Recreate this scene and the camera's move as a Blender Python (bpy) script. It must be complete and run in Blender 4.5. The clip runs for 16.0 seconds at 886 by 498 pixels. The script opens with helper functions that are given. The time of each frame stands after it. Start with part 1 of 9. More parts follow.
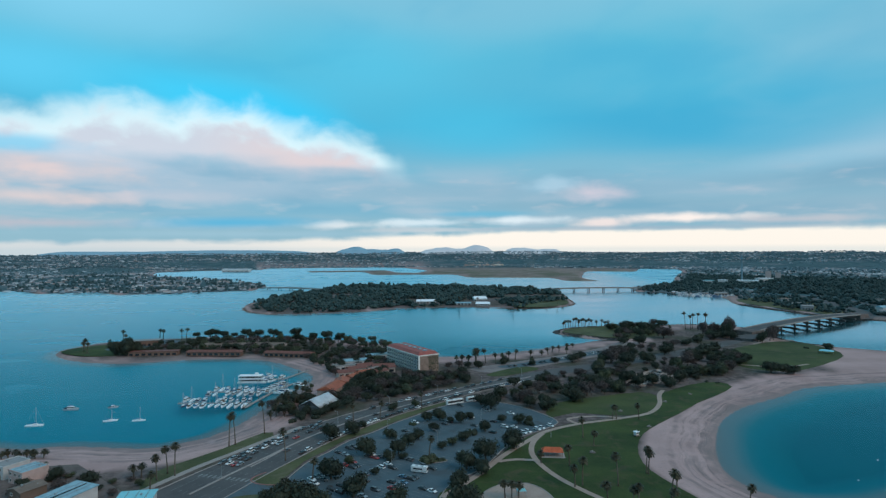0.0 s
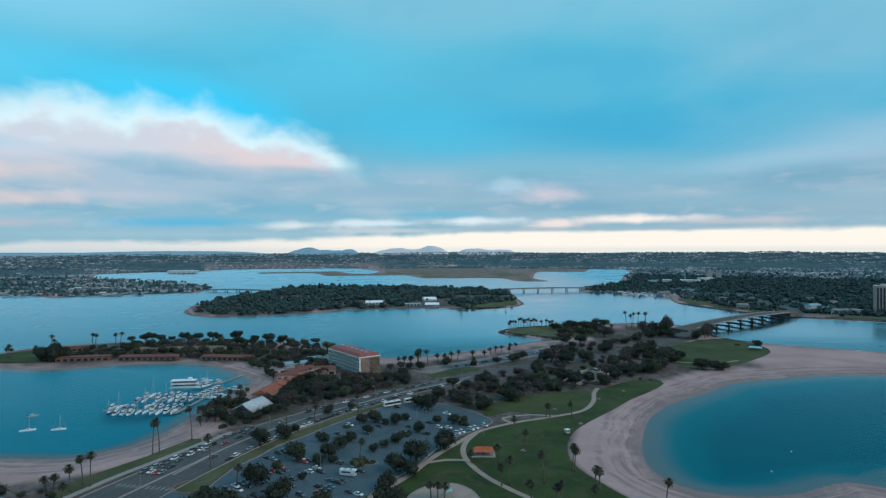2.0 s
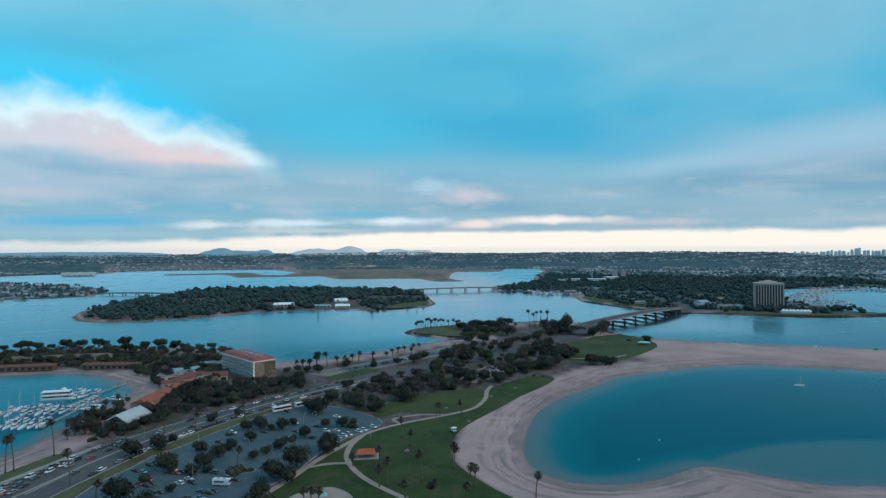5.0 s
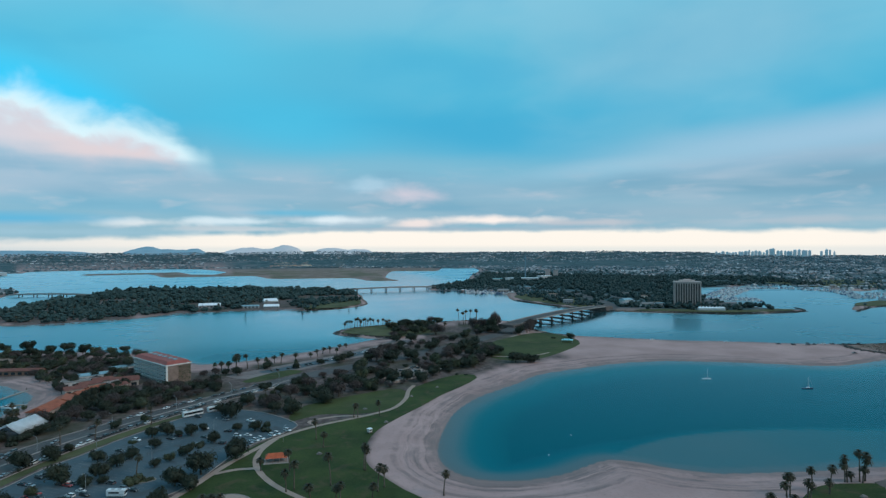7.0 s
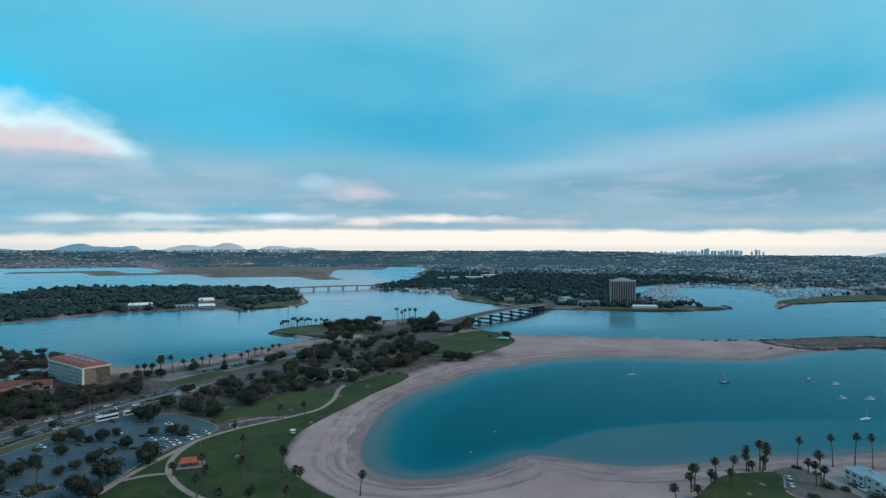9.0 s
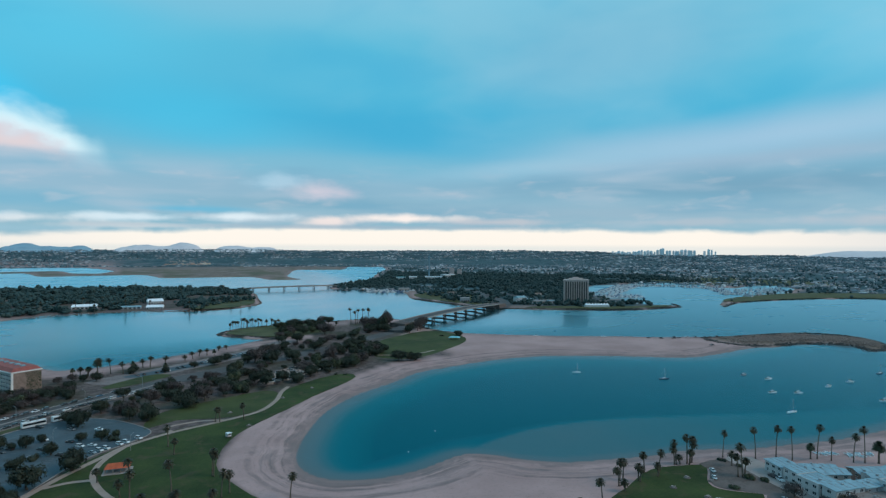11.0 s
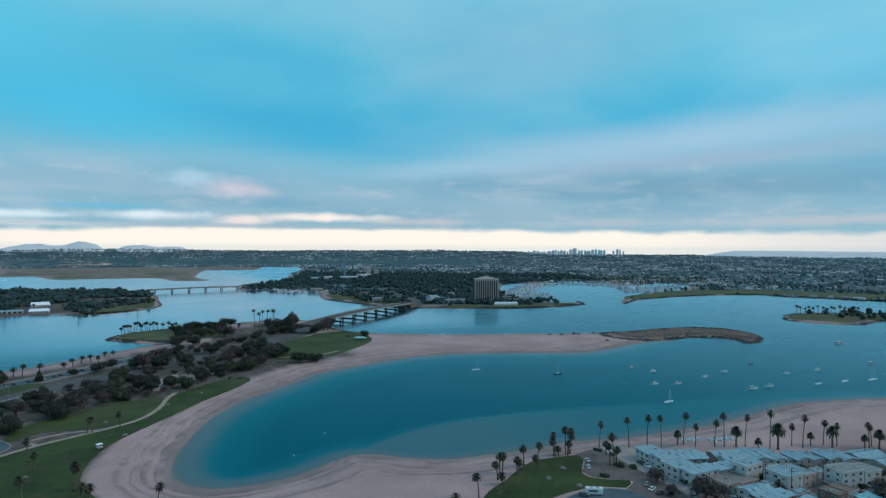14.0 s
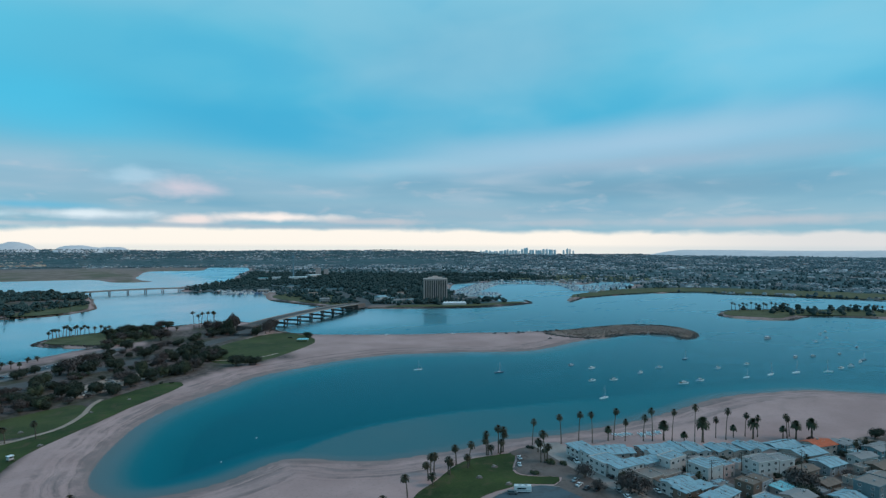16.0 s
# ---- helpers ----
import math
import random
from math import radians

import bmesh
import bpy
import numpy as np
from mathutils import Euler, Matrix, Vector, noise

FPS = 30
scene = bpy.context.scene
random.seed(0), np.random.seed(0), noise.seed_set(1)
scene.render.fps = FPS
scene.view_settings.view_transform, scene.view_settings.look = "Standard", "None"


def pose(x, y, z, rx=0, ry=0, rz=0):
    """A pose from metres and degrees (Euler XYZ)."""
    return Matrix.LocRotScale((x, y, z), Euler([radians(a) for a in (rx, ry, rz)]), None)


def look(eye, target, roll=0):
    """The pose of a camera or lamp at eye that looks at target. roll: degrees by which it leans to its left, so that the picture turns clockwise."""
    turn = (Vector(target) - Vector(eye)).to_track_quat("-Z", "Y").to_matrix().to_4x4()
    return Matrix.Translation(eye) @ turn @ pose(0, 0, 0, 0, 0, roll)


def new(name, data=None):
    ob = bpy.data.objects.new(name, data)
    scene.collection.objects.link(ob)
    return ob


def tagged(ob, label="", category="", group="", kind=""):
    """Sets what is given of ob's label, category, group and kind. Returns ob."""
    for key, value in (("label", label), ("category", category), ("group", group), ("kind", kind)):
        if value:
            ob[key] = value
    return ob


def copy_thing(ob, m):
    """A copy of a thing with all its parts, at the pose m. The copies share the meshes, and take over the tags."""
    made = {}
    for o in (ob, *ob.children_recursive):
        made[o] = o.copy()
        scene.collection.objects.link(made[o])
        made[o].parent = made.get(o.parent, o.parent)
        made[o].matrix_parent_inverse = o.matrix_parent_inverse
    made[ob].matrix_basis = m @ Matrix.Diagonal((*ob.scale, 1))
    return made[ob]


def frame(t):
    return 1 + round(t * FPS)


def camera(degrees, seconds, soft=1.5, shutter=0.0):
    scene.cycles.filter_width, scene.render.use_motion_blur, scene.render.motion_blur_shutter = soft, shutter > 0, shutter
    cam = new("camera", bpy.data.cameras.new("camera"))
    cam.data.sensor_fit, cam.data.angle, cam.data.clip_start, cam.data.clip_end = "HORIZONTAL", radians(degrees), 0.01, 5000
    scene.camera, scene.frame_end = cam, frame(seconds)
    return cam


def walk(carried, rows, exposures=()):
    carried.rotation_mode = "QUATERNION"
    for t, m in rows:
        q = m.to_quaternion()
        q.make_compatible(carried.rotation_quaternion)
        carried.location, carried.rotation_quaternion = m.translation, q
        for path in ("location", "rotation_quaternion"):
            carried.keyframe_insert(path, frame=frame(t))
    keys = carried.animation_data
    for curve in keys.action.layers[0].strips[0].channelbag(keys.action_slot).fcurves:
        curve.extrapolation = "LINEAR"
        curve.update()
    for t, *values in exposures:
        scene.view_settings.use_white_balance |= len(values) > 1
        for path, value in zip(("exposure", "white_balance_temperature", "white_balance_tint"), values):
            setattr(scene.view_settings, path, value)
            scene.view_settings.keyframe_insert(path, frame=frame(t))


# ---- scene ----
cam = camera(73.6, 16.0, 1.35)
PATH = [
    (0, (2.357, 3.03, 111.569), (2.315, 5.03, 111.564), -0.2),
    (0.5, (5.541, 3.252, 111.592), (5.528, 5.252, 111.586), -0.0),
    (1, (8.784, 3.43, 111.611), (8.806, 5.43, 111.607), -0.1),
    (1.5, (12.095, 3.524, 111.626), (12.156, 5.523, 111.622), -0.1),
    (2, (15.44, 3.497, 111.635), (15.546, 5.494, 111.632), -0.2),
    (2.5, (18.788, 3.318, 111.647), (18.946, 5.311, 111.643), -0.1),
    (3, (22.145, 2.988, 111.664), (22.352, 4.978, 111.661), -0.1),
    (5.5, (39.28, 0.739, 111.998), (39.69, 2.697, 111.995), -0.2),
    (6, (42.714, 0.25, 112.028), (43.172, 2.197, 112.025), -0.1),
    (6.5, (46.124, -0.329, 112.061), (46.634, 1.605, 112.056), -0.1),
    (7, (49.528, -1.012, 112.086), (50.092, 0.907, 112.08), -0.1),
    (7.5, (52.924, -1.753, 112.102), (53.539, 0.15, 112.095), -0.1),
    (8, (56.262, -2.661, 112.115), (56.916, -0.771, 112.107), -0.0),
    (8.5, (59.56, -3.782, 112.128), (60.249, -1.905, 112.119), 0.1),
    (9, (62.794, -5.08, 112.136), (63.52, -3.216, 112.126), 0.2),
    (11.5, (78.494, -12.286, 112.167), (79.363, -10.485, 112.157), 0.2),
    (12, (81.468, -13.733, 112.173), (82.37, -11.948, 112.163), 0.2),
    (12.5, (84.249, -15.231, 112.173), (85.188, -13.465, 112.163), 0.3),
    (13, (86.847, -16.791, 112.167), (87.83, -15.049, 112.157), 0.3),
    (13.5, (89.355, -18.322, 112.162), (90.384, -16.607, 112.151), 0.3),
    (14, (91.905, -19.725, 112.174), (92.976, -18.036, 112.164), 0.3),
    (14.5, (94.524, -21.007, 112.168), (95.631, -19.342, 112.158), 0.2),
    (15, (97.183, -22.201, 112.139), (98.323, -20.558, 112.129), 0.2),
    (15.5, (99.845, -23.328, 112.108), (101.019, -21.709, 112.098), 0.2),
    (16, (102.54, -24.422, 112.081), (103.738, -22.82, 112.071), 0.2),
]
walk(cam, [(t, look(eye, target, roll)) for t, eye, target, roll in PATH])

# ---- node helpers ----
def S(r, g, b):
    """Linear colour from 0-255 display values."""
    return tuple((c / 255 / 12.92) if c <= 10 else ((c / 255 + 0.055) / 1.055) ** 2.4 for c in (r, g, b)) + (1.0,)


class Nodes:
    """Short-hand for building node trees."""

    def __init__(self, tree):
        self.t = tree
        tree.nodes.clear()

    def add(self, kind, *ins, **named):
        n = self.t.nodes.new(kind)
        for i, v in enumerate(ins):
            self.put(n.inputs[i], v)
        for k, v in named.items():
            self.put(n.inputs[k.replace("_", " ")], v)
        return n

    def put(self, socket, v):
        if v is None:
            return
        if isinstance(v, bpy.types.NodeSocket):
            self.t.links.new(v, socket)
        elif isinstance(v, bpy.types.Node):
            self.t.links.new(v.outputs[0], socket)
        else:
            socket.default_value = v

    def m(self, op, a, b=None, c=None, clamp=False):
        n = self.t.nodes.new("ShaderNodeMath")
        n.operation, n.use_clamp = op, clamp
        for i, v in enumerate((a, b, c)):
            self.put(n.inputs[i], v)
        return n.outputs[0]

    def step(self, v, a, b, lo=0.0, hi=1.0):
        n = self.t.nodes.new("ShaderNodeMapRange")
        n.interpolation_type = "SMOOTHSTEP"
        for i, x in enumerate((v, a, b, lo, hi)):
            self.put(n.inputs[i], x)
        return n.outputs[0]

    def mix(self, f, a, b, blend="MIX"):
        n = self.t.nodes.new("ShaderNodeMix")
        n.data_type, n.blend_type = "RGBA", blend
        self.put(n.inputs[0], f)
        self.put(n.inputs[6], a)
        self.put(n.inputs[7], b)
        return n.outputs[2]

    def ramp(self, f, stops, ease="LINEAR"):
        n = self.t.nodes.new("ShaderNodeValToRGB")
        n.color_ramp.interpolation = ease
        while len(n.color_ramp.elements) < len(stops):
            n.color_ramp.elements.new(0.5)
        for e, (p, c) in zip(n.color_ramp.elements, stops):
            e.position, e.color = p, c
        self.put(n.inputs[0], f)
        return n.outputs[0]

    def noise(self, vec, scale, detail=3.0, rough=0.5, warp=0.0):
        n = self.t.nodes.new("ShaderNodeTexNoise")
        self.put(n.inputs["Vector"], vec)
        n.inputs["Scale"].default_value, n.inputs["Detail"].default_value = scale, detail
        n.inputs["Roughness"].default_value, n.inputs["Distortion"].default_value = rough, warp
        return n.outputs[0]

    def xyz(self, x, y, z):
        n = self.t.nodes.new("ShaderNodeCombineXYZ")
        for i, v in enumerate((x, y, z)):
            self.put(n.inputs[i], v)
        return n.outputs[0]


# ---- sky: broken stratus over clear blue, bright gap at the horizon ----
world = bpy.data.worlds.new("world")
scene.world = world
world.use_nodes = True
k = Nodes(world.node_tree)
sky = k.t.nodes.new("ShaderNodeTexSky")
sky.sky_type, sky.sun_disc = "NISHITA", False
SUN_UP, SUN_TURN = 38.0, 125.0
sky.sun_elevation, sky.sun_rotation = radians(SUN_UP), radians(SUN_TURN)
way = k.add("ShaderNodeSeparateXYZ", k.t.nodes.new("ShaderNodeTexCoord").outputs["Generated"])
el = k.m("MULTIPLY", k.m("ARCSINE", way.outputs[2]), 57.2958)
az = k.m("MULTIPLY", k.m("ARCTAN2", way.outputs[0], way.outputs[1]), 57.2958)
# drift fields
broad = k.m("SUBTRACT", k.noise(k.xyz(k.m("MULTIPLY", az, 0.045), k.m("MULTIPLY", el, 0.09), 3.1), 1.0, 3, 0.45, 0.3), 0.5)
puff = k.m("SUBTRACT", k.noise(k.xyz(k.m("MULTIPLY", az, 0.30), k.m("MULTIPLY", el, 0.42), 7.7), 1.0, 4, 0.5, 0.35), 0.5)
streak = k.m("SUBTRACT", k.noise(k.xyz(k.m("MULTIPLY", az, 0.085), k.m("MULTIPLY", el, 0.45), 1.4), 1.0, 3, 0.45, 0.25), 0.5)
fine = k.m("SUBTRACT", k.noise(k.xyz(k.m("MULTIPLY", az, 0.26), k.m("MULTIPLY", el, 0.85), 9.2), 1.0, 3, 0.5, 0.3), 0.5)
elw = k.m("ADD", el, k.m("MULTIPLY", broad, 4.0))
base = k.ramp(k.m("DIVIDE", k.m("MAXIMUM", elw, 0.0), 60.0), [
    (0.0, S(140, 182, 200)), (0.08, S(124, 176, 200)), (0.14, S(108, 180, 208)), (0.20, S(70, 176, 212)),
    (0.29, S(88, 186, 216)), (0.37, S(122, 194, 220)), (0.60, S(130, 186, 216)), (1.0, S(140, 190, 220))])


def cloud_at(base, az0, el0, wa, we, colour, amount, tilt=0.0, edge=(1.3, 0.1), rag=0.9, field=None):
    """A soft patch of cloud round a bearing and a height, in degrees, with a ragged edge."""
    da = k.m("DIVIDE", k.m("SUBTRACT", az, az0), wa)
    de = k.m("DIVIDE", k.m("SUBTRACT", k.m("SUBTRACT", el, el0), k.m("MULTIPLY", k.m("SUBTRACT", az, az0), tilt)), we)
    d = k.m("SQRT", k.m("ADD", k.m("MULTIPLY", da, da), k.m("MULTIPLY", de, de)))
    d = k.m("ADD", d, k.m("MULTIPLY", field or streak, rag))
    return k.mix(k.m("MULTIPLY", k.step(d, *edge), amount), base, S(*colour))


# high stratus: pale veils round a blue clearing
base = cloud_at(base, -33, 21, 15, 5.5, (130, 208, 238), 0.85, field=broad)
base = cloud_at(base, -8, 17, 12, 5, (84, 196, 230), 0.7, field=broad)
base = cloud_at(base, 2, 22, 14, 3, (122, 192, 218), 0.7, field=broad)
base = cloud_at(base, 1, 11.5, 13, 3.6, (70, 188, 224), 0.85, -0.06, field=broad)
base = cloud_at(base, 20, 10.6, 13, 3.0, (58, 170, 210), 0.85, -0.10, field=broad)
base = cloud_at(base, 14, 16, 16, 3.5, (82, 182, 216), 0.7, field=broad)
base = cloud_at(base, 40, 17.5, 16, 5.5, (118, 184, 212), 0.85, field=broad)
base = cloud_at(base, 67, 17, 14, 5.5, (120, 198, 226), 0.85, field=broad)
# the clearing, brightest along the crown of the cloud bank
base = cloud_at(base, -24, 13.2, 17, 3.6, (62, 208, 250), 0.85, -0.06, edge=(1.35, 0.0), field=broad)
base = cloud_at(base, -17, 12.2, 9, 2.2, (40, 202, 250), 0.85, -0.14, edge=(1.4, 0.0), field=broad)
base = cloud_at(base, -37, 14.5, 8, 3.0, (92, 206, 244), 0.7, field=broad)
# grey shelf under the clearing and the long banks of the far side
base = cloud_at(base, 8, 7.4, 22, 1.5, (124, 182, 206), 0.8, edge=(1.4, 0.0))
base = cloud_at(base, 6, 5.2, 34, 1.8, (140, 178, 200), 0.85, edge=(1.4, 0.0))
base = cloud_at(base, -26, 5.2, 18, 2.2, (164, 188, 208), 0.85, edge=(1.4, 0.0))
base = cloud_at(base, 56, 9.6, 24, 2.4, (162, 196, 220), 0.85, 0.07, edge=(1.4, 0.0), field=broad)
base = cloud_at(base, 34, 7.6, 12, 1.0, (150, 194, 216), 0.75, 0.09, edge=(1.4, 0.0))
base = cloud_at(base, 56, 7.6, 22, 1.3, (152, 178, 200), 0.75, 0.05, edge=(1.4, 0.0))
base = cloud_at(base, 54, 5.4, 26, 1.7, (112, 158, 184), 0.9, 0.0, edge=(1.4, 0.0))
base = cloud_at(base, 40, 3.1, 34, 1.2, (146, 178, 198), 0.85, edge=(1.4, 0.0))
base = cloud_at(base, -12, 3.6, 20, 1.0, (112, 174, 202), 0.8, edge=(1.4, 0.0))
base = cloud_at(base, 12, 4.0, 12, 0.6, (128, 170, 192), 0.6, edge=(1.4, 0.0))
# folds in the clouds: lighter crests, darker hollows
fold = k.m("SUBTRACT", k.noise(k.xyz(k.m("MULTIPLY", az, 0.10), k.m("MULTIPLY", k.m("ADD", el, k.m("MULTIPLY", az, -0.04)), 0.22), 5.5), 1.0, 3, 0.45, 0.3), 0.5)
base = k.mix(k.m("MULTIPLY", k.m("MULTIPLY", k.step(el, 7.0, 12.0), k.step(az, 4.0, 30.0)), k.m("MULTIPLY", k.step(fold, -0.10, 0.30), 0.34)), base, S(146, 200, 220))
base = k.mix(k.m("MULTIPLY", k.step(el, 9.0, 13.0), k.m("MULTIPLY", k.step(fold, 0.02, -0.25), 0.22)), base, S(50, 168, 212))
low = k.m("MULTIPLY", k.step(el, 8.5, 6.0), k.step(el, 1.2, 2.4))
base = k.mix(k.m("MULTIPLY", low, k.m("MULTIPLY", k.step(streak, -0.02, 0.24), 0.55)), base, S(176, 192, 208))
base = k.mix(k.m("MULTIPLY", low, k.m("MULTIPLY", k.step(streak, 0.0, -0.24), 0.55)), base, S(98, 162, 192))
base = k.mix(k.m("MULTIPLY", low, k.m("MULTIPLY", k.step(fine, 0.04, 0.28), 0.35)), base, S(196, 200, 210))
# the cloud bank: a knobbed white crown over a rosy underside
crown = k.m("MULTIPLY", k.ramp(k.m("DIVIDE", k.m("ADD", az, 40.0), 40.0), [(v, (c / 20,) * 3 + (1,)) for v, c in (
    (0.0, 10.4), (0.10, 11.0), (0.20, 12.0), (0.29, 12.7), (0.345, 12.1), (0.40, 12.8), (0.46, 12.4), (0.525, 12.9), (0.58, 11.8),
    (0.65, 11.0), (0.72, 10.8), (0.79, 9.9), (0.86, 8.0), (0.92, 5.6), (1.0, 2.0))], "EASE"), 20.0)
top = k.m("SUBTRACT", k.m("ADD", crown, k.m("MULTIPLY", puff, 3.2)), el)
foot = k.m("ADD", k.m("ADD", el, k.m("MULTIPLY", streak, 3.0)), k.m("MULTIPLY", puff, 2.2))
bank = k.m("MULTIPLY", k.m("MULTIPLY", k.step(top, -1.3, 1.6), k.step(foot, 5.2, 8.6)), k.step(k.m("ADD", az, k.m("MULTIPLY", puff, 6.0)), -2.5, -7.5))
bankcol = k.mix(k.step(k.m("ADD", top, k.m("MULTIPLY", puff, 3.0)), 0.4, 3.2), S(222, 248, 254), S(206, 212, 224))
bankcol = k.mix(k.m("MULTIPLY", k.m("MULTIPLY", k.step(az, -26.0, -14.0), k.step(k.m("ADD", top, k.m("MULTIPLY", fine, 2.0)), 1.2, 3.2)), 0.8), bankcol, S(228, 208, 208))
bankcol = k.mix(k.m("MULTIPLY", k.step(k.m("ADD", el, k.m("MULTIPLY", streak, 2.0)), 8.4, 6.4), 0.7), bankcol, S(176, 190, 208))
base = k.mix(k.m("MULTIPLY", bank, 0.96), base, bankcol)
base = cloud_at(base, -37, 8.3, 5, 0.9, (112, 200, 236), 0.75, field=puff)
# lit puffs and bars lower down
soft = k.m("ADD", k.m("MULTIPLY", fine, 0.7), k.m("MULTIPLY", puff, 0.7))
for a0, e0, wa, we, colour, amount in (
        (-34.5, 6.3, 5.5, 1.0, (228, 206, 204), 0.85), (-36, 4.2, 6.5, 0.7, (226, 206, 204), 0.8), (-26, 4.5, 5, 0.5, (190, 196, 210), 0.6),
        (-36, 2.1, 6, 0.4, (190, 184, 196), 0.7), (12.8, 5.1, 2.8, 0.9, (212, 204, 216), 0.8), (9.5, 5.9, 2.4, 0.6, (170, 206, 226), 0.7),
        (21, 2.6, 5.5, 0.34, (252, 240, 234), 0.95), (14, 2.3, 2.4, 0.4, (244, 228, 224), 0.85), (5.5, 2.6, 4.5, 0.32, (222, 236, 244), 0.9), (-3, 2.4, 4, 0.3, (214, 232, 242), 0.85),
        (-11, 2.2, 3.4, 0.3, (226, 232, 236), 0.8), (-2, 1.7, 6, 0.25, (214, 218, 222), 0.7), (30, 2.3, 5, 0.3, (196, 196, 204), 0.7), (66, 2.3, 8, 0.4, (188, 192, 202), 0.7), (48, 2.2, 7, 0.3, (180, 190, 202), 0.6)):
    base = cloud_at(base, a0, e0, wa, we, colour, amount, edge=(1.7, 0.0), rag=2.4, field=soft)
base = cloud_at(base, -21, 2.3, 9, 0.6, (62, 174, 218), 0.8, 0.02, edge=(1.4, 0.0))
base = cloud_at(base, 2, 3.2, 6, 0.35, (84, 178, 214), 0.7, edge=(1.4, 0.0))
# bright gap at the horizon, narrowing to thin bars on the far left
gap = k.step(k.m("ADD", k.m("ADD", el, k.m("MULTIPLY", soft, 0.9)), k.m("ADD", k.step(az, 14.0, -24.0, 0.0, 1.0), k.step(az, 30.0, 62.0, 0.0, 0.35))), 1.9, 1.3)
gapcol = k.mix(k.step(az, -34.0, 2.0), S(206, 214, 218), S(250, 243, 233))
gapcol = k.mix(k.step(az, 48.0, 72.0), gapcol, S(216, 218, 220))
base = k.mix(gap, base, gapcol)
base = cloud_at(base, 18, 1.75, 22, 0.2, (156, 178, 196), 0.75, edge=(1.5, 0.0), rag=1.6, field=soft)
base = cloud_at(base, -20, 1.3, 14, 0.3, (150, 190, 210), 0.7, edge=(1.5, 0.0), rag=1.6, field=soft)
base = k.mix(k.step(el, 0.30, -0.2), base, k.mix(0.25, gapcol, S(150, 190, 206)))
# overcast grows brighter overhead
lift = k.ramp(k.m("DIVIDE", k.m("MAXIMUM", el, 0.0), 90.0), [(0.0, (0.365,) * 3 + (1,)), (0.28, (0.35,) * 3 + (1,)), (0.6, (0.33,) * 3 + (1,)), (1.0, (0.34,) * 3 + (1,))])
cloud = k.add("ShaderNodeBackground", base, k.m("MULTIPLY", lift, 3.0))
clear = k.add("ShaderNodeBackground", sky.outputs[0], 0.10)
mixed = k.add("ShaderNodeMixShader", 0.93, clear.outputs[0], cloud.outputs[0])
k.add("ShaderNodeOutputWorld", mixed.outputs[0])

sun = new("sun", bpy.data.lights.new("sun", "SUN"))
sun.data.energy, sun.data.angle, sun.data.color = 1.15, radians(25), (1.0, 0.80, 0.66)
a, e = radians(SUN_TURN), radians(SUN_UP)
sun.matrix_world = look((400 * math.sin(a) * math.cos(e), 400 * math.cos(a) * math.cos(e), 400 * math.sin(e)), (0, 0, 0))
scene.view_settings.exposure = 0.0


# ---- materials ----
def material(name, rough=0.8, metal=0.0, spec=0.3):
    mt = bpy.data.materials.new(name)
    mt.use_nodes = True
    n = Nodes(mt.node_tree)
    bs = n.add("ShaderNodeBsdfPrincipled", Roughness=rough, Metallic=metal)
    bs.inputs["Specular IOR Level"].default_value = spec
    n.add("ShaderNodeOutputMaterial", bs.outputs[0])
    return mt, n, bs


def rough_paint(name, c1, c2, scale=1.0, fine_scale=12.0, rough=0.8, metal=0.0, spec=0.3, bump=0.15, vary=0.0, dist=0.05):
    """Two-scale mottled surface between c1 and c2, in metres; vary shifts the value from object to object."""
    mt, n, bs = material(name, rough, metal, spec)
    pos = n.t.nodes.new("ShaderNodeTexCoord").outputs["Object"] if vary >= 0 else n.t.nodes.new("ShaderNodeNewGeometry").outputs["Position"]
    big = n.noise(pos, scale, 4, 0.6)
    small = n.noise(pos, fine_scale, 3, 0.6)
    f = n.m("ADD", n.m("MULTIPLY", n.m("SUBTRACT", big, 0.5), 2.2), n.m("MULTIPLY", small, 1.0), clamp=True)
    col = n.mix(f, (*c1, 1), (*c2, 1))
    if vary > 0:
        rnd = n.t.nodes.new("ShaderNodeObjectInfo").outputs["Random"]
        hsv = n.t.nodes.new("ShaderNodeHueSaturation")
        n.put(hsv.inputs["Value"], n.m("ADD", 1.0 - vary, n.m("MULTIPLY", rnd, 2 * vary)))
        n.put(hsv.inputs["Color"], col)
        col = hsv.outputs[0]
    n.put(bs.inputs["Base Color"], col)
    if bump:
        b = n.add("ShaderNodeBump", Strength=bump, Distance=dist, Height=small)
        n.put(bs.inputs["Normal"], b)
    return mt


def island_paint(name, colours, rough=0.8, spec=0.3):
    """A different colour for every loose piece of a joined mesh."""
    mt, n, bs = material(name, rough, 0, spec)
    rnd = n.t.nodes.new("ShaderNodeNewGeometry").outputs["Random Per Island"]
    col = n.ramp(rnd, [(i / len(colours), (*c, 1)) for i, c in enumerate(colours)], "CONSTANT")
    pos = n.t.nodes.new("ShaderNodeNewGeometry").outputs["Position"]
    col = n.mix(n.m("MULTIPLY", n.noise(pos, 0.4, 3, 0.6), 0.5), col, (0.05, 0.05, 0.05, 1))
    n.put(bs.inputs["Base Color"], col)
    return mt


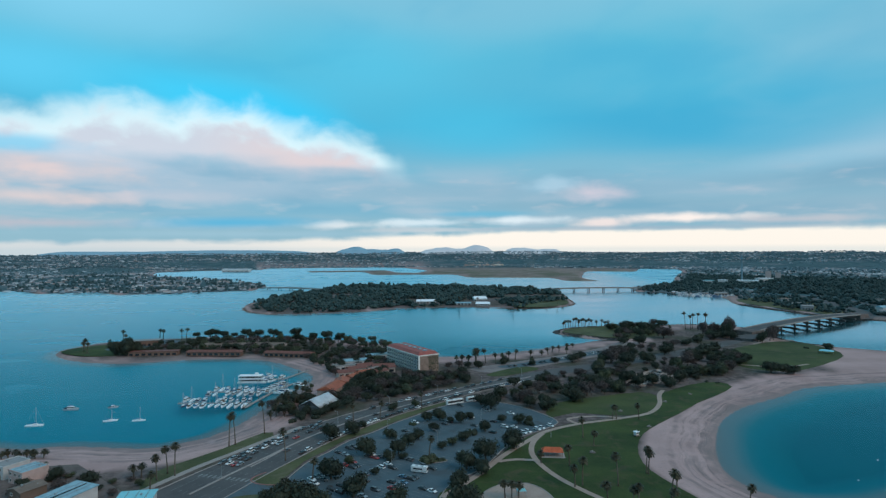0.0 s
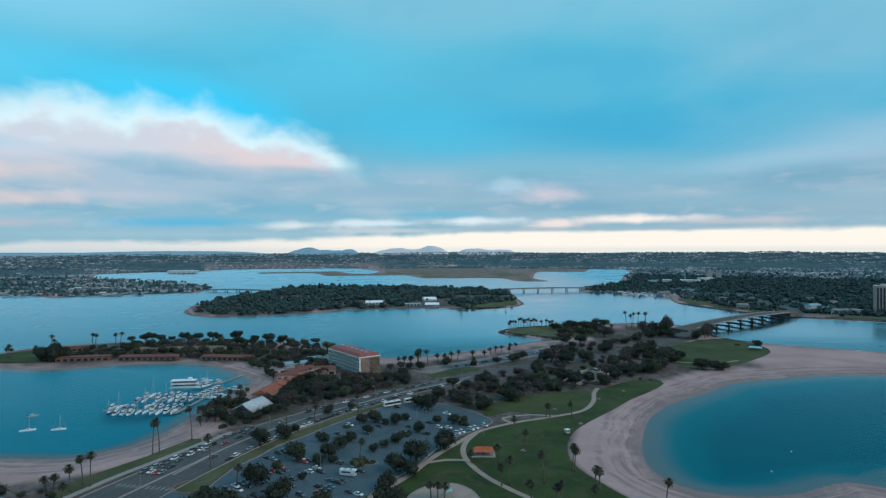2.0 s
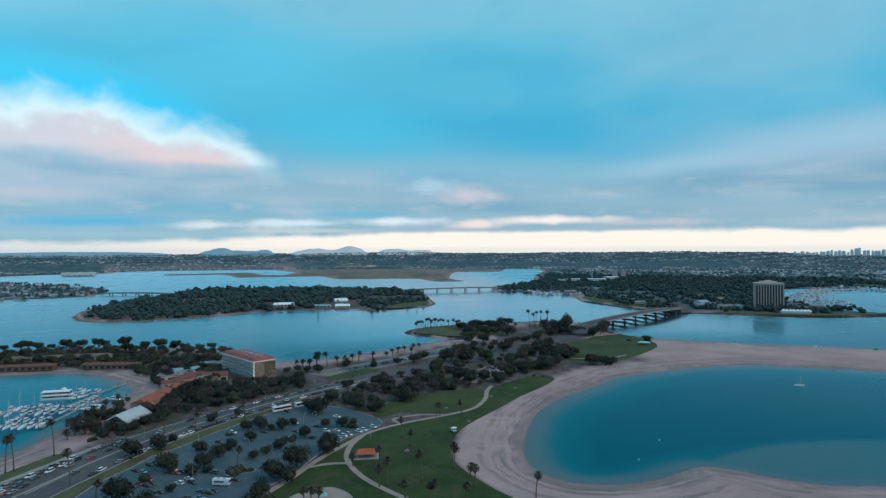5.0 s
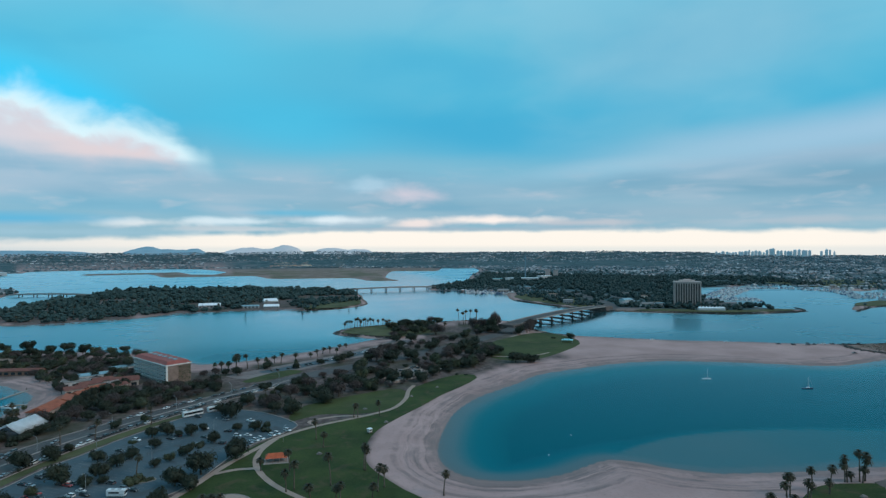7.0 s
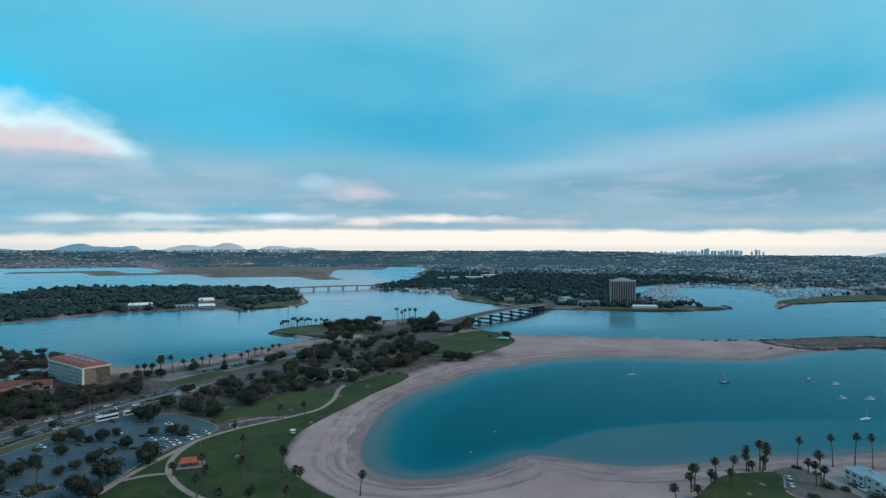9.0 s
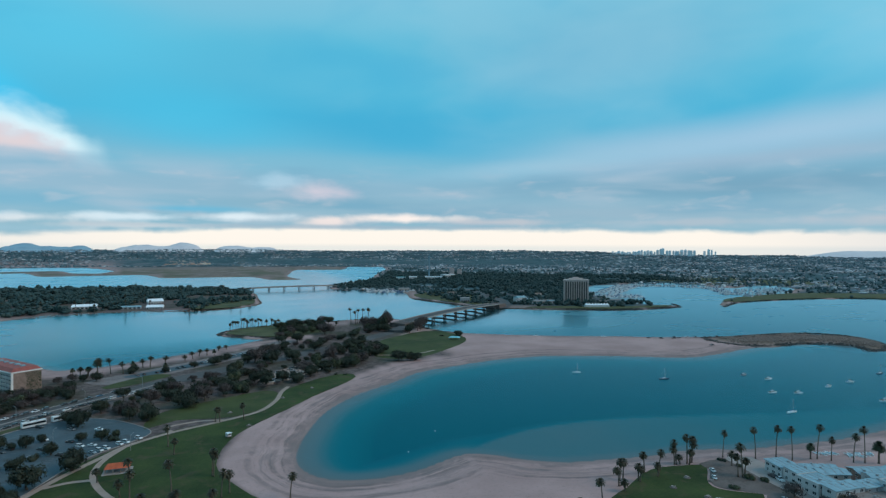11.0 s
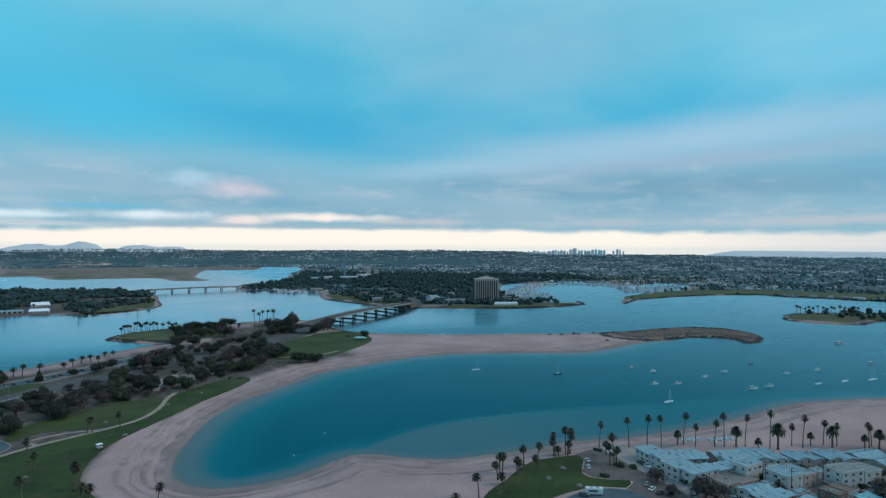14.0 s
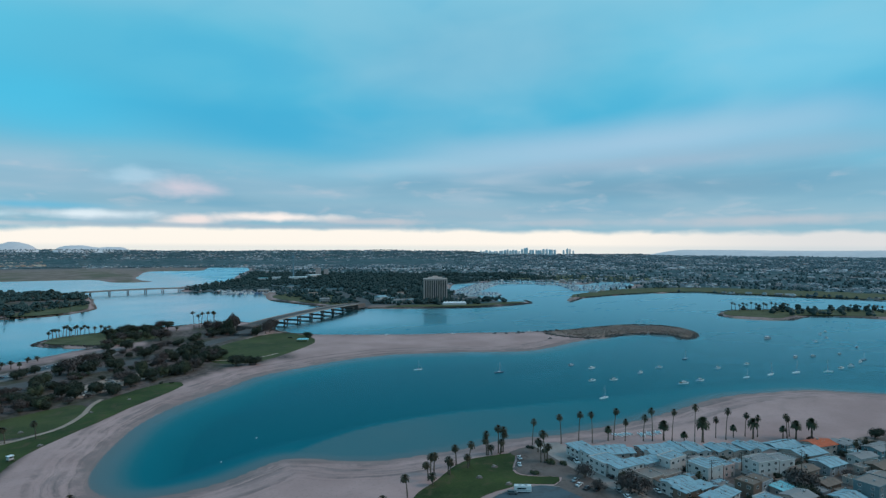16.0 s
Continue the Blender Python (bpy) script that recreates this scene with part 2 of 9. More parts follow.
LEAF = {}
for key, c1, c2 in (("oak", (0.016, 0.023, 0.017), (0.044, 0.054, 0.034)), ("olive", (0.030, 0.040, 0.024), (0.075, 0.085, 0.045)),
                    ("rust", (0.050, 0.039, 0.037), (0.100, 0.078, 0.072)), ("palm", (0.026, 0.028, 0.018), (0.074, 0.064, 0.038)),
                    # far to hill: ever paler and bluer, distance haze put into the leaf colour
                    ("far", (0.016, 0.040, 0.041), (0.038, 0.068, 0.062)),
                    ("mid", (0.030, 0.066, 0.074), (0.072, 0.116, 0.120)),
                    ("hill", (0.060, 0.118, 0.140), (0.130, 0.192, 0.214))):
    mt, n, bs = material("leaf_" + key, 0.65, 0, 0.25)
    rnd = n.t.nodes.new("ShaderNodeNewGeometry").outputs["Random Per Island"]
    obr = n.t.nodes.new("ShaderNodeObjectInfo").outputs["Random"]
    n.put(bs.inputs["Base Color"], n.mix(n.m("ADD", n.m("MULTIPLY", rnd, 0.6), n.m("MULTIPLY", obr, 0.4)), (*c1, 1), (*c2, 1)))
    LEAF[key] = mt
BARK = rough_paint("bark", (0.055, 0.040, 0.030), (0.13, 0.10, 0.075), 0.6, 6.0, 0.9, bump=0.4, vary=0.2)
PALM_BARK = rough_paint("palm_bark", (0.075, 0.058, 0.045), (0.16, 0.13, 0.10), 0.5, 4.0, 0.9, bump=0.4, vary=0.2)
DEAD_FROND = rough_paint("dead_frond", (0.09, 0.06, 0.035), (0.19, 0.13, 0.08), 1.0, 8.0, 0.9, bump=0.2)

# one ground sheet: sea bed, beach, soil, dry shrub land
mt, n, bs = material("ground", 0.95, 0, 0.1)
GROUND = mt
geo = n.t.nodes.new("ShaderNodeNewGeometry")
pos = geo.outputs["Position"]
z = n.add("ShaderNodeSeparateXYZ", pos).outputs[2]


def field(n, name):
    at = n.t.nodes.new("ShaderNodeAttribute")
    at.attribute_name = name
    return at.outputs["Fac"]


patch = n.noise(pos, 0.02, 4, 0.55)
grain = n.noise(pos, 0.25, 4, 0.6)
speck = n.noise(pos, 2.0, 3, 0.6)
drift = n.noise(n.add("ShaderNodeMapping", Vector=pos, Scale=(0.03, 0.10, 0.1)).outputs[0], 1.0, 5, 0.6, 0.8)
sand = n.mix(n.step(patch, 0.3, 0.7), (0.375, 0.243, 0.232, 1), (0.500, 0.333, 0.318, 1))
sand = n.mix(n.m("MULTIPLY", n.step(drift, 0.52, 0.75), 0.28), sand, (0.27, 0.21, 0.195, 1))
sand = n.mix(n.m("MULTIPLY", speck, 0.22), sand, (0.22, 0.18, 0.16, 1))
sand = n.mix(n.m("MULTIPLY", n.step(n.noise(pos, 0.6, 4, 0.7, 0.4), 0.52, 0.68), 0.35), sand, (0.22, 0.17, 0.155, 1))
# strandlines: weed wrack and tyre tracks along the shore, wet sand at its foot
shore = n.m("ADD", field(n, "shore"), n.m("MULTIPLY", n.m("SUBTRACT", n.noise(pos, 0.02, 4, 0.55), 0.5), 12.0))
weed = n.step(n.noise(pos, 0.05, 5, 0.65, 0.5), 0.34, 0.60)
px, py, _ = n.add("ShaderNodeSeparateXYZ", pos).outputs
lane = n.add("ShaderNodeCombineXYZ", n.m("MULTIPLY", n.m("ADD", shore, n.m("MULTIPLY", grain, 1.6)), 0.42), n.m("MULTIPLY", px, 0.012), n.m("MULTIPLY", py, 0.012))
streak = n.step(n.noise(lane.outputs[0], 1.0, 6, 0.62, 0.9), 0.50, 0.62)
fade = n.step(shore, 34.0, 18.0)
sand = n.mix(n.m("MULTIPLY", n.m("MULTIPLY", n.m("MULTIPLY", streak, weed), fade), 0.7), sand, (0.185, 0.14, 0.132, 1))
for d0, wd, amount in ((5.0, 5.0, 0.55), (13.0, 2.6, 0.40), (24.0, 2.4, 0.50)):
    line = n.step(n.m("ABSOLUTE", n.m("SUBTRACT", shore, d0)), wd, wd * 0.2)
    sand = n.mix(n.m("MULTIPLY", n.m("MULTIPLY", line, weed), amount), sand, (0.135, 0.112, 0.11, 1))
broad_lane = n.add("ShaderNodeCombineXYZ", n.m("MULTIPLY", shore, 0.13), n.m("MULTIPLY", px, 0.022), n.m("MULTIPLY", py, 0.022))
smear = n.step(n.noise(broad_lane.outputs[0], 1.0, 6, 0.66, 1.2), 0.46, 0.64)
sand = n.mix(n.m("MULTIPLY", n.m("MULTIPLY", smear, n.step(shore, 34.0, 12.0)), 0.55), sand, (0.195, 0.160, 0.158, 1))
zz = n.m("ADD", z, n.m("MULTIPLY", n.m("SUBTRACT", n.noise(pos, 0.07, 4, 0.6), 0.5), 1.3))
sand = n.mix(n.m("MULTIPLY", n.step(zz, 0.75, 0.1), 0.65), sand, (0.205, 0.165, 0.158, 1))
soil = n.mix(n.step(grain, 0.35, 0.65), (0.082, 0.064, 0.060, 1), (0.165, 0.128, 0.122, 1))
soil = n.mix(n.m("MULTIPLY", n.step(patch, 0.45, 0.65), 0.7), soil, (0.045, 0.055, 0.032, 1))
# town ground turned teal-blue: distance haze put into its colour
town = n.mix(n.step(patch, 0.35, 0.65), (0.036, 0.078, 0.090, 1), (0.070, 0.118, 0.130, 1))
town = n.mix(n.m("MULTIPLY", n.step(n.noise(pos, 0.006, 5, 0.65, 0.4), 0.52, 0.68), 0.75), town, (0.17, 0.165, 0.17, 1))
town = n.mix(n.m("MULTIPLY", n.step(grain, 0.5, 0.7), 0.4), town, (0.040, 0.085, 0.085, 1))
flat = n.mix(n.step(patch, 0.35, 0.65), (0.15, 0.118, 0.098, 1), (0.25, 0.195, 0.165, 1))
flat = n.mix(n.m("MULTIPLY", n.step(n.noise(pos, 0.006, 4, 0.6), 0.48, 0.62), 0.8), flat, (0.11, 0.115, 0.075, 1))
rock = n.mix(n.step(speck, 0.35, 0.65), (0.13, 0.098, 0.08, 1), (0.27, 0.20, 0.16, 1))
col = n.mix(field(n, "soil"), sand, soil)
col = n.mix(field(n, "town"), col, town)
col = n.mix(field(n, "flat"), col, flat)
col = n.mix(field(n, "rock"), col, rock)
depth = n.m("MULTIPLY", z, -1.0)
bed = n.ramp(n.m("DIVIDE", n.m("MAXIMUM", n.m("ADD", depth, n.m("MULTIPLY", n.m("SUBTRACT", patch, 0.5), 0.35)), 0.0), 6.0), [
    (0.0, (0.175, 0.170, 0.170, 1)), (0.03, (0.140, 0.174, 0.182, 1)), (0.10, (0.115, 0.176, 0.188, 1)), (0.16, (0.066, 0.168, 0.186, 1)), (0.25, (0.018, 0.158, 0.184, 1)), (0.38, (0.002, 0.150, 0.182, 1)), (1.0, (0.0006, 0.122, 0.152, 1))])
# cove bed lightened to stand for the brighter sky mirrored there
bed = n.mix(n.m("MULTIPLY", n.step(px, -40.0, -150.0), n.step(depth, 0.4, 1.8)), bed, (0.003, 0.205, 0.262, 1))
col = n.mix(n.step(z, 0.02, -0.05), col, bed)
n.put(bs.inputs["Base Color"], col)
n.put(bs.inputs["Normal"], n.add("ShaderNodeBump", Strength=0.4, Distance=0.25, Height=n.m("MULTIPLY", n.m("ADD", drift, grain), n.step(z, 0.0, 0.4))))

# water: clear surface with wind ripples over the bed
WATER = bpy.data.materials.new("water")
WATER.use_nodes = True
n = Nodes(WATER.node_tree)
pos = n.t.nodes.new("ShaderNodeNewGeometry").outputs["Position"]
wave = n.m("ADD", n.m("MULTIPLY", n.noise(pos, 0.35, 2, 0.5), 0.25), n.m("MULTIPLY", n.noise(pos, 0.03, 2, 0.5), 0.35))
bump = n.add("ShaderNodeBump", Strength=0.006, Distance=0.2, Height=wave)
gust = n.step(n.noise(n.add("ShaderNodeMapping", Vector=pos, Scale=(0.006, 0.012, 1.0)).outputs[0], 1.0, 4, 0.55, 0.6), 0.35, 0.65)
wx, wy, _ = n.add("ShaderNodeSeparateXYZ", pos).outputs
lee = n.m("MULTIPLY", n.m("MULTIPLY", n.step(wx, -220.0, 120.0), n.step(wx, 760.0, 520.0)), n.step(wy, 560.0, 780.0))
rough_w = n.m("SUBTRACT", n.m("ADD", 0.26, n.m("MULTIPLY", gust, 0.08)), n.m("MULTIPLY", lee, 0.15))
gloss = n.add("ShaderNodeBsdfGlossy", Color=n.mix(lee, (0.68, 0.87, 0.93, 1), (0.72, 0.80, 0.84, 1)), Roughness=rough_w)
n.put(gloss.inputs["Normal"], bump)
facing = n.add("ShaderNodeLayerWeight", 0.5).outputs["Facing"]
fres = n.step(n.m("POWER", facing, 6.0), n.m("SUBTRACT", 0.05, n.m("MULTIPLY", lee, 0.04)), n.m("SUBTRACT", 1.06, n.m("MULTIPLY", lee, 0.46)))
clear_w = n.add("ShaderNodeBsdfTransparent", (0.84, 0.97, 1.0, 1))
both = n.add("ShaderNodeMixShader", fres, clear_w.outputs[0], gloss.outputs[0])
n.add("ShaderNodeOutputMaterial", both.outputs[0])


def world_paint(name, c1, c2, scale, fine_scale, rough=0.9, bump=0.2, stain=None, spec=0.2):
    """Mottled ground cover laid out in world metres, with an optional stain colour."""
    mt, n, bs = material(name, rough, 0, spec)
    pos = n.t.nodes.new("ShaderNodeNewGeometry").outputs["Position"]
    big, small = n.noise(pos, scale, 5, 0.6), n.noise(pos, fine_scale, 3, 0.6)
    f = n.m("ADD", n.m("MULTIPLY", n.m("SUBTRACT", big, 0.5), 2.0), small, clamp=True)
    col = n.mix(f, (*c1, 1), (*c2, 1))
    if stain:
        col = n.mix(n.m("MULTIPLY", n.step(n.noise(pos, scale * 2.7, 4, 0.6, 0.6), 0.52, 0.70), 0.7), col, (*stain, 1))
    n.put(bs.inputs["Base Color"], col)
    n.put(bs.inputs["Normal"], n.add("ShaderNodeBump", Strength=bump, Distance=0.1, Height=small))
    return mt


GRASS = world_paint("grass", (0.014, 0.030, 0.009), (0.058, 0.082, 0.022), 0.035, 1.1, 0.9, 0.5, (0.082, 0.066, 0.036))
ASPHALT = world_paint("asphalt", (0.050, 0.080, 0.098), (0.086, 0.120, 0.138), 0.04, 1.2, 0.75, 0.1, (0.06, 0.065, 0.07))
ROAD = world_paint("road_asphalt", (0.066, 0.063, 0.064), (0.112, 0.106, 0.105), 0.04, 1.2, 0.8, 0.1, (0.072, 0.068, 0.068))
CONCRETE = world_paint("concrete", (0.25, 0.215, 0.20), (0.35, 0.305, 0.285), 0.1, 1.5, 0.85, 0.1, (0.24, 0.21, 0.19))
PATH_SAND = world_paint("path", (0.29, 0.212, 0.178), (0.39, 0.295, 0.252), 0.15, 1.5, 0.9, 0.2, (0.27, 0.22, 0.18))
LINE = world_paint("road_marking", (0.12, 0.12, 0.12), (0.28, 0.28, 0.275), 0.5, 3.0, 0.7, 0.05)
DRY_GRASS = world_paint("dry_grass", (0.040, 0.052, 0.022), (0.112, 0.115, 0.054), 0.035, 1.0, 0.9, 0.4, (0.13, 0.115, 0.075))
MEADOW = world_paint("meadow", (0.026, 0.041, 0.014), (0.076, 0.092, 0.032), 0.03, 1.0, 0.9, 0.5, (0.085, 0.075, 0.042))
PLAZA = world_paint("plaza_paving", (0.16, 0.132, 0.128), (0.27, 0.225, 0.215), 0.06, 1.0, 0.9, 0.1, (0.12, 0.10, 0.098))
YARD = world_paint("yard_paving", (0.092, 0.074, 0.068), (0.170, 0.140, 0.130), 0.08, 1.2, 0.9, 0.2, (0.065, 0.055, 0.048))


# ---- mesh helpers ----
def mesh_object(name, bm, mt, parent=None, smooth=False):
    me = bpy.data.meshes.new(name)
    bm.to_mesh(me)
    bm.free()
    me.materials.append(mt)
    if smooth:
        me.shade_smooth()
    ob = new(name, me)
    if parent:
        ob.parent = parent
    return ob


def part(name, bm, mt, parent, label="", smooth=False):
    return tagged(mesh_object(name, bm, mt, parent, smooth), label)


def empty(name, label, category, group="", m=None):
    ob = tagged(new(name), label, category, group)
    ob.empty_display_size = 1.0
    if m is not None:
        ob.matrix_basis = m
    return ob


def box(bm, x0, x1, y0, y1, z0, z1, m=None, taper=0.0):
    """A box, its top drawn in by taper, placed by m."""
    t = taper
    vs = [bm.verts.new(v) for v in ((x0, y0, z0), (x1, y0, z0), (x1, y1, z0), (x0, y1, z0),
                                    (x0 + t, y0 + t, z1), (x1 - t, y0 + t, z1), (x1 - t, y1 - t, z1), (x0 + t, y1 - t, z1))]
    if m is not None:
        for v in vs:
            v.co = m @ v.co
    for q in ((3, 2, 1, 0), (4, 5, 6, 7), (0, 1, 5, 4), (1, 2, 6, 5), (2, 3, 7, 6), (3, 0, 4, 7)):
        bm.faces.new([vs[i] for i in q])
    return vs


def tube(bm, path, radii, sides=8, cap=True):
    """A round bar along a path of points with a radius at each."""
    rings = []
    for i, p in enumerate(path):
        p = Vector(p)
        d = (Vector(path[min(i + 1, len(path) - 1)]) - Vector(path[max(i - 1, 0)])).normalized()
        u = d.orthogonal().normalized()
        w = d.cross(u)
        rings.append([bm.verts.new(p + radii[i] * (math.cos(j * math.tau / sides) * u + math.sin(j * math.tau / sides) * w)) for j in range(sides)])
    for a, b in zip(rings, rings[1:]):
        for j in range(sides):
            bm.faces.new((a[j], a[(j + 1) % sides], b[(j + 1) % sides], b[j]))
    if cap:
        bm.faces.new(rings[0][::-1])
        bm.faces.new(rings[-1])


def smooth_line(pts, closed=True, steps=4):
    """Catmull-Rom through control points."""
    p, out = [Vector(q) for q in pts], []
    n = len(p)
    for i in range(n if closed else n - 1):
        a, b, c, d = (p[(i + j) % n] if closed else p[min(max(i + j, 0), n - 1)] for j in (-1, 0, 1, 2))
        for s in range(steps):
            t = s / steps
            out.append(0.5 * (2 * b + (c - a) * t + (2 * a - 5 * b + 4 * c - d) * t * t + (3 * b - a - 3 * c + d) * t ** 3))
    if not closed:
        out.append(p[-1])
    return [tuple(v) for v in out]


def inside(pts, poly):
    """Which of the points (n x 2) lie in the polygon."""
    q = np.array(poly)
    x, y = pts[:, 0], pts[:, 1]
    res = np.zeros(len(pts), bool)
    for (x0, y0), (x1, y1) in zip(q, np.roll(q, -1, 0)):
        if y0 != y1:
            res ^= ((y0 > y) != (y1 > y)) & (x < (x1 - x0) * (y - y0) / (y1 - y0) + x0)
    return res


def signed(pts, poly, closed=True):
    """Distance to the outline, positive within."""
    q = np.array(poly, float)
    d2 = np.full(len(pts), 1e12)
    pairs = list(zip(q, np.roll(q, -1, 0))) if closed else list(zip(q, q[1:]))
    for a, b in pairs:
        ab = b - a
        t = np.clip(((pts - a) @ ab) / max(ab @ ab, 1e-9), 0, 1)
        d2 = np.minimum(d2, ((pts - a - t[:, None] * ab) ** 2).sum(1))
    d = np.sqrt(d2)
    return np.where(inside(pts, poly), d, -d) if closed else d


# ---- plan of the bay: shorelines at water level ----
COVE_SHORE = [(-330, 352), (-251, 327), (-217, 332), (-169, 328), (-154, 337), (-141, 351), (-133, 376), (-130, 402), (-127, 428), (-122, 457),
              (-117, 485), (-123, 517), (-140, 541), (-161, 567), (-186, 587), (-218, 595), (-257, 592), (-291, 580), (-331, 571), (-369, 580),
              (-403, 600), (-421, 620), (-429, 644), (-423, 674), (-408, 698), (-365, 722), (-283, 734), (-168, 725), (-66, 675), (-13, 606)]
HEAD_SHORE = [(58, 629), (115, 665), (173, 709), (199, 709), (165, 735), (133, 773), (151, 811), (195, 833), (277, 845), (367, 850), (399, 800),
              (392, 740), (398, 700), (418, 672)]
SPIT_SHORE = [(445, 652), (503, 611), (567, 577), (633, 542), (671, 527), (717, 500), (700, 450), (640, 440), (579, 429), (546, 434), (510, 455), (470, 478),
              (430, 494), (385, 500), (340, 493), (300, 484), (270, 472), (247, 453), (220, 434), (197, 415), (170, 383), (153, 350), (142, 322),
              (136, 300), (136, 284), (142, 270), (155, 261)]
SOUTH_SHORE = [(171, 259), (190, 262), (205, 268), (221, 272), (236, 262), (248, 249), (265, 239), (287, 234), (312, 228), (334, 227), (351, 222),
               (371, 214), (417, 207), (443, 204), (476, 204), (513, 205), (546, 201), (571, 191), (596, 182), (614, 169), (644, 134)]
LAND_BACK = [(720, 30), (800, -250), (700, -600), (300, -520), (-300, -420), (-620, -100), (-900, 500), (-820, 700), (-600, 520), (-430, 410)]
MAIN = smooth_line(COVE_SHORE + HEAD_SHORE + SPIT_SHORE + SOUTH_SHORE, False, 3) + LAND_BACK
JETTY = smooth_line([(668, 512), (707, 510), (760, 506), (812, 498), (845, 476), (854, 440), (840, 408), (814, 386), (785, 374), (768, 379), (779, 394), (780, 409), (768, 424), (746, 435), (723, 440), (690, 440), (655, 470)], True, 3)
ISLE = smooth_line([(-394, 1100), (-357, 1023), (-306, 988), (-266, 980), (-213, 996), (-161, 1031), (-106, 1069), (-46, 1098), (17, 1108), (69, 1087), (139, 1077),
                    (196, 1107), (234, 1162), (243, 1275), (250, 1480), (144, 1586), (-7, 1660), (-173, 1700), (-320, 1639), (-352, 1532), (-395, 1355), (-412, 1215)], True, 2)
FAR_SHORE = [(-5600, 1900), (-1700, 1600), (-1157, 1486), (-984, 1447), (-831, 1427), (-691, 1425), (-602, 1478), (-536, 1560), (-534, 1690), (-670, 1914),
             (-868, 2127), (-1119, 2301), (-1290, 2502), (-1362, 2801), (-1111, 3002), (-910, 3250), (-651, 3290), (-16, 3277), (500, 3150), (1094, 2900),
             (1050, 2750), (800, 2180), (680, 1850), (468, 1583), (460, 1484), (505, 1390), (628, 1322), (560, 1240), (544, 1150), (560, 1050),
             (585, 960), (628, 904)]
QUAY_SHORE = [(707, 849), (784, 807), (871, 795), (938, 802), (972, 852), (931, 905), (936, 993), (1006, 1145), (1136, 1314), (1318, 1350), (1450, 1261),
              (1460, 1156), (1600, 1075), (1520, 960), (1290, 930), (1099, 845), (1018, 774), (1110, 820), (1257, 827), (1429, 789), (1471, 698), (1522, 570), (1600, 330),
              (1700, 0), (1700, -1500), (5600, -1500), (5600, 5600), (-5600, 5600)]
FAR = smooth_line(FAR_SHORE + QUAY_SHORE[:-4], False, 2) + QUAY_SHORE[-4:]
FLATS = smooth_line([(-818, 2887), (-610, 2683), (-439, 2544), (-197, 2354), (9, 2253), (194, 2125), (360, 1993), (440, 1931), (482, 1988), (469, 2134), (479, 2336), (572, 2521), (748, 2580), (835, 2741), (749, 2973), (582, 3253), (239, 3295), (-221, 3285), (-552, 3184), (-753, 3060)], True, 2)
LAGOONS = [smooth_line(q, True, 2) for q in (
    [(-505, 2918), (-287, 2818), (-116, 2851), (-105, 2961), (-311, 3047), (-496, 3021)],
    [(143, 2990), (306, 2895), (500, 2825), (640, 2815), (650, 2880), (500, 2985), (277, 3060)])]
ISLET = smooth_line([(1062, 490), (1029, 456), (1044, 410), (1072, 381), (1126, 387), (1186, 345), (1260, 240), (1420, 150), (1500, 250), (1359, 354), (1239, 451), (1137, 511)], True, 2)
SHELF = smooth_line([(160, 240), (189, 262), (253, 290), (298, 298), (360, 290), (476, 252), (600, 205), (700, 120), (400, 100)], True, 2)

# ---- one ground sheet on a polar grid, finest in front ----
CX, CY = 60.0, -10.0
angles = np.concatenate([np.linspace(-42, 78, 760), np.linspace(78, 318, 60)[1:-1]])
inv = np.linspace(1 / 95.0, 1 / 4880.0, 215)
radii = np.concatenate([[0.5, 45.0], 1 / inv])
A, R = np.meshgrid(np.radians(angles), radii)
PX, PY = CX + R * np.sin(A), CY + R * np.cos(A)
flat_pts = np.stack([PX.ravel(), PY.ravel()], 1)


def ramp01(v, a, b):
    t = np.clip((v - a) / (b - a), 0, 1)
    return t * t * (3 - 2 * t)


def cheap_noise(x, y, s, seed):
    """Sum of a few sine waves: a soft uneven field, about -1 to 1."""
    g = np.random.default_rng(seed)
    out = 0
    for i in range(7):
        a, f, ph = g.uniform(0, math.tau), s * g.uniform(0.5, 2.2), g.uniform(0, math.tau)
        out = out + np.sin((x * math.cos(a) + y * math.sin(a)) * f + ph)
    return out / 4.0


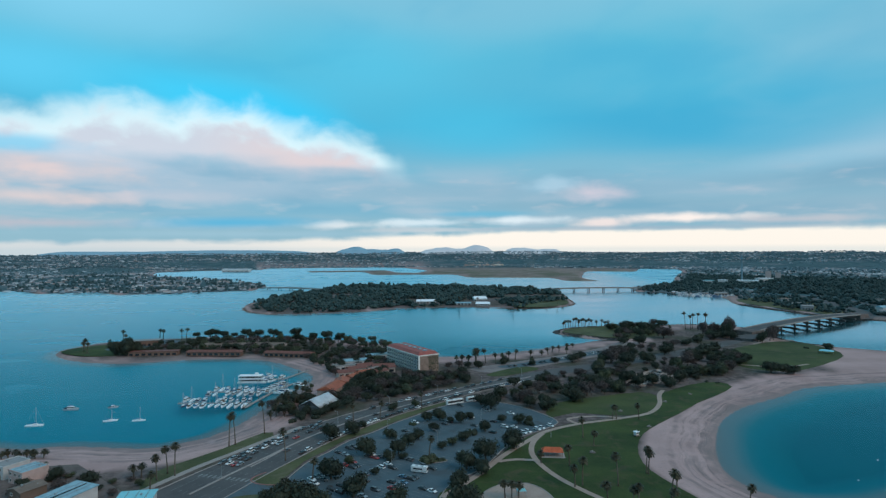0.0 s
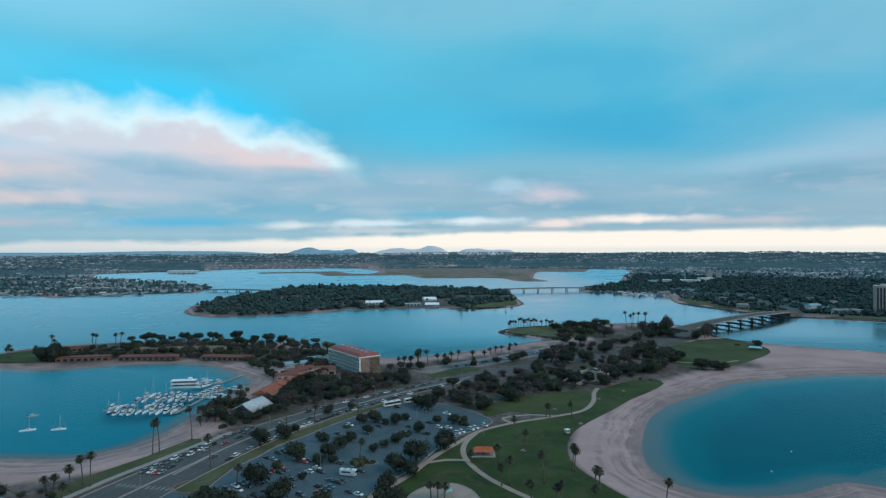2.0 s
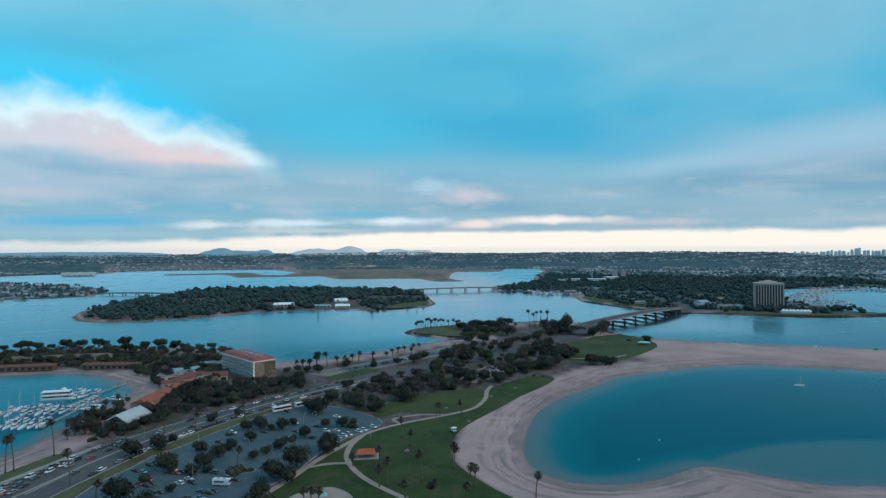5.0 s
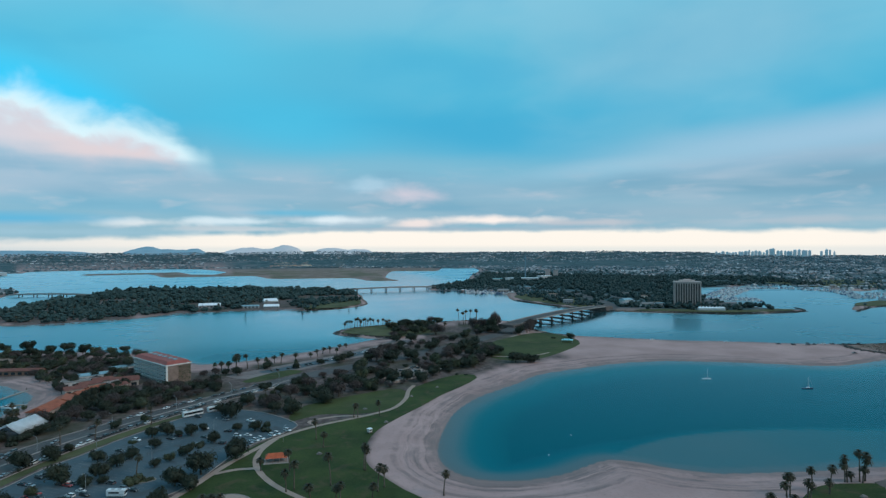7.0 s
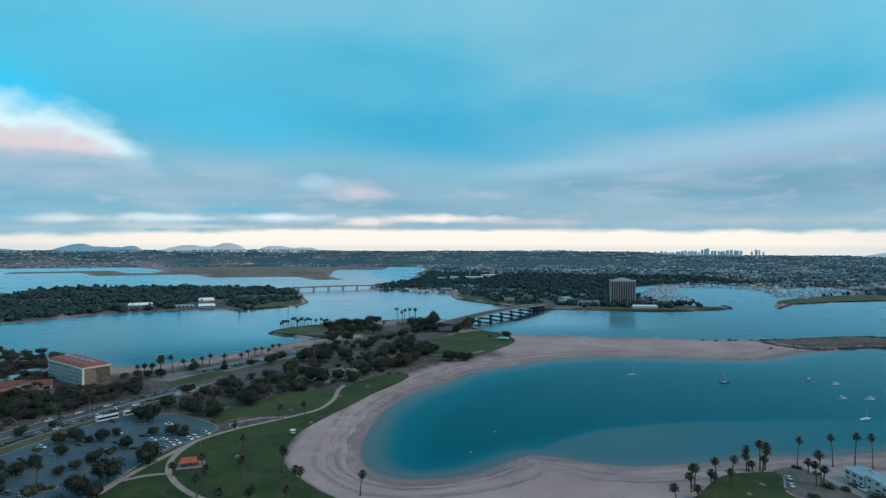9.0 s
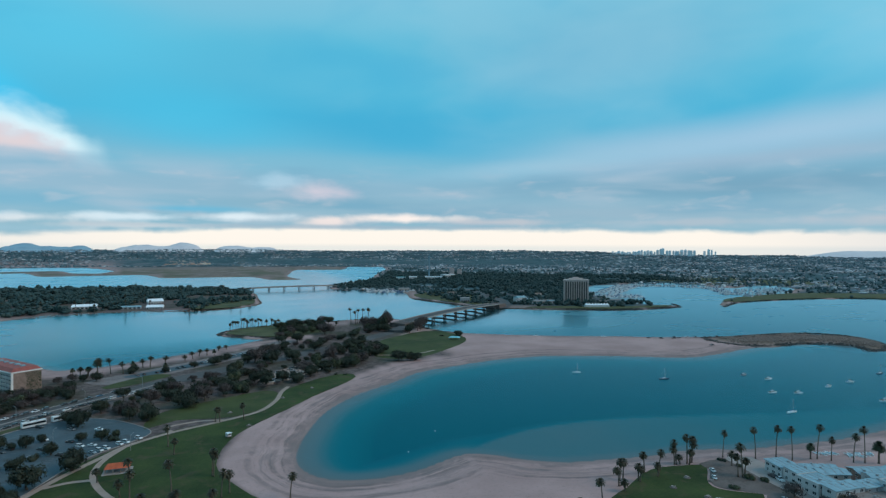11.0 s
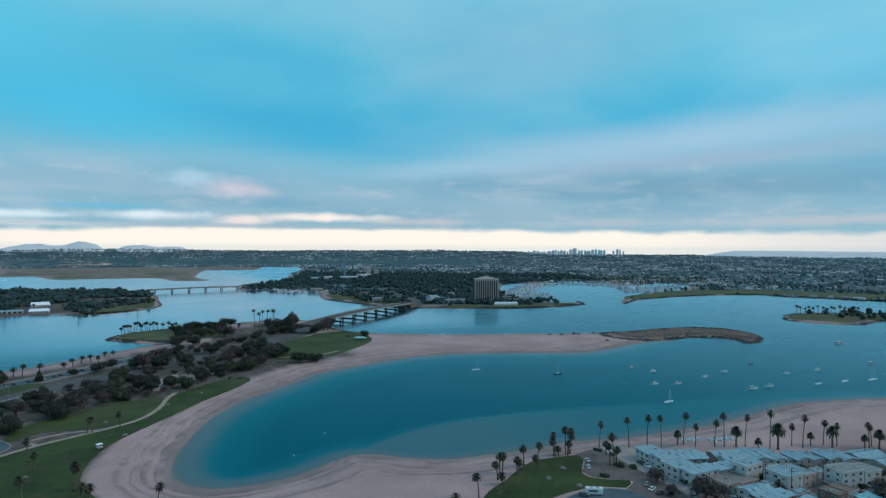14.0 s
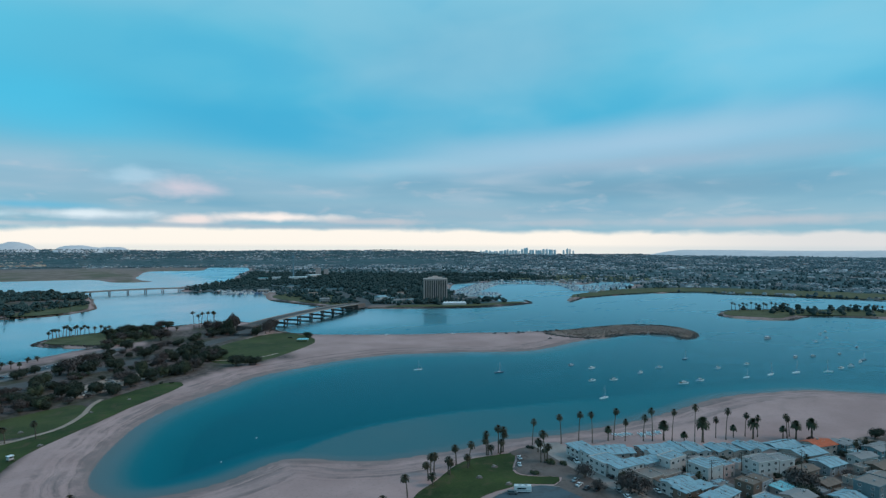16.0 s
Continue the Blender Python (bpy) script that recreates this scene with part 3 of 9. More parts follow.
def ground_fields(pts):
    """Height and cover of the ground at points of the plan."""
    x, y = pts[:, 0], pts[:, 1]
    wob = 2.0 * cheap_noise(x, y, 0.05, 5)
    d_main, d_jet = signed(pts, MAIN) + 0.5 * wob, signed(pts, JETTY)
    d_isle, d_far = signed(pts, ISLE), signed(pts, FAR)
    d_fie = np.minimum.reduce([signed(pts, FLATS)] + [-signed(pts, q) for q in LAGOONS])
    d_islet = signed(pts, ISLET)
    d_shelf = signed(pts, SHELF)

    def shore(d, up, height, down, floor=-6.0):
        return np.where(d > 0, height * np.clip(d / up, 0, 1) ** 0.8, np.maximum(d * down * 0.45 - d * d * down * 0.035, floor))
    under = np.maximum(-1.1 - 0.03 * np.maximum(0, 40 - d_shelf), -6.0)
    z_main = shore(d_main, 26.0, 2.0, 0.082)
    bar = np.where(d_shelf > 0, -0.8, -0.8 + d_shelf * 0.22) - 0.0045 * np.maximum(x - 290, 0)
    z_main = np.where(d_main < 0, np.maximum(z_main, np.maximum(d_main * 0.085 + 0.12 * np.minimum(d_shelf + 15, 0), bar)), z_main)
    head = ramp01(y, 690, 740) * (x < 420)
    z_main = np.where((head > 0.5) & (d_main > 0), 2.0 * np.clip(d_main / 5.0, 0, 1), z_main)
    z = np.maximum.reduce([z_main, shore(d_jet, 9.0, 2.4, 0.5), shore(d_isle, 8.0, 2.0, 0.2), shore(d_far, 8.0, 2.0, 0.2), shore(d_fie, 20.0, 1.6, 0.15), shore(d_islet, 7.0, 2.0, 0.25)])
    r = np.hypot(x - CX, y - CY)
    turn = np.degrees(np.arctan2(x - CX, y - CY))
    start = 3350 - 1350 * ramp01(turn, 32, 66)
    start = np.where(turn < -18, 3350 - 700 * ramp01(-turn, 18, 40), start)
    hill = ramp01(r, start, 4750) ** 0.9 * (68 - 22 * ramp01(turn, 38, 44) + 5 * cheap_noise(x, y, 0.0022, 2) + 3 * cheap_noise(x, y, 0.008, 3))
    hill = hill + ramp01(r, start - 100, start + 500) * np.maximum(0, 6 * cheap_noise(x, y, 0.006, 8))
    z = z + np.where(d_far > 0, hill, 0) * np.clip(d_far / 200, 0, 1)
    soil = np.clip((d_main - 34 + 23 * ramp01(-x, 140, 170) * ramp01(y, 540, 570)) / 5 + 0.4 * wob, 0, 1)
    soil = np.maximum(soil, np.clip((np.maximum(d_isle, d_islet) - 7) / 5, 0, 1))
    soil = soil * (1 - ramp01(x, 384, 404) * ramp01(y, 400, 440)) * (1 - ramp01(x, 325, 350) * ramp01(y, 470, 500) * (1 - ramp01(y, 678, 698)))
    soil = soil * (1 - ramp01(x, 105, 130) * (1 - ramp01(y, 225, 265)) * (1 - ramp01(d_main - 30 * (1 - ramp01(x, 300, 360)) - 40 * ramp01(x, 440, 500), 52, 78)))
    town = np.clip((d_far - 12) / 10, 0, 1)
    flat = np.clip(d_fie / 12, 0, 1)
    rock = np.clip((d_jet + 2) / 3, 0, 1)
    for d in (d_islet, d_far):
        rock = np.maximum(rock, np.clip(1 - np.abs(d - 2.5) / 5.5, 0, 1) * (r < 2600))
    rock = np.maximum(rock, np.clip(1 - np.abs(d_isle - 2.0) / 4.0, 0, 1) * 0.6)
    rock = np.maximum(rock, np.clip(1 - np.abs(d_main - 2.0) / 5.0, 0, 1) * head)
    return z, soil, town, flat, rock, d_main


fields = [np.concatenate(c) for c in zip(*(ground_fields(c) for c in np.array_split(flat_pts, 8)))]
nr, na = R.shape
idx = np.arange(nr * na).reshape(nr, na)
nxt = np.roll(idx, -1, 1)
quads = np.stack([idx[:-1], nxt[:-1], nxt[1:], idx[1:]], -1).reshape(-1, 4)
me = bpy.data.meshes.new("ground")
me.from_pydata(np.column_stack([flat_pts, fields[0]]).tolist(), [], quads[:, ::-1].tolist() + [idx[0].tolist()])
for key, values in zip(("soil", "town", "flat", "rock", "shore"), fields[1:]):
    me.attributes.new(key, "FLOAT", "POINT").data.foreach_set("value", values.astype(np.float32))
me.materials.append(GROUND)
me.shade_smooth()
ground = tagged(new("ground", me), "sandy beaches, dry soil and distant hills round the bay", "ground", kind="structure")

bm = bmesh.new()
ring = [bm.verts.new((CX + 4880 * math.sin(i * math.tau / 96), CY + 4880 * math.cos(i * math.tau / 96), 0.0)) for i in range(96)]
bm.faces.new(ring[::-1])
bm.normal_update()
water = tagged(mesh_object("water", bm, WATER), "calm teal bay water with faint wind ripples", "water", kind="structure")


def slab(name, pts, z1, mt, label, category, steps=3, z0=1.6, kind="structure", parent=None):
    """A flat cover on the plateau with a real edge."""
    line = smooth_line(pts, True, steps) if steps > 1 else [tuple(p) for p in pts]
    bm = bmesh.new()
    hi = [bm.verts.new((x, y, z1)) for x, y in line]
    lo = [bm.verts.new((x, y, z0)) for x, y in line]
    f = bm.faces.new(hi)
    n = len(line)
    for i in range(n):
        bm.faces.new((lo[i], lo[(i + 1) % n], hi[(i + 1) % n], hi[i]))
    f.normal_update()
    if f.normal.z < 0:
        for g in bm.faces:
            g.normal_flip()
    bmesh.ops.triangulate(bm, faces=[f])
    ob = mesh_object(name, bm, mt, parent)
    return tagged(ob, label, category, kind=kind) if not parent else ob


def ribbon(name, pts, width, z1, mt, label="", category="", steps=5, z0=1.6, kind="structure", parent=None, closed=False, flat=False):
    """A band of even width along a line."""
    line = [Vector(p) for p in (smooth_line(pts, closed, steps) if steps > 1 else pts)]
    bm = bmesh.new()
    rows = []
    n = len(line)
    for i, p in enumerate(line):
        d = (line[(i + 1) % n if closed else min(i + 1, n - 1)] - line[(i - 1) % n if closed else max(i - 1, 0)]).normalized()
        o = Vector((-d.y, d.x)) * width / 2
        a, b = p + o, p - o
        rows.append([bm.verts.new((*q, zz)) for q, zz in (((a, z1), (b, z1)) if flat else ((a, z0), (a, z1), (b, z1), (b, z0)))])
    last = n if closed else n - 1
    for i in range(last):
        r0, r1 = rows[i], rows[(i + 1) % n]
        for j in range(len(r0) - 1):
            bm.faces.new((r0[j + 1], r1[j + 1], r1[j], r0[j]))
    bmesh.ops.recalc_face_normals(bm, faces=bm.faces)
    if flat:
        for f in bm.faces:
            f.normal_update()
            if f.normal.z < 0:
                f.normal_flip()
    ob = mesh_object(name, bm, mt, parent)
    return tagged(ob, label, category, kind=kind) if not parent else ob


def offset(pts, d):
    """An open line shifted sideways by d."""
    v = [Vector(p) for p in pts]
    out = []
    for i, p in enumerate(v):
        t = (v[min(i + 1, len(v) - 1)] - v[max(i - 1, 0)]).normalized()
        out.append((p.x - t.y * d, p.y + t.x * d))
    return out


# ---- where things stand: x, y and height, width or length ----
TALL_PALMS = [(-138.1, 288.0, 14.6), (-133.2, 285.2, 16.9), (-139.1, 279.5, 12.6), (-150.6, 280.8, 7.5), (-148.2, 282.9, 7.3), (-136.2, 267.9, 9.2),
    (-123.1, 327.5, 19.2), (-120.7, 330.3, 19.0), (-110.5, 349.5, 20.1), (-85.6, 306.2, 17.3), (-65.0, 279.2, 11.2), (-11.7, 312.2, 11.6), (-62.6,
    376.2, 11.9), (-46.2, 380.1, 12.4), (-20.8, 402.8, 13.5), (23.5, 260.0, 9.1), (26.3, 258.9, 9.1), (29.4, 260.6, 8.4), (45.4, 304.0, 7.2), (75.2,
    344.5, 12.5), (101.8, 381.8, 9.8), (104.4, 381.8, 9.5), (118.7, 382.0, 10.9), (59.0, 300.3, 11.4), (60.2, 275.7, 14.4), (78.0, 330.0, 9.4), (76.6,
    275.9, 16.2), (56.6, 274.4, 10.9), (65.9, 252.3, 11.9), (76.5, 252.4, 10.7), (78.0, 249.8, 11.8), (94.3, 291.1, 13.8)]
TALL_PALMS_b = [(94.9, 289.7, 12.4), (96.2, 262.8, 13.4), (100.0, 267.0, 10.9), (91.1, 247.4, 11.2), (123.6, 250.4, 11.8), (30.5, 565.3, 13.9), (40.1,
    562.0, 10.8), (54.3, 583.9, 8.1), (60.3, 581.9, 10.8), (72.4, 563.9, 13.2), (8.3, 565.5, 8.1), (14.4, 563.3, 8.1), (21.3, 556.0, 16.1), (89.6,
    604.4, 5.7), (96.3, 608.4, 7.5), (102.8, 622.6, 7.1), (110.2, 623.4, 7.1), (122.8, 651.3, 5.6), (131.1, 656.0, 5.1), (152.4, 816.2, 12.7), (158.9,
    813.9, 11.1), (166.2, 817.3, 14.4), (171.4, 821.6, 9.6), (175.8, 820.1, 11.3), (181.2, 824.4, 10.5), (197.0, 825.1, 9.0), (203.0, 823.0, 10.6),
    (206.7, 821.7, 8.2), (212.3, 826.1, 9.0), (306.4, 793.4, 23.8), (316.6, 796.3, 21.5), (324.6, 800.0, 21.7)]
TALL_PALMS_c = [(327.0, 779.8, 24.5), (283.6, 788.7, 6.5), (243.7, 189.4, 11.7), (227.7, 184.5, 8.2), (268.4, 206.7, 11.0), (270.5, 206.9, 10.3),
    (263.5, 201.7, 9.2), (262.2, 196.2, 6.1), (276.1, 202.8, 8.9), (275.9, 201.2, 7.7), (286.5, 209.9, 10.4), (290.3, 204.2, 12.9), (288.4, 202.8,
    7.4), (309.7, 211.9, 13.1), (309.0, 212.5, 10.0), (311.8, 211.5, 5.2), (315.8, 210.7, 15.3), (317.7, 210.4, 14.5), (319.0, 210.5, 11.7), (315.4,
    208.8, 8.2), (340.3, 209.6, 15.0), (354.7, 201.4, 17.1), (363.4, 196.2, 18.4), (368.8, 191.0, 18.3), (382.6, 186.9, 18.6), (386.2, 181.9, 13.0),
    (394.5, 175.8, 15.6), (398.7, 172.7, 19.5), (407.7, 166.1, 18.8), (409.2, 153.3, 24.3), (432.6, 154.0, 13.2), (434.4, 149.0, 18.9)]
TALL_PALMS_d = [(449.4, 145.5, 14.6), (454.2, 140.7, 13.3), (465.9, 129.6, 14.8), (470.2, 130.2, 12.3), (323.2, 186.7, 11.1), (324.9, 185.6, 16.4),
    (327.0, 186.0, 9.1), (332.9, 198.1, 7.7)]
TALL_PALMS = TALL_PALMS + TALL_PALMS_b + TALL_PALMS_c + TALL_PALMS_d
HEAD_PALMS = [(156, 812, 11), (163, 819, 13), (186, 822, 12), (191, 826, 10), (178, 817, 13), (169, 811, 12), (148, 806, 9), (312, 790, 20), (331, 788, 22)]
POINT_PALMS = [(-397.1, 632.3, 13.5), (-394.6, 625.3, 10.9), (-386.0, 618.6, 11.4), (-385.5, 685.6, 15.3), (-377.6, 677.5, 11.8), (-355.2, 711.3,
    13.1), (-351.0, 711.3, 12.4), (-328.3, 711.4, 13.1), (-322.8, 711.4, 13.8)]
DATE_PALMS = [(379.2, 188.2, 8.8), (404.7, 169.5, 12.1), (419.9, 154.7, 15.2), (441.8, 148.5, 6.9), (449.0, 140.7, 12.5), (462.9, 130.5, 7.9), (467.9,
    125.6, 11.5), (475.3, 120.2, 12.8), (407.0, 158.3, 7.0)]
ISLET_PALMS = [(1122.0, 499.6, 15.3), (1118.6, 491.0, 14.1), (1115.3, 482.5, 13.0), (1139.1, 487.5, 14.3), (1135.6, 479.0, 13.1), (1132.2, 470.6,
    17.0), (1156.3, 475.4, 13.3), (1152.7, 467.0, 12.1), (1149.0, 458.7, 16.0), (1173.5, 463.3, 12.2), (1169.7, 455.0, 16.2), (1166.0, 446.8, 15.0),
    (1190.8, 451.2, 11.2), (1186.8, 442.9, 15.1), (1182.9, 434.9, 14.0), (1274.3, 370.4, 13.0), (1280.8, 365.9, 12.0), (1287.3, 361.3, 11.0), (1293.8,
    356.7, 10.0), (1300.3, 352.1, 13.0), (1306.8, 347.6, 12.0), (1313.3, 343.0, 11.0), (1319.8, 338.4, 10.0)]
LOT_TREES = [(-57.0, 282.1, 12.2), (-51.9, 301.1, 5.5), (-44.1, 314.3, 10.8), (-35.5, 342.1, 6.8), (-28.1, 316.2, 8.9), (-32.2, 307.0, 6.2), (-24.2,
    330.6, 7.9), (-19.1, 340.3, 6.8), (-36.9, 287.9, 4.1), (-25.1, 308.7, 4.4), (-15.6, 375.5, 7.4), (-7.9, 378.1, 9.0), (-1.0, 373.3, 4.4), (5.4,
    373.4, 8.1), (-10.6, 355.0, 6.3), (0.3, 330.9, 5.3), (-5.8, 324.4, 5.2), (7.6, 338.7, 7.4), (19.6, 355.3, 7.8), (11.5, 380.8, 5.3), (31.2, 373.7,
    5.9), (41.1, 371.4, 7.4), (32.5, 324.9, 12.4), (7.5, 295.8, 10.7), (17.8, 307.6, 13.0), (3.7, 273.6, 8.9), (6.6, 251.4, 12.4), (14.7, 288.6, 8.2),
    (47.7, 373.9, 5.2), (25.9, 404.7, 12.7), (19.5, 416.2, 8.2), (-42.8, 261.9, 11.4)]
LOT_TREES_b = [(-23.1, 252.0, 9.9), (-70.6, 250.3, 13.4), (-74.5, 247.5, 10.6), (-60.4, 247.7, 13.1), (-55.7, 247.8, 10.5), (-69.7, 341.7, 10.4),
    (-58.1, 350.1, 9.2), (-54.5, 363.3, 5.1), (-39.8, 401.2, 6.3), (-25.4, 409.9, 5.6), (-167.2, 273.8, 7.5), (-186.6, 278.9, 7.5)]
LOT_TREES = LOT_TREES + LOT_TREES_b
PARK_TREES = [(113.4, 569.1, 13.4), (126.2, 588.6, 10.4), (149.0, 565.5, 25.2), (123.3, 455.7, 15.4), (114.1, 468.6, 14.0), (95.8, 455.9, 18.1),
    (85.4, 425.5, 16.9), (208.9, 674.0, 18.8), (250.9, 715.9, 25.9), (213.0, 766.3, 12.1), (229.4, 789.3, 23.4), (251.2, 781.7, 23.4), (214.3, 608.4,
    20.8), (233.3, 584.1, 17.8), (250.5, 603.1, 22.2), (262.5, 610.3, 22.5), (306.4, 706.9, 18.9), (326.9, 710.3, 17.6), (276.4, 569.1, 14.3), (265.3,
    556.1, 12.7), (275.5, 521.5, 16.6), (285.7, 517.9, 14.4), (290.8, 516.2, 12.2), (200.8, 506.1, 13.4), (221.3, 512.2, 15.8), (169.0, 470.2, 14.3),
    (159.4, 480.1, 14.5), (162.9, 560.6, 22.3), (183.9, 568.5, 19.3), (142.4, 567.8, 20.2), (181.3, 500.4, 17.2), (191.3, 675.8, 13.4)]
TOWN_TREES = [(325.6, 160.3, 8.9), (329.1, 137.5, 12.6), (332.8, 144.2, 4.7), (507.2, 99.3, 9.0), (329.6, 133.4, 11.4), (391.8, 91.4, 14.2), (318.9,
    146.6, 6.8), (387.3, 87.3, 9.3), (360.6, 120.6, 5.4), (398.3, 641.2, 10.5), (473.6, 94.9, 8.5), (427.1, 85.7, 5.5), (358.0, 118.0, 4.5), (397.0, 104.0, 5.0), (432.0, 104.0, 4.5), (372.0, 136.0, 4.0), (446.0, 100.0, 5.0), (408.0, 110.0, 4.0)]
LAWN_SHRUBS = [(-13.7, 307.1, 5.0), (-9.2, 307.4, 5.5), (-5.3, 306.9, 4.5), (12.8, 351.0, 7.0), (-11.1, 304.8, 10.4), (-24.4, 368.3, 5.1), (47.2, 369.1, 7.3)]
MOORED = [
    (405, 417, "s", 0.6),
    (456, 365, "s", 1.0), (533, 349, "m", 0.6), (538, 329, "m", 0.6), (498, 296, "m", 0.55), (515, 287, "m", 0.6), (460, 254, "s", 0.8),
    (558, 291, "m", 0.5), (591, 294, "m", 0.5), (649, 303, "s", 0.9), (551, 245, "m", 0.9), (572, 243, "m", 0.8), (633, 261, "m", 0.6),
    (673, 254, "m", 0.55), (616, 226, "s", 0.6), (850, 316, "m", 1.5), (645, 219, "s", 0.9), (748, 242, "m", 1), (671, 209, "s", 1),
    (769, 234, "m", 0.8), (875, 272, "m", 0.6), (949, 295, "m", 0.5), (977, 300, "m", 0.4), (918, 277, "m", 0.4), (699, 194, "s", 0.9),
    (806, 223, "m", 0.7), (726, 193, "m", 0.7), (745, 192, "m", 0.8), (870, 228, "m", 0.5), (775, 194, "m", 0.8), (790, 196, "s", 0.8),
    (-263, 370, "s", 1.0), (-264, 407, "m", 1.05), (-221, 381, "s", 0.85), (-203, 382, "s", 0.8), (-238, 413, "m", 0.45),
]

HOUSE_ROWS = [
    (345.9, 176.5, 9.4, 19.4, 8.5, -12),
    (358.0, 167.0, 12.6, 14.8, 8.5, -26),
    (341.0, 159.9, 12.2, 11.5, 8, -8),
    (349.9, 149.1, 30.6, 6.8, 8.5, -7),
    (375.5, 155.0, 14.4, 16.4, 8.5, -23),
    (390.1, 147.0, 18.8, 13.8, 8.5, -23),
    (353.0, 140.0, 21.7, 11.3, 5.5, -7),
    (377.1, 126.5, 20.1, 12.1, 8.5, -8),
    (345.8, 124.3, 13.0, 8.5, 8, -9),
    (345.6, 116.9, 19.9, 5.6, 8, -5),
    (346.4, 105.3, 21.8, 4.6, 8.5, 1),
    (407.1, 135.7, 15.2, 10.7, 8, -20),
    (422.7, 127.6, 16.3, 11.7, 8, -21),
    (438.3, 114.6, 16.4, 23.8, 8, -15),
]
HOUSE_ROWS_b = [
    (454.4, 108.7, 13.9, 10.4, 8.5, -17),
    (401.5, 110.6, 24.0, 9.4, 10, -16),
    (428.2, 94.9, 13.3, 10.7, 8, -11),
    (411.3, 98.5, 11.9, 7.1, 7, -9),
    (372.8, 104.0, 17.0, 8.4, 8.5, -2),
    (381.5, 95.4, 8.8, 6.9, 6, -7),
    (404.6, 86.7, 10.4, 7.3, 6, -10),
    (414.3, 69.0, 25.5, 10.1, 10, -6),
    (469.8, 100.4, 16.4, 9.4, 8, -13),
    (477.5, 86.8, 21.6, 9.5, 8, -12),
    (454.8, 88.9, 13.2, 7.4, 7, -15),
    (451.7, 77.7, 21.3, 8.8, 7, -12),
    (367.8, 141.5, 12.2, 7.6, 9, -3),
]



# ---- roads, car park, lawns, paths ----
RED_KERB = rough_paint("red_kerb_paint", (0.20, 0.07, 0.06), (0.34, 0.16, 0.14), 0.8, 3.0, 0.8)
KERB_N = [(-185, 130), (-158, 200), (-136, 259), (-122, 293), (-112, 314), (-103, 337), (-92, 358), (-73, 385), (-54, 407), (-25, 436), (0, 459), (27, 482), (47, 503), (75, 527), (112, 552), (152, 574),
          (214, 616), (285, 672), (340, 722), (374, 762)]
KERB_S = [(386, 752), (352, 708), (297, 658), (226, 600), (164, 558), (124, 536), (84, 508), (58, 484), (30, 462), (8, 440), (-16, 413), (-37, 389), (-55, 362), (-70, 335), (-80, 312), (-90, 287),
          (-97, 268), (-116, 215), (-142, 130)]
road = slab("road", KERB_N + KERB_S, 2.10, ROAD, "worn grey asphalt boulevard with painted lanes", "road", 2)
ribbon("kerb", offset(KERB_N[:13], 0.5), 0.6, 2.25, CONCRETE, "pale concrete kerb along the boulevard", "kerb")
ribbon("kerb", offset(KERB_S[6:], 0.5), 0.6, 2.25, CONCRETE, "pale concrete kerb along the boulevard", "kerb")
mid = [((a[0] + b[0]) / 2, (a[1] + b[1]) / 2) for a, b in zip(KERB_N[2:13], KERB_S[::-1][2:13])]
ribbon("trim", mid, 1.3, 2.27, CONCRETE, "low concrete median of the boulevard", "median")


def dashes(name, line, width, length, space, z, parent, mt=LINE):
    """Broken paint line, one thin sheet."""
    pts = [Vector(p) for p in smooth_line(line, False, 8)]
    bm = bmesh.new()
    run = 0.0
    for a, b in zip(pts, pts[1:]):
        d = (b - a)
        L = d.length
        d.normalize()
        o = Vector((-d.y, d.x)) * width / 2
        s = 0.0
        while s < L:
            phase = run % (length + space)
            piece = min(L - s, (length - phase) if phase < length else (length + space - phase))
            piece = max(piece, 0.02)
            if phase < length:
                p, q = a + d * s, a + d * (s + piece)
                bm.faces.new([bm.verts.new((*v, z)) for v in (p + o, p - o, q - o, q + o)])
            s += piece
            run += piece
    for f in bm.faces:
        f.normal_update()
        if f.normal.z < 0:
            f.normal_flip()
    return part(name, bm, mt, parent)


for off in (3.6, 7.0, -3.6, -7.0):
    dashes("lane_marking", offset(mid, off), 0.18, 3.0, 6.0, 2.106, road)
for off in (10.8, -10.8):
    dashes("edge_line", offset(mid, off), 0.15, 400, 0.1, 2.106, road)
# zebra crossing and stop bars
for i in range(12):
    bm = bmesh.new()
    a = Vector((-121 + i * 2.5, 286 - i * 0.6))
    u = Vector((0.35, 0.94))
    w = Vector((0.97, -0.24)) * 0.55
    bm.faces.new([bm.verts.new((*v, 2.108)) for v in (a - u * 1.6 - w, a - u * 1.6 + w, a + u * 1.6 + w, a + u * 1.6 - w)])
    part("crossing_bar", bm, LINE, road)

LOT = [(-100, 215), (-92, 255), (-79, 274), (-74, 302), (-66, 319), (-58, 338), (-47, 353), (-35, 373), (-21, 392), (-10, 407), (0, 416), (20, 425), (32, 422), (46, 411), (61, 390), (66, 374),
       (55, 360), (41, 347), (32, 334), (25, 318), (15, 296), (0, 278), (-6, 255), (-15, 215)]
lot = slab("car_park", LOT, 2.09, ASPHALT, "blue-grey asphalt car park with painted stalls", "car park", 2)
ribbon("kerb", LOT[2:13], 0.5, 2.24, CONCRETE, "pale concrete kerb round the car park", "kerb", 3)
ribbon("kerb", LOT[12:23], 0.5, 2.24, CONCRETE, "pale concrete kerb round the car park", "kerb", 3)
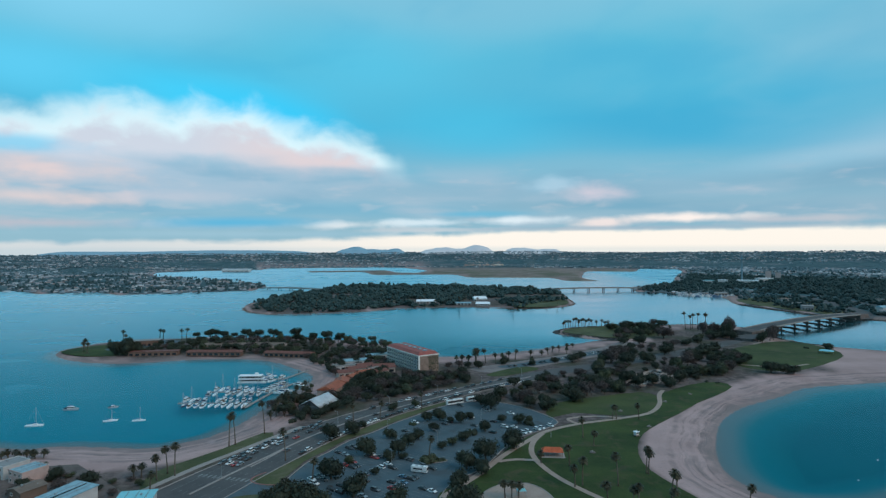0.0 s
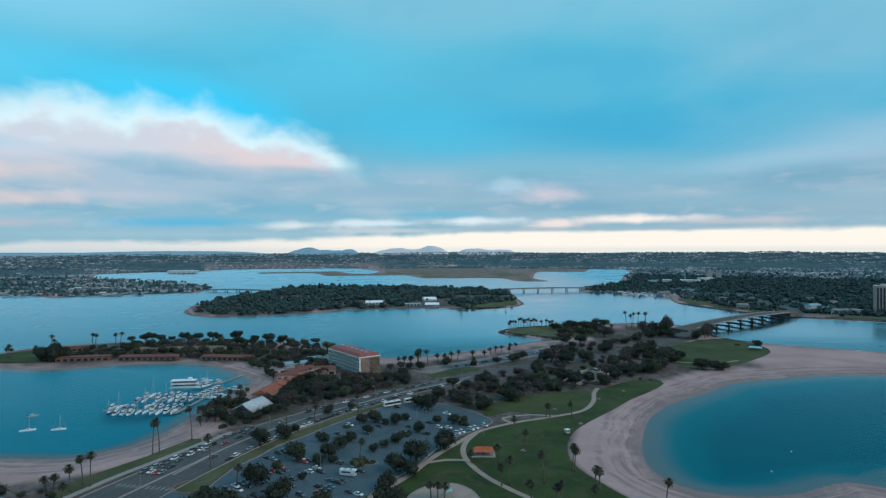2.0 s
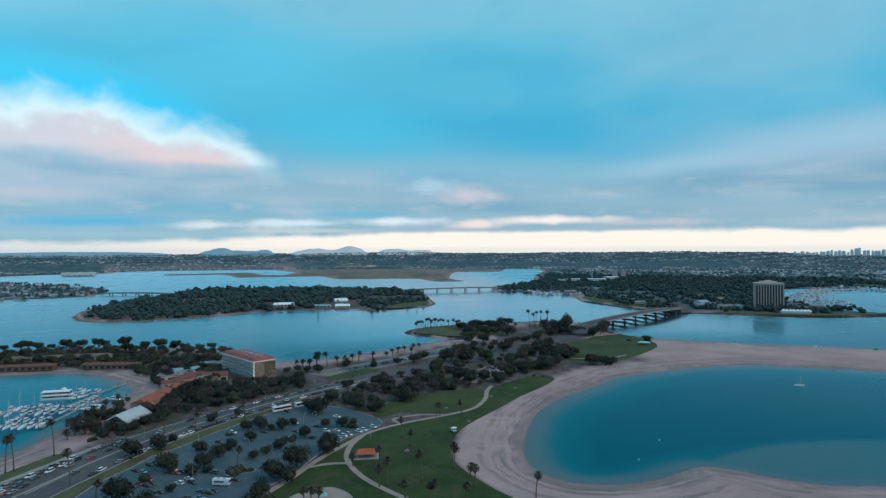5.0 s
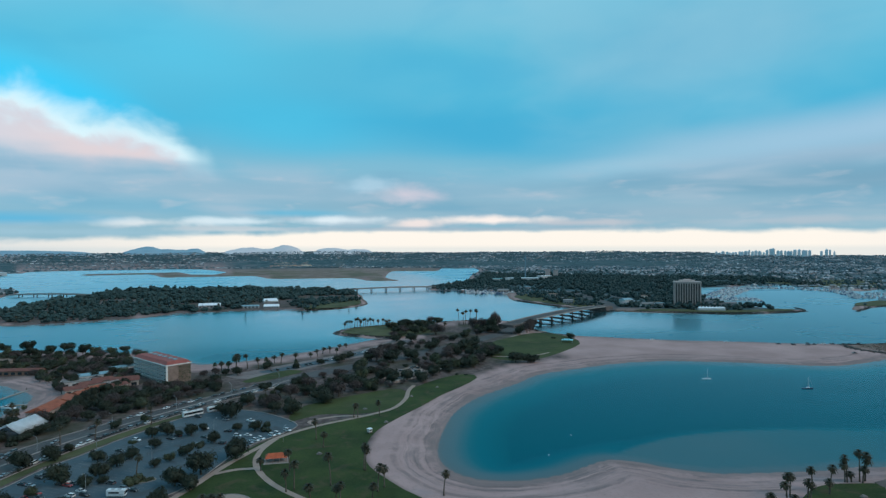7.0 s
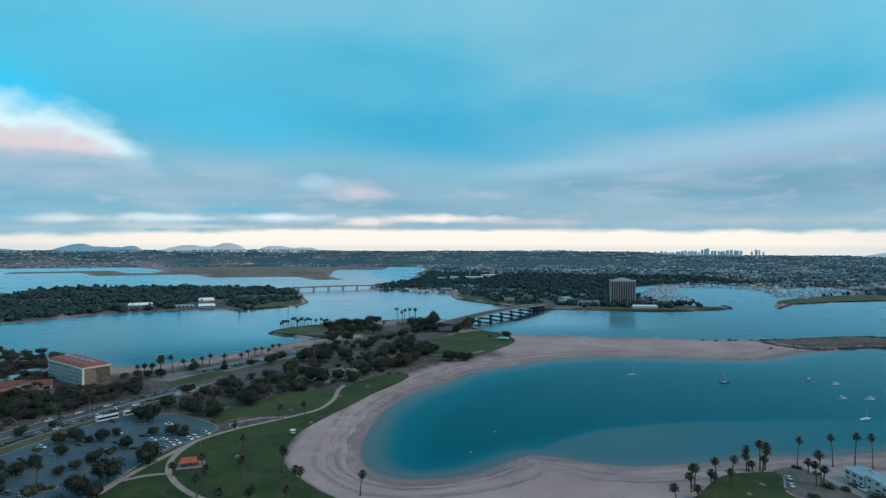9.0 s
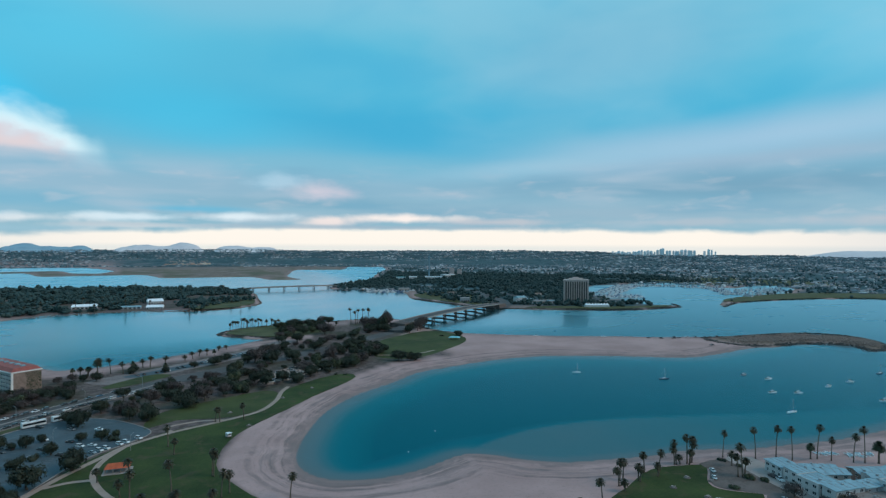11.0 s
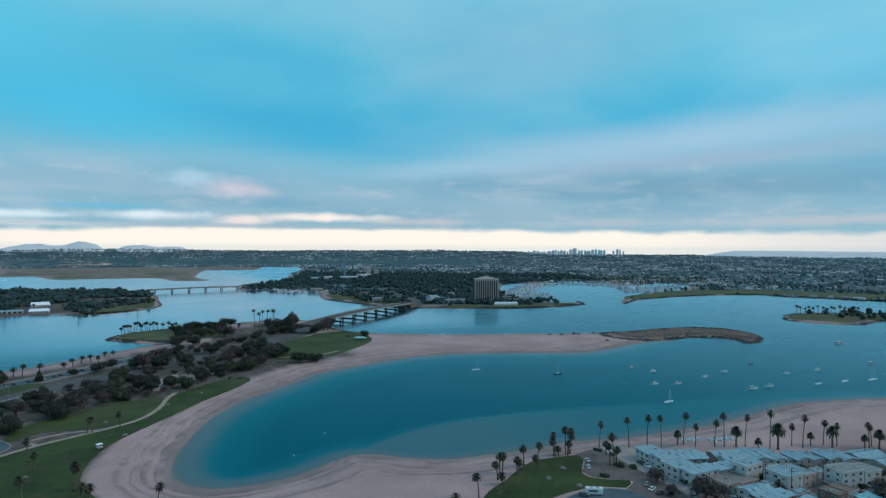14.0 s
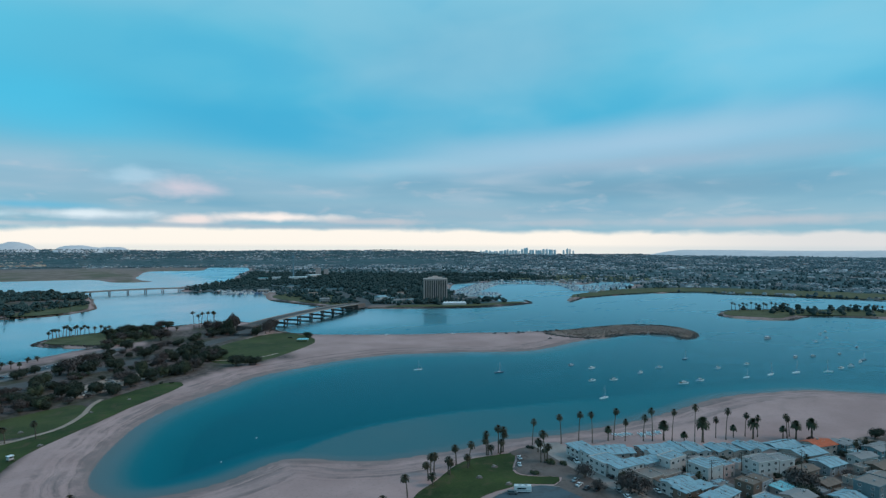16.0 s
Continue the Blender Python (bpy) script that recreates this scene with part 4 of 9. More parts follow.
# stalls: double rows along the long axis
AX, AC = Vector((0.57, 0.82)), Vector((0.82, -0.57))
ORIGIN = Vector((-46, 262))
STALLS = []
poly = np.array(smooth_line(LOT, True, 2))
for row in range(-4, 7):
    base = ORIGIN + AC * (row * 16.5 - 8)
    bm = bmesh.new()
    for i in range(-12, 70):
        p = base + AX * (i * 2.75)
        ends = np.array([p - AC * 6.5, p + AC * 6.5])
        if not inside(ends, poly).all() or signed(ends, poly).min() < 1.5:
            continue
        o = AX * 0.07
        bm.faces.new([bm.verts.new((*v, 2.096)) for v in (p - AC * 5.2 - o, p + AC * 5.2 - o, p + AC * 5.2 + o, p - AC * 5.2 + o)])
        STALLS += [(p + AX * 1.37 + AC * s, row, i, s) for s in (-2.6, 2.6)]
    if len(bm.faces):
        for f in bm.faces:
            f.normal_update()
            if f.normal.z < 0:
                f.normal_flip()
        part("stall_lines", bm, LINE, lot)
    else:
        bm.free()

planter = [(-9.7 + 7.5 * math.cos(i * math.tau / 14), 307.1 + 3.2 * math.sin(i * math.tau / 14)) for i in range(14)]
slab("planter", planter, 2.2, DRY_GRASS, "oval planted island in the car park", "planter", 1)
ribbon("kerb", planter, 0.4, 2.3, CONCRETE, "pale kerb round the planted island", "kerb", 2, closed=True)
lawn_lab = "mown green lawn with dry worn patches"
slab("side_street", [(-98, 264), (-94, 280), (-84, 277), (-77, 276), (-76, 256), (-88, 250), (-101, 252)], 2.106, ASPHALT, "short asphalt entrance between road and car park", "road", 1)
slab("lawn", [(-100, 256), (-93, 262.5), (-84, 264), (-72, 261), (-56, 256), (-52, 240), (-75, 230), (-106, 236)], 2.15, DRY_GRASS, "dry grass below the car park entrance", "lawn", 3)
ribbon("kerb", [(-90.5, 290), (-94.2, 284), (-94.0, 279), (-89, 275.6), (-81, 274.4)], 0.7, 2.26, RED_KERB, "red-painted kerb round the street corner", "kerb", 5)
ribbon("median", [(-100.5, 297), (-96, 309), (-91.5, 322)], 0.9, 2.22, CONCRETE, "narrow pale concrete median in the road", "kerb", 4)
slab("lawn", [(-88, 276), (-93.0, 279.3), (-93.6, 283.5), (-88.5, 290), (-78, 313), (-68, 336), (-53, 362), (-35, 389), (-14, 413), (1, 428), (4, 424), (-11, 409), (-22, 394), (-36, 375), (-48, 355), (-60, 340), (-68, 321), (-76, 304), (-81, 275)], 2.14, DRY_GRASS, "narrow grass verge between road and car park", "lawn", 2)
slab("lawn", [(-141, 268), (-132, 288), (-119, 316), (-104, 346), (-112, 352), (-124, 326), (-136, 306), (-146, 288)], 2.12, DRY_GRASS, "grass strip between beach and pavement", "lawn", 2)
ribbon("pavement", [(-150, 240), (-139, 268), (-127, 297), (-115, 320), (-102, 346), (-92, 364)], 3.4, 2.16, CONCRETE, "pale concrete footway beside the road", "pavement")
slab("lawn", [(-7, 255), (2, 276), (16, 294), (26, 316), (33, 331), (43, 345), (57, 359), (77, 374), (110, 386), (130, 398), (146, 425), (156, 448), (190, 478), (214, 486), (218, 470), (196, 445), (172, 422), (150, 396), (128, 372), (112, 352), (102, 330), (97, 305), (100, 285), (108, 262), (114, 240), (80, 215), (20, 215)], 2.11, GRASS, "wide mown park lawn beside the beach", "lawn", 2)
slab("lawn", [(62, 384), (80, 396), (104, 390), (124, 394), (142, 412), (150, 440), (140, 452), (110, 440), (84, 428), (66, 412)], 2.12, MEADOW, lawn_lab, "lawn", 2)
slab("lawn", [(262, 552), (272, 590), (288, 632), (330, 668), (374, 694), (396, 680), (402, 640), (388, 600), (345, 560), (302, 530), (276, 532)], 2.12, MEADOW, lawn_lab, "lawn", 2)
slab("lawn", [(140, 772), (156, 804), (200, 822), (270, 828), (272, 780), (250, 740), (220, 716), (184, 726), (154, 752), (140, 772)], 2.12, DRY_GRASS, "olive worn grass on the headland", "lawn", 2)
slab("lawn", [(28, 512), (48, 536), (66, 548), (78, 538), (62, 522), (40, 506)], 2.13, MEADOW, "small grass island beside the road", "lawn", 2)
slab("lawn", [(-418, 624), (-412, 655), (-385, 668), (-345, 650), (-330, 622), (-350, 600), (-385, 602)], 2.10, GRASS, "grass on the tip of the resort point", "lawn", 2)
slab("lawn", [(236, 172), (246, 189), (258, 196), (266, 199), (284, 208.5), (297.5, 211.5), (310, 208.5), (320, 205.5), (318, 200), (310, 193), (304, 187), (303, 181), (309, 174), (316, 168), (308, 163.5), (298, 171.5), (288, 173), (272, 173), (255, 165)], 2.11, GRASS, "small beachside lawn with picnic pads", "lawn", 2)
slab("parking_area", [(-380, 640), (-362, 690), (-335, 704), (-320, 690), (-340, 655), (-360, 632)], 2.12, ASPHALT, "asphalt turning area on the point", "car park", 2)
# grass on the islet, the island's tip and the quay
slab("lawn", [(1068, 486), (1046, 456), (1058, 420), (1080, 398), (1126, 402), (1190, 362), (1270, 262), (1410, 175), (1470, 250), (1345, 338), (1230, 436), (1136, 496)], 2.06, DRY_GRASS, "olive grass covering the small islet", "lawn", 2)
slab("lawn", [(120, 1090), (160, 1094), (196, 1118), (224, 1168), (231, 1260), (190, 1240), (140, 1180), (110, 1112)], 2.06, DRY_GRASS, "olive grass at the island's tip", "lawn", 2)
slab("lawn", [(578, 1232), (562, 1150), (578, 1056), (602, 975), (640, 922), (650, 990), (690, 1150), (720, 1300), (650, 1290)], 2.06, DRY_GRASS, "olive grass along the channel bank", "lawn", 2)
slab("lawn", [(660, 895), (712, 862), (786, 820), (870, 808), (930, 816), (930, 830), (860, 840), (790, 856), (720, 900)], 2.06, DRY_GRASS, "olive grass in front of the tower hotel", "lawn", 2)
slab("lawn", [(1480, 1300), (1640, 1180), (2050, 900), (2300, 1100), (1900, 1500), (1600, 1600)], 2.3, DRY_GRASS, "wide olive playing fields beyond the basin", "lawn", 2)
# park footpaths
ribbon("path", [(-4, 262), (14, 290), (28, 316), (44, 340), (56, 356), (78, 371), (109, 384), (130, 396), (144, 418), (152, 442), (160, 458)], 3.2, 2.15, PATH_SAND, "curving sandy-pink footpath through the park", "path")
ribbon("path", [(54, 354), (45, 334), (43, 312), (51, 285), (68, 258), (84, 236)], 3.0, 2.155, PATH_SAND, "curving sandy-pink footpath through the park", "path")
ribbon("path", [(24, 306), (33, 309), (43, 308)], 2.8, 2.16, PATH_SAND, "short footpath between the lawns", "path")
ribbon("path", [(78, 371), (74, 382), (92, 388), (109, 384)], 2.4, 2.16, PATH_SAND, "short looping footpath on the lawn", "path")
ribbon("path", [(225, 600), (262, 560), (300, 548), (330, 560)], 2.6, 2.16, PATH_SAND, "footpath behind the lawn", "path")
ribbon("path", [(335, 672), (372, 704), (396, 700)], 2.6, 2.16, PATH_SAND, "footpath by the bridge", "path")
PLAY = [(10, 248), (14, 266), (24, 277), (35, 278), (43, 268), (45, 250), (36, 236), (18, 236)]
slab("play_area", PLAY, 2.15, PATH_SAND, "round sandy play area with a pale rim", "play area", 4)
ribbon("kerb", PLAY, 0.5, 2.3, CONCRETE, "pale rim round the play area", "kerb", 5, closed=True)
# drives and streets of the beach houses
slab("street", [(320.5, 207), (338, 207), (350, 198), (340, 186), (333, 165), (333, 140), (325, 100), (290, 100), (288, 150), (300, 160), (309, 163), (317, 167), (310, 174.5), (304.5, 181), (305.5, 187), (311.5, 193), (319, 199.5)], 2.12, YARD, "brownish asphalt street beside beach houses", "street", 2)
slab("street", [(338, 206), (350, 204), (352, 196), (334, 150), (330, 120), (322, 120), (326, 150)], 2.14, CONCRETE, "pale concrete driveway along the houses", "driveway", 2)
slab("street", [(330, 198), (350, 191), (372, 173), (398, 158), (430, 139), (452, 127), (482, 111), (520, 94), (620, 26), (560, -60), (420, -60), (320, 60), (325, 130)], 2.06, YARD, "brownish paved yards and lanes between beach houses", "yard", 1)
slab("car_park", [(255, 160), (271, 168), (286, 170.5), (299, 167), (307, 160), (304, 130), (290, 100), (262, 110)], 2.13, ASPHALT, "asphalt parking bay with a pale kerb", "car park", 2)
ribbon("kerb", [(255, 160), (270, 168), (286, 171), (299.5, 167.5), (307.5, 160)], 0.5, 2.28, CONCRETE, "pale curving kerb of the parking bay", "kerb")
slab("yard", [(-235, 290), (-190, 300), (-150, 268), (-138, 255), (-165, 200), (-260, 190), (-280, 260)], 2.05, YARD, "dusty paved yards round the cove houses", "yard", 1)
# open parking glades in the wood
slab("glade", [(150, 470), (185, 500), (205, 522), (196, 540), (170, 528), (150, 505), (140, 484)], 2.08, PATH_SAND, "bare dusty parking ground under trees", "car park", 2)
slab("pavement", [(14, 536), (38, 556), (70, 578), (120, 614), (164, 654), (188, 686), (214, 684), (190, 640), (142, 596), (92, 558), (58, 532), (34, 520)], 2.07, PLAZA, "pale dusty paved ground behind the north beach", "pavement", 2)
slab("beach_road", [(40, 548), (62, 562), (110, 598), (150, 632), (160, 620), (120, 588), (74, 552), (52, 540)], 2.10, ASPHALT, "narrow beachside car park", "car park", 2)
slab("approach_road", [(606, 918), (650, 1000), (700, 1150), (740, 1330), (772, 1330), (736, 1150), (684, 990), (628, 905)], 2.10, ROAD, "wide pale road running inland from the bridge", "road", 2)
slab("approach_road", [(742, 1000), (780, 1180), (800, 1330), (815, 1330), (796, 1180), (760, 1000)], 2.10, ROAD, "pale service road among trees", "road", 2)
slab("river_bank", [(1110, 826), (1257, 832), (1440, 795), (1500, 700), (1640, 340), (1820, 340), (1640, 830), (1400, 930), (1150, 880)], 2.08, DRY_GRASS, "dry olive grass on the bank of the river channel", "bank", 2)


# ---- bridges ----
BRIDGE_CONC = rough_paint("bridge_concrete", (0.20, 0.19, 0.18), (0.36, 0.34, 0.32), 0.15, 1.5, 0.85, bump=0.2, vary=0.05)

PIER_CONC = rough_paint("pier_concrete", (0.05, 0.05, 0.05), (0.11, 0.105, 0.10), 0.3, 1.5, 0.8, bump=0.2, vary=0.05)


def bridge(label, a, b, width, ends, crown, piers, legs, cap=True):
    """A low concrete girder bridge from a to b: deck, parapets and piers with pile caps."""
    a, b = Vector(a), Vector(b)
    d = (b - a).normalized()
    o = Vector((-d.y, d.x))
    root = empty("bridge", label, "bridge", m=pose(*(a + b) / 2, 0))
    root_inv = Matrix.Translation((-(a + b).x / 2, -(a + b).y / 2, 0))

    def height(t):
        return ends + (crown - ends) * 4 * t * (1 - t)

    def lane(name, off, half, z0, z1, mt, lab=""):
        bm = bmesh.new()
        rows = []
        for i in range(25):
            t = i / 24
            p = a.lerp(b, t) + o * off
            h = height(t)
            rows.append([bm.verts.new((*q, h + zz)) for q, zz in ((p + o * half, z0), (p + o * half, z1), (p - o * half, z1), (p - o * half, z0))])
        for r0, r1 in zip(rows, rows[1:]):
            for j in range(4):
                bm.faces.new((r0[j], r1[j], r1[(j + 1) % 4], r0[(j + 1) % 4]))
        bm.faces.new(rows[0])
        bm.faces.new(rows[-1][::-1])
        bmesh.ops.recalc_face_normals(bm, faces=bm.faces)
        bm.transform(root_inv)
        return part(name, bm, mt, root, lab)
    lane("deck", 0, width / 2, -0.9, 0.0, BRIDGE_CONC)
    lane("roadway", 0, width / 2 - 1.2, 0.0, 0.06, ROAD, "grey asphalt roadway")
    for s in (-1, 1):
        lane("parapet", s * (width / 2 - 0.2), 0.2, 0.0, 1.0, BRIDGE_CONC)
        lane("girder", s * (width / 2 - 3.2), 0.5, -1.6, -0.9, BRIDGE_CONC)
    for i in range(piers):
        t = (i + 0.6) / (piers + 0.2)
        p, h = a.lerp(b, t), height(t)
        turn = Matrix.Translation((*p, 0)) @ Matrix.Rotation(math.atan2(d.y, d.x), 4, "Z")
        bm = bmesh.new()
        box(bm, -0.8, 0.8, -width / 2 + 2.0, width / 2 - 2.0, h - 2.1, h - 1.5, turn)
        for j in range(legs):
            y = (j - (legs - 1) / 2) * (width - 5) / max(legs - 1, 1)
            box(bm, -0.75, 0.75, y - 0.75, y + 0.75, -3, h - 2.0, turn)
        if cap:
            box(bm, -1.8, 1.8, -width / 2 - 1.5, width / 2 + 1.5, 2.0, 4.2, turn)
        bm.transform(root_inv)
        part("pier", bm, PIER_CONC, root, "dark concrete pier")
    return root


bridge("long low concrete road bridge on twin-column piers", (372, 750), (606, 917), 22, 8.2, 11.0, 8, 2)
bridge("distant pale concrete road bridge over the channel", (240, 1497), (476, 1524), 16, 6.6, 8.6, 6, 2, False)
bridge("distant pale concrete bridge to the wooded island", (-512, 1568), (-342, 1512), 16, 6.0, 7.8, 5, 2, False)
for x, y, turn in ((366, 746, 35), (616, 925, 35)):
    bm = bmesh.new()
    box(bm, -16, 16, -14, 14, -2, 7.9, taper=2.0)
    ob = mesh_object("abutment", bm, YARD)
    ob.matrix_basis = pose(x, y, 0, 0, 0, turn)
    tagged(ob, "sloped concrete bridge abutment on the shore", "abutment", kind="structure")
slab("ramp", [(330, 706), (352, 728), (366, 748), (384, 734), (366, 712), (344, 692)], 5.0, ROAD, "raised asphalt ramp to the bridge", "road", 2)


# ---- trees ----
def leaf_quad(bm, p, n, size, rnd):
    """One bent leaf clump of two faces at p, facing about n."""
    n = (n + Vector((rnd.uniform(-1, 1), rnd.uniform(-1, 1), rnd.uniform(-0.6, 1))) * 0.8).normalized()
    u = n.orthogonal().normalized()
    u = Matrix.Rotation(rnd.uniform(0, math.tau), 3, n) @ u
    w = n.cross(u)
    a, b = u * size, w * size * rnd.uniform(0.55, 0.9)
    v = [bm.verts.new(q) for q in (p - a, p - b * 0.8 + n * size * 0.25, p + a, p + b + n * size * 0.2)]
    bm.faces.new((v[0], v[1], v[2]))
    bm.faces.new((v[0], v[2], v[3]))


def make_tree(leaf, seed, lobes, flat=0.85, leaves=1250, lift=0.17, airy=0.0):
    """A broad tree, crown 10 m wide: tapered trunk with limbs, and a crown of leaf clumps."""
    rnd = random.Random(seed)
    root = empty("tree", "", "tree")
    spots = []
    for i in range(lobes):
        a = i * math.tau / lobes + rnd.uniform(-0.4, 0.4)
        r = rnd.uniform(1.6, 2.9) if i else 0.4
        spots.append((Vector((r * math.cos(a), r * math.sin(a), 10 * lift + rnd.uniform(0.6, 2.6) * flat)), rnd.uniform(1.7, 2.7)))
    bm = bmesh.new()
    fork = Vector((rnd.uniform(-0.3, 0.3), rnd.uniform(-0.3, 0.3), 10 * lift * 0.55))
    tube(bm, [(0, 0, -0.2), fork * 0.5, fork], [0.42, 0.32, 0.28], 7)
    for c, r in spots[:5]:
        tube(bm, [fork, fork.lerp(c, 0.55) + Vector((0, 0, -0.3)), c], [0.22, 0.13, 0.05], 5)
    part("trunk", bm, BARK, root, smooth=True)
    bm = bmesh.new()
    for c, r in spots:
        if not airy:
            core = bmesh.ops.create_icosphere(bm, subdivisions=2, radius=1.0)["verts"]
            for v in core:
                k2 = 1 + 0.28 * noise.noise(v.co * 2.1 + c)
                v.co = c + Vector((v.co.x * r, v.co.y * r, v.co.z * r * flat)) * 0.66 * k2
        for j in range(leaves // lobes):
            d = Vector((rnd.gauss(0, 1), rnd.gauss(0, 1), rnd.gauss(0.25, 1))).normalized()
            k2 = 1 + 0.28 * noise.noise(d * 2.1 + c)
            p = c + Vector((d.x * r, d.y * r, d.z * r * flat)) * k2 * rnd.uniform(0.66 - airy * 0.7, 1.20)
            leaf_quad(bm, p, d, rnd.uniform(0.2, 0.52), rnd)
    part("crown", bm, LEAF[leaf], root)
    return root


def park(ob):
    """Drop a pattern tree that has only served to be copied."""
    for o in (*ob.children_recursive, ob):
        bpy.data.objects.remove(o)


OAKS = [make_tree("oak", 10 + i, 6 + i % 3) for i in range(4)]
OLIVES = [make_tree("olive", 30 + i, 6, 0.9, 1150, 0.20) for i in range(2)]
RUSTS = [make_tree("rust", 40 + i, 7, 0.85, 1050, 0.24, 0.35) for i in range(2)]
PINES = [make_tree("oak", 50 + i, 6, 0.62, 1050, 0.42) for i in range(2)]
PATTERNS = OAKS + OLIVES + RUSTS + PINES
rnd = random.Random(4)


def plant(pattern, x, y, width, label, group, z=2.0, tall=1.0):
    s = width / 9.0
    ob = copy_thing(pattern, Matrix.LocRotScale((x, y, z), Euler((0, 0, rnd.uniform(0, 6.28))), (s, s, s * tall)))
    tagged(ob, label, "tree", group)
    return ob


ROAD_POLY = KERB_N + KERB_S
GLADE = [(150, 470), (185, 500), (205, 522), (196, 540), (170, 528), (150, 505), (140, 484)]


def off_road(p):
    q = np.array([p])
    if math.hypot(p[0] + 92, p[1] - 396) < 15 or (-104 < p[0] < -81 and 425 < p[1] < 505) or math.hypot(p[0] + 82, p[1] - 520) < 18 or math.hypot(p[0] + 40, p[1] - 545) < 16:
        return False
    return signed(q, ROAD_POLY)[0] < -3 and not inside(q, GLADE)[0]


for x, y, w in LOT_TREES:
    plant(rnd.choice(OAKS if w > 6 else OAKS + OLIVES), x, y, w * 1.12, "dense dark green round-crowned tree beside the car park", "car park trees", tall=1.2)
for i, (x, y, w) in enumerate(PARK_TREES):
    rust = i in (2, 8, 30)
    plant(rnd.choice(RUSTS if rust else OAKS), x, y, w * (0.95 if w < 18 else 0.82), "reddish-brown sparse spreading park tree" if rust else "broad dark green park tree on dry ground", "park trees")
for x, y, w in ((-342, 603, 15), (-334, 600, 14), (-338, 612, 16), (-350, 608, 14), (-330, 610, 14), (-322, 628, 9), (-366, 664, 9), (-300, 640, 10), (-285, 630, 9), (-318, 660, 10), (-332, 668, 9), (-296, 676, 10)):
    plant(rnd.choice(OAKS), x, y, w, "dense dark tree on the resort point", "point trees", tall=1.7 if w > 13 else 1.1)
for x, y, w in [(-306.2, 702.5, 9), (-288.5, 698.1, 13), (-284.8, 706.5, 12), (-272.6, 697.9, 11), (-246.5, 701.9, 13), (-238.2, 693.4, 11), (-230.5, 701.7, 12), (-213.9, 701.5, 13), (-184.4, 692.8, 15), (-177.1, 680.6, 10), (-161.3, 684.5, 11), (-144.6, 676.3, 14), (-129.3, 676.2, 12), (-210.6, 710.0, 9), (-262.7, 706.3, 8)]:
    plant(rnd.choice(PINES), x, y, w, "tall umbrella-crowned pine along the resort point", "point pines", tall=1.35)
for x, y, w, tall in ((328, 724, 14, 1.5), (336, 738, 14, 1.4), (344, 750, 14, 1.6), (352, 764, 12, 1.3), (382, 720, 12, 1.4), (393, 734, 11, 1.2), (368, 700, 12, 1.3), (320, 738, 14, 1.2), (352, 686, 12, 1.2), (312, 752, 13, 1.2), (376, 708, 11, 1.3)):
    plant(rnd.choice(RUSTS + OAKS[:1]), x, y, w, "tall loose-crowned tree beside the bridge ramp", "park trees", tall=tall * 1.45)
for x, y, w, tall in ((-96, 391, 8, 1.2), (-100, 399, 7, 1.2), (-103, 410, 8, 1.1), (-88, 386, 8, 1.0), (-80, 400, 9, 1.2), (-101, 420, 8, 1.2), (-84, 392, 8, 1.1), (-104, 388, 7, 1.0), (-98, 383, 6, 1.0), (-79, 440, 9, 1.3), (-78, 452, 10, 1.3), (-77, 464, 9, 1.4), (-76, 476, 10, 1.3), (-75, 488, 9, 1.4), (-69, 500, 10, 1.3), (-64, 512, 9, 1.3), (-60, 524, 9, 1.2), (-84, 428, 8, 1.2)):
    plant(rnd.choice(OAKS), x, y, w, "dark tree crowding round the resort buildings", "resort trees", tall=tall)
for x, y, w, tall in ((-186, 281, 6, 0.8), (-189, 278, 5, 0.9), (-183, 283, 5, 0.7), (-170, 277, 6, 1.0), (-197, 271, 7, 1.0), (-188, 266, 6, 0.9), (-194, 262, 7, 0.9), (-158, 276, 4, 0.8), (-151, 279, 4, 0.8), (-176, 280, 4, 0.7), (-206, 296, 5, 0.7), (-222, 298, 5, 0.8), (-144, 274, 5, 0.9), (-160, 268, 4, 0.9)):
    plant(rnd.choice(OAKS + OLIVES + RUSTS), x, y, w, "bushy tree in the yards of the cove houses", "town trees", tall=tall)
for x, y, w, tall in ((5, 545, 8, 1.2), (13, 542, 7, 1.3), (23, 538, 9, 1.3), (48, 560, 10, 1.1), (73, 552, 7, 1.2), (70, 478, 11, 1.2), (35, 434, 12, 1.1), (52, 424, 12, 1.1), (64, 402, 12, 1.1), (46, 432, 9, 1.2), (-4, 540, 7, 1.2), (4, 506, 8, 1.2), (-13, 492, 8, 1.2), (8, 512, 8, 1.1), (96, 566, 8, 1.1), (118, 580, 9, 1.1)):
    if off_road((x, y)):
        plant(rnd.choice(OAKS + RUSTS[:1]), x, y, w, "dark roadside tree near the resort", "boulevard trees", tall=tall)
for x, y, w in TOWN_TREES + [(372, 146, 4.5), (398, 131, 5.0), (421, 104, 5.5), (447, 119, 4.5), (362, 99, 6.0), (487, 93, 6.0), (507, 84, 7.0), (431, 79, 5.5), (471, 119, 4.0), (384, 100, 6.5), (410, 92, 5.0), (458, 98, 5.0), (370, 78, 8.0), (384, 80, 7.0), (420, 58, 9.0), (462, 70, 8.0), (356, 98, 6.0), (338, 112, 7.0), (444, 104, 5.0), (384, 112, 5.0), (-178, 268, 7.0), (-150, 262, 5.0), (-205, 250, 9.0), (-222, 270, 8.0)]:
    plant(rnd.choice(RUSTS if x < 334 and y > 128 else OAKS + RUSTS[:1]), x, y, w, "dark bushy tree between beach houses", "town trees")


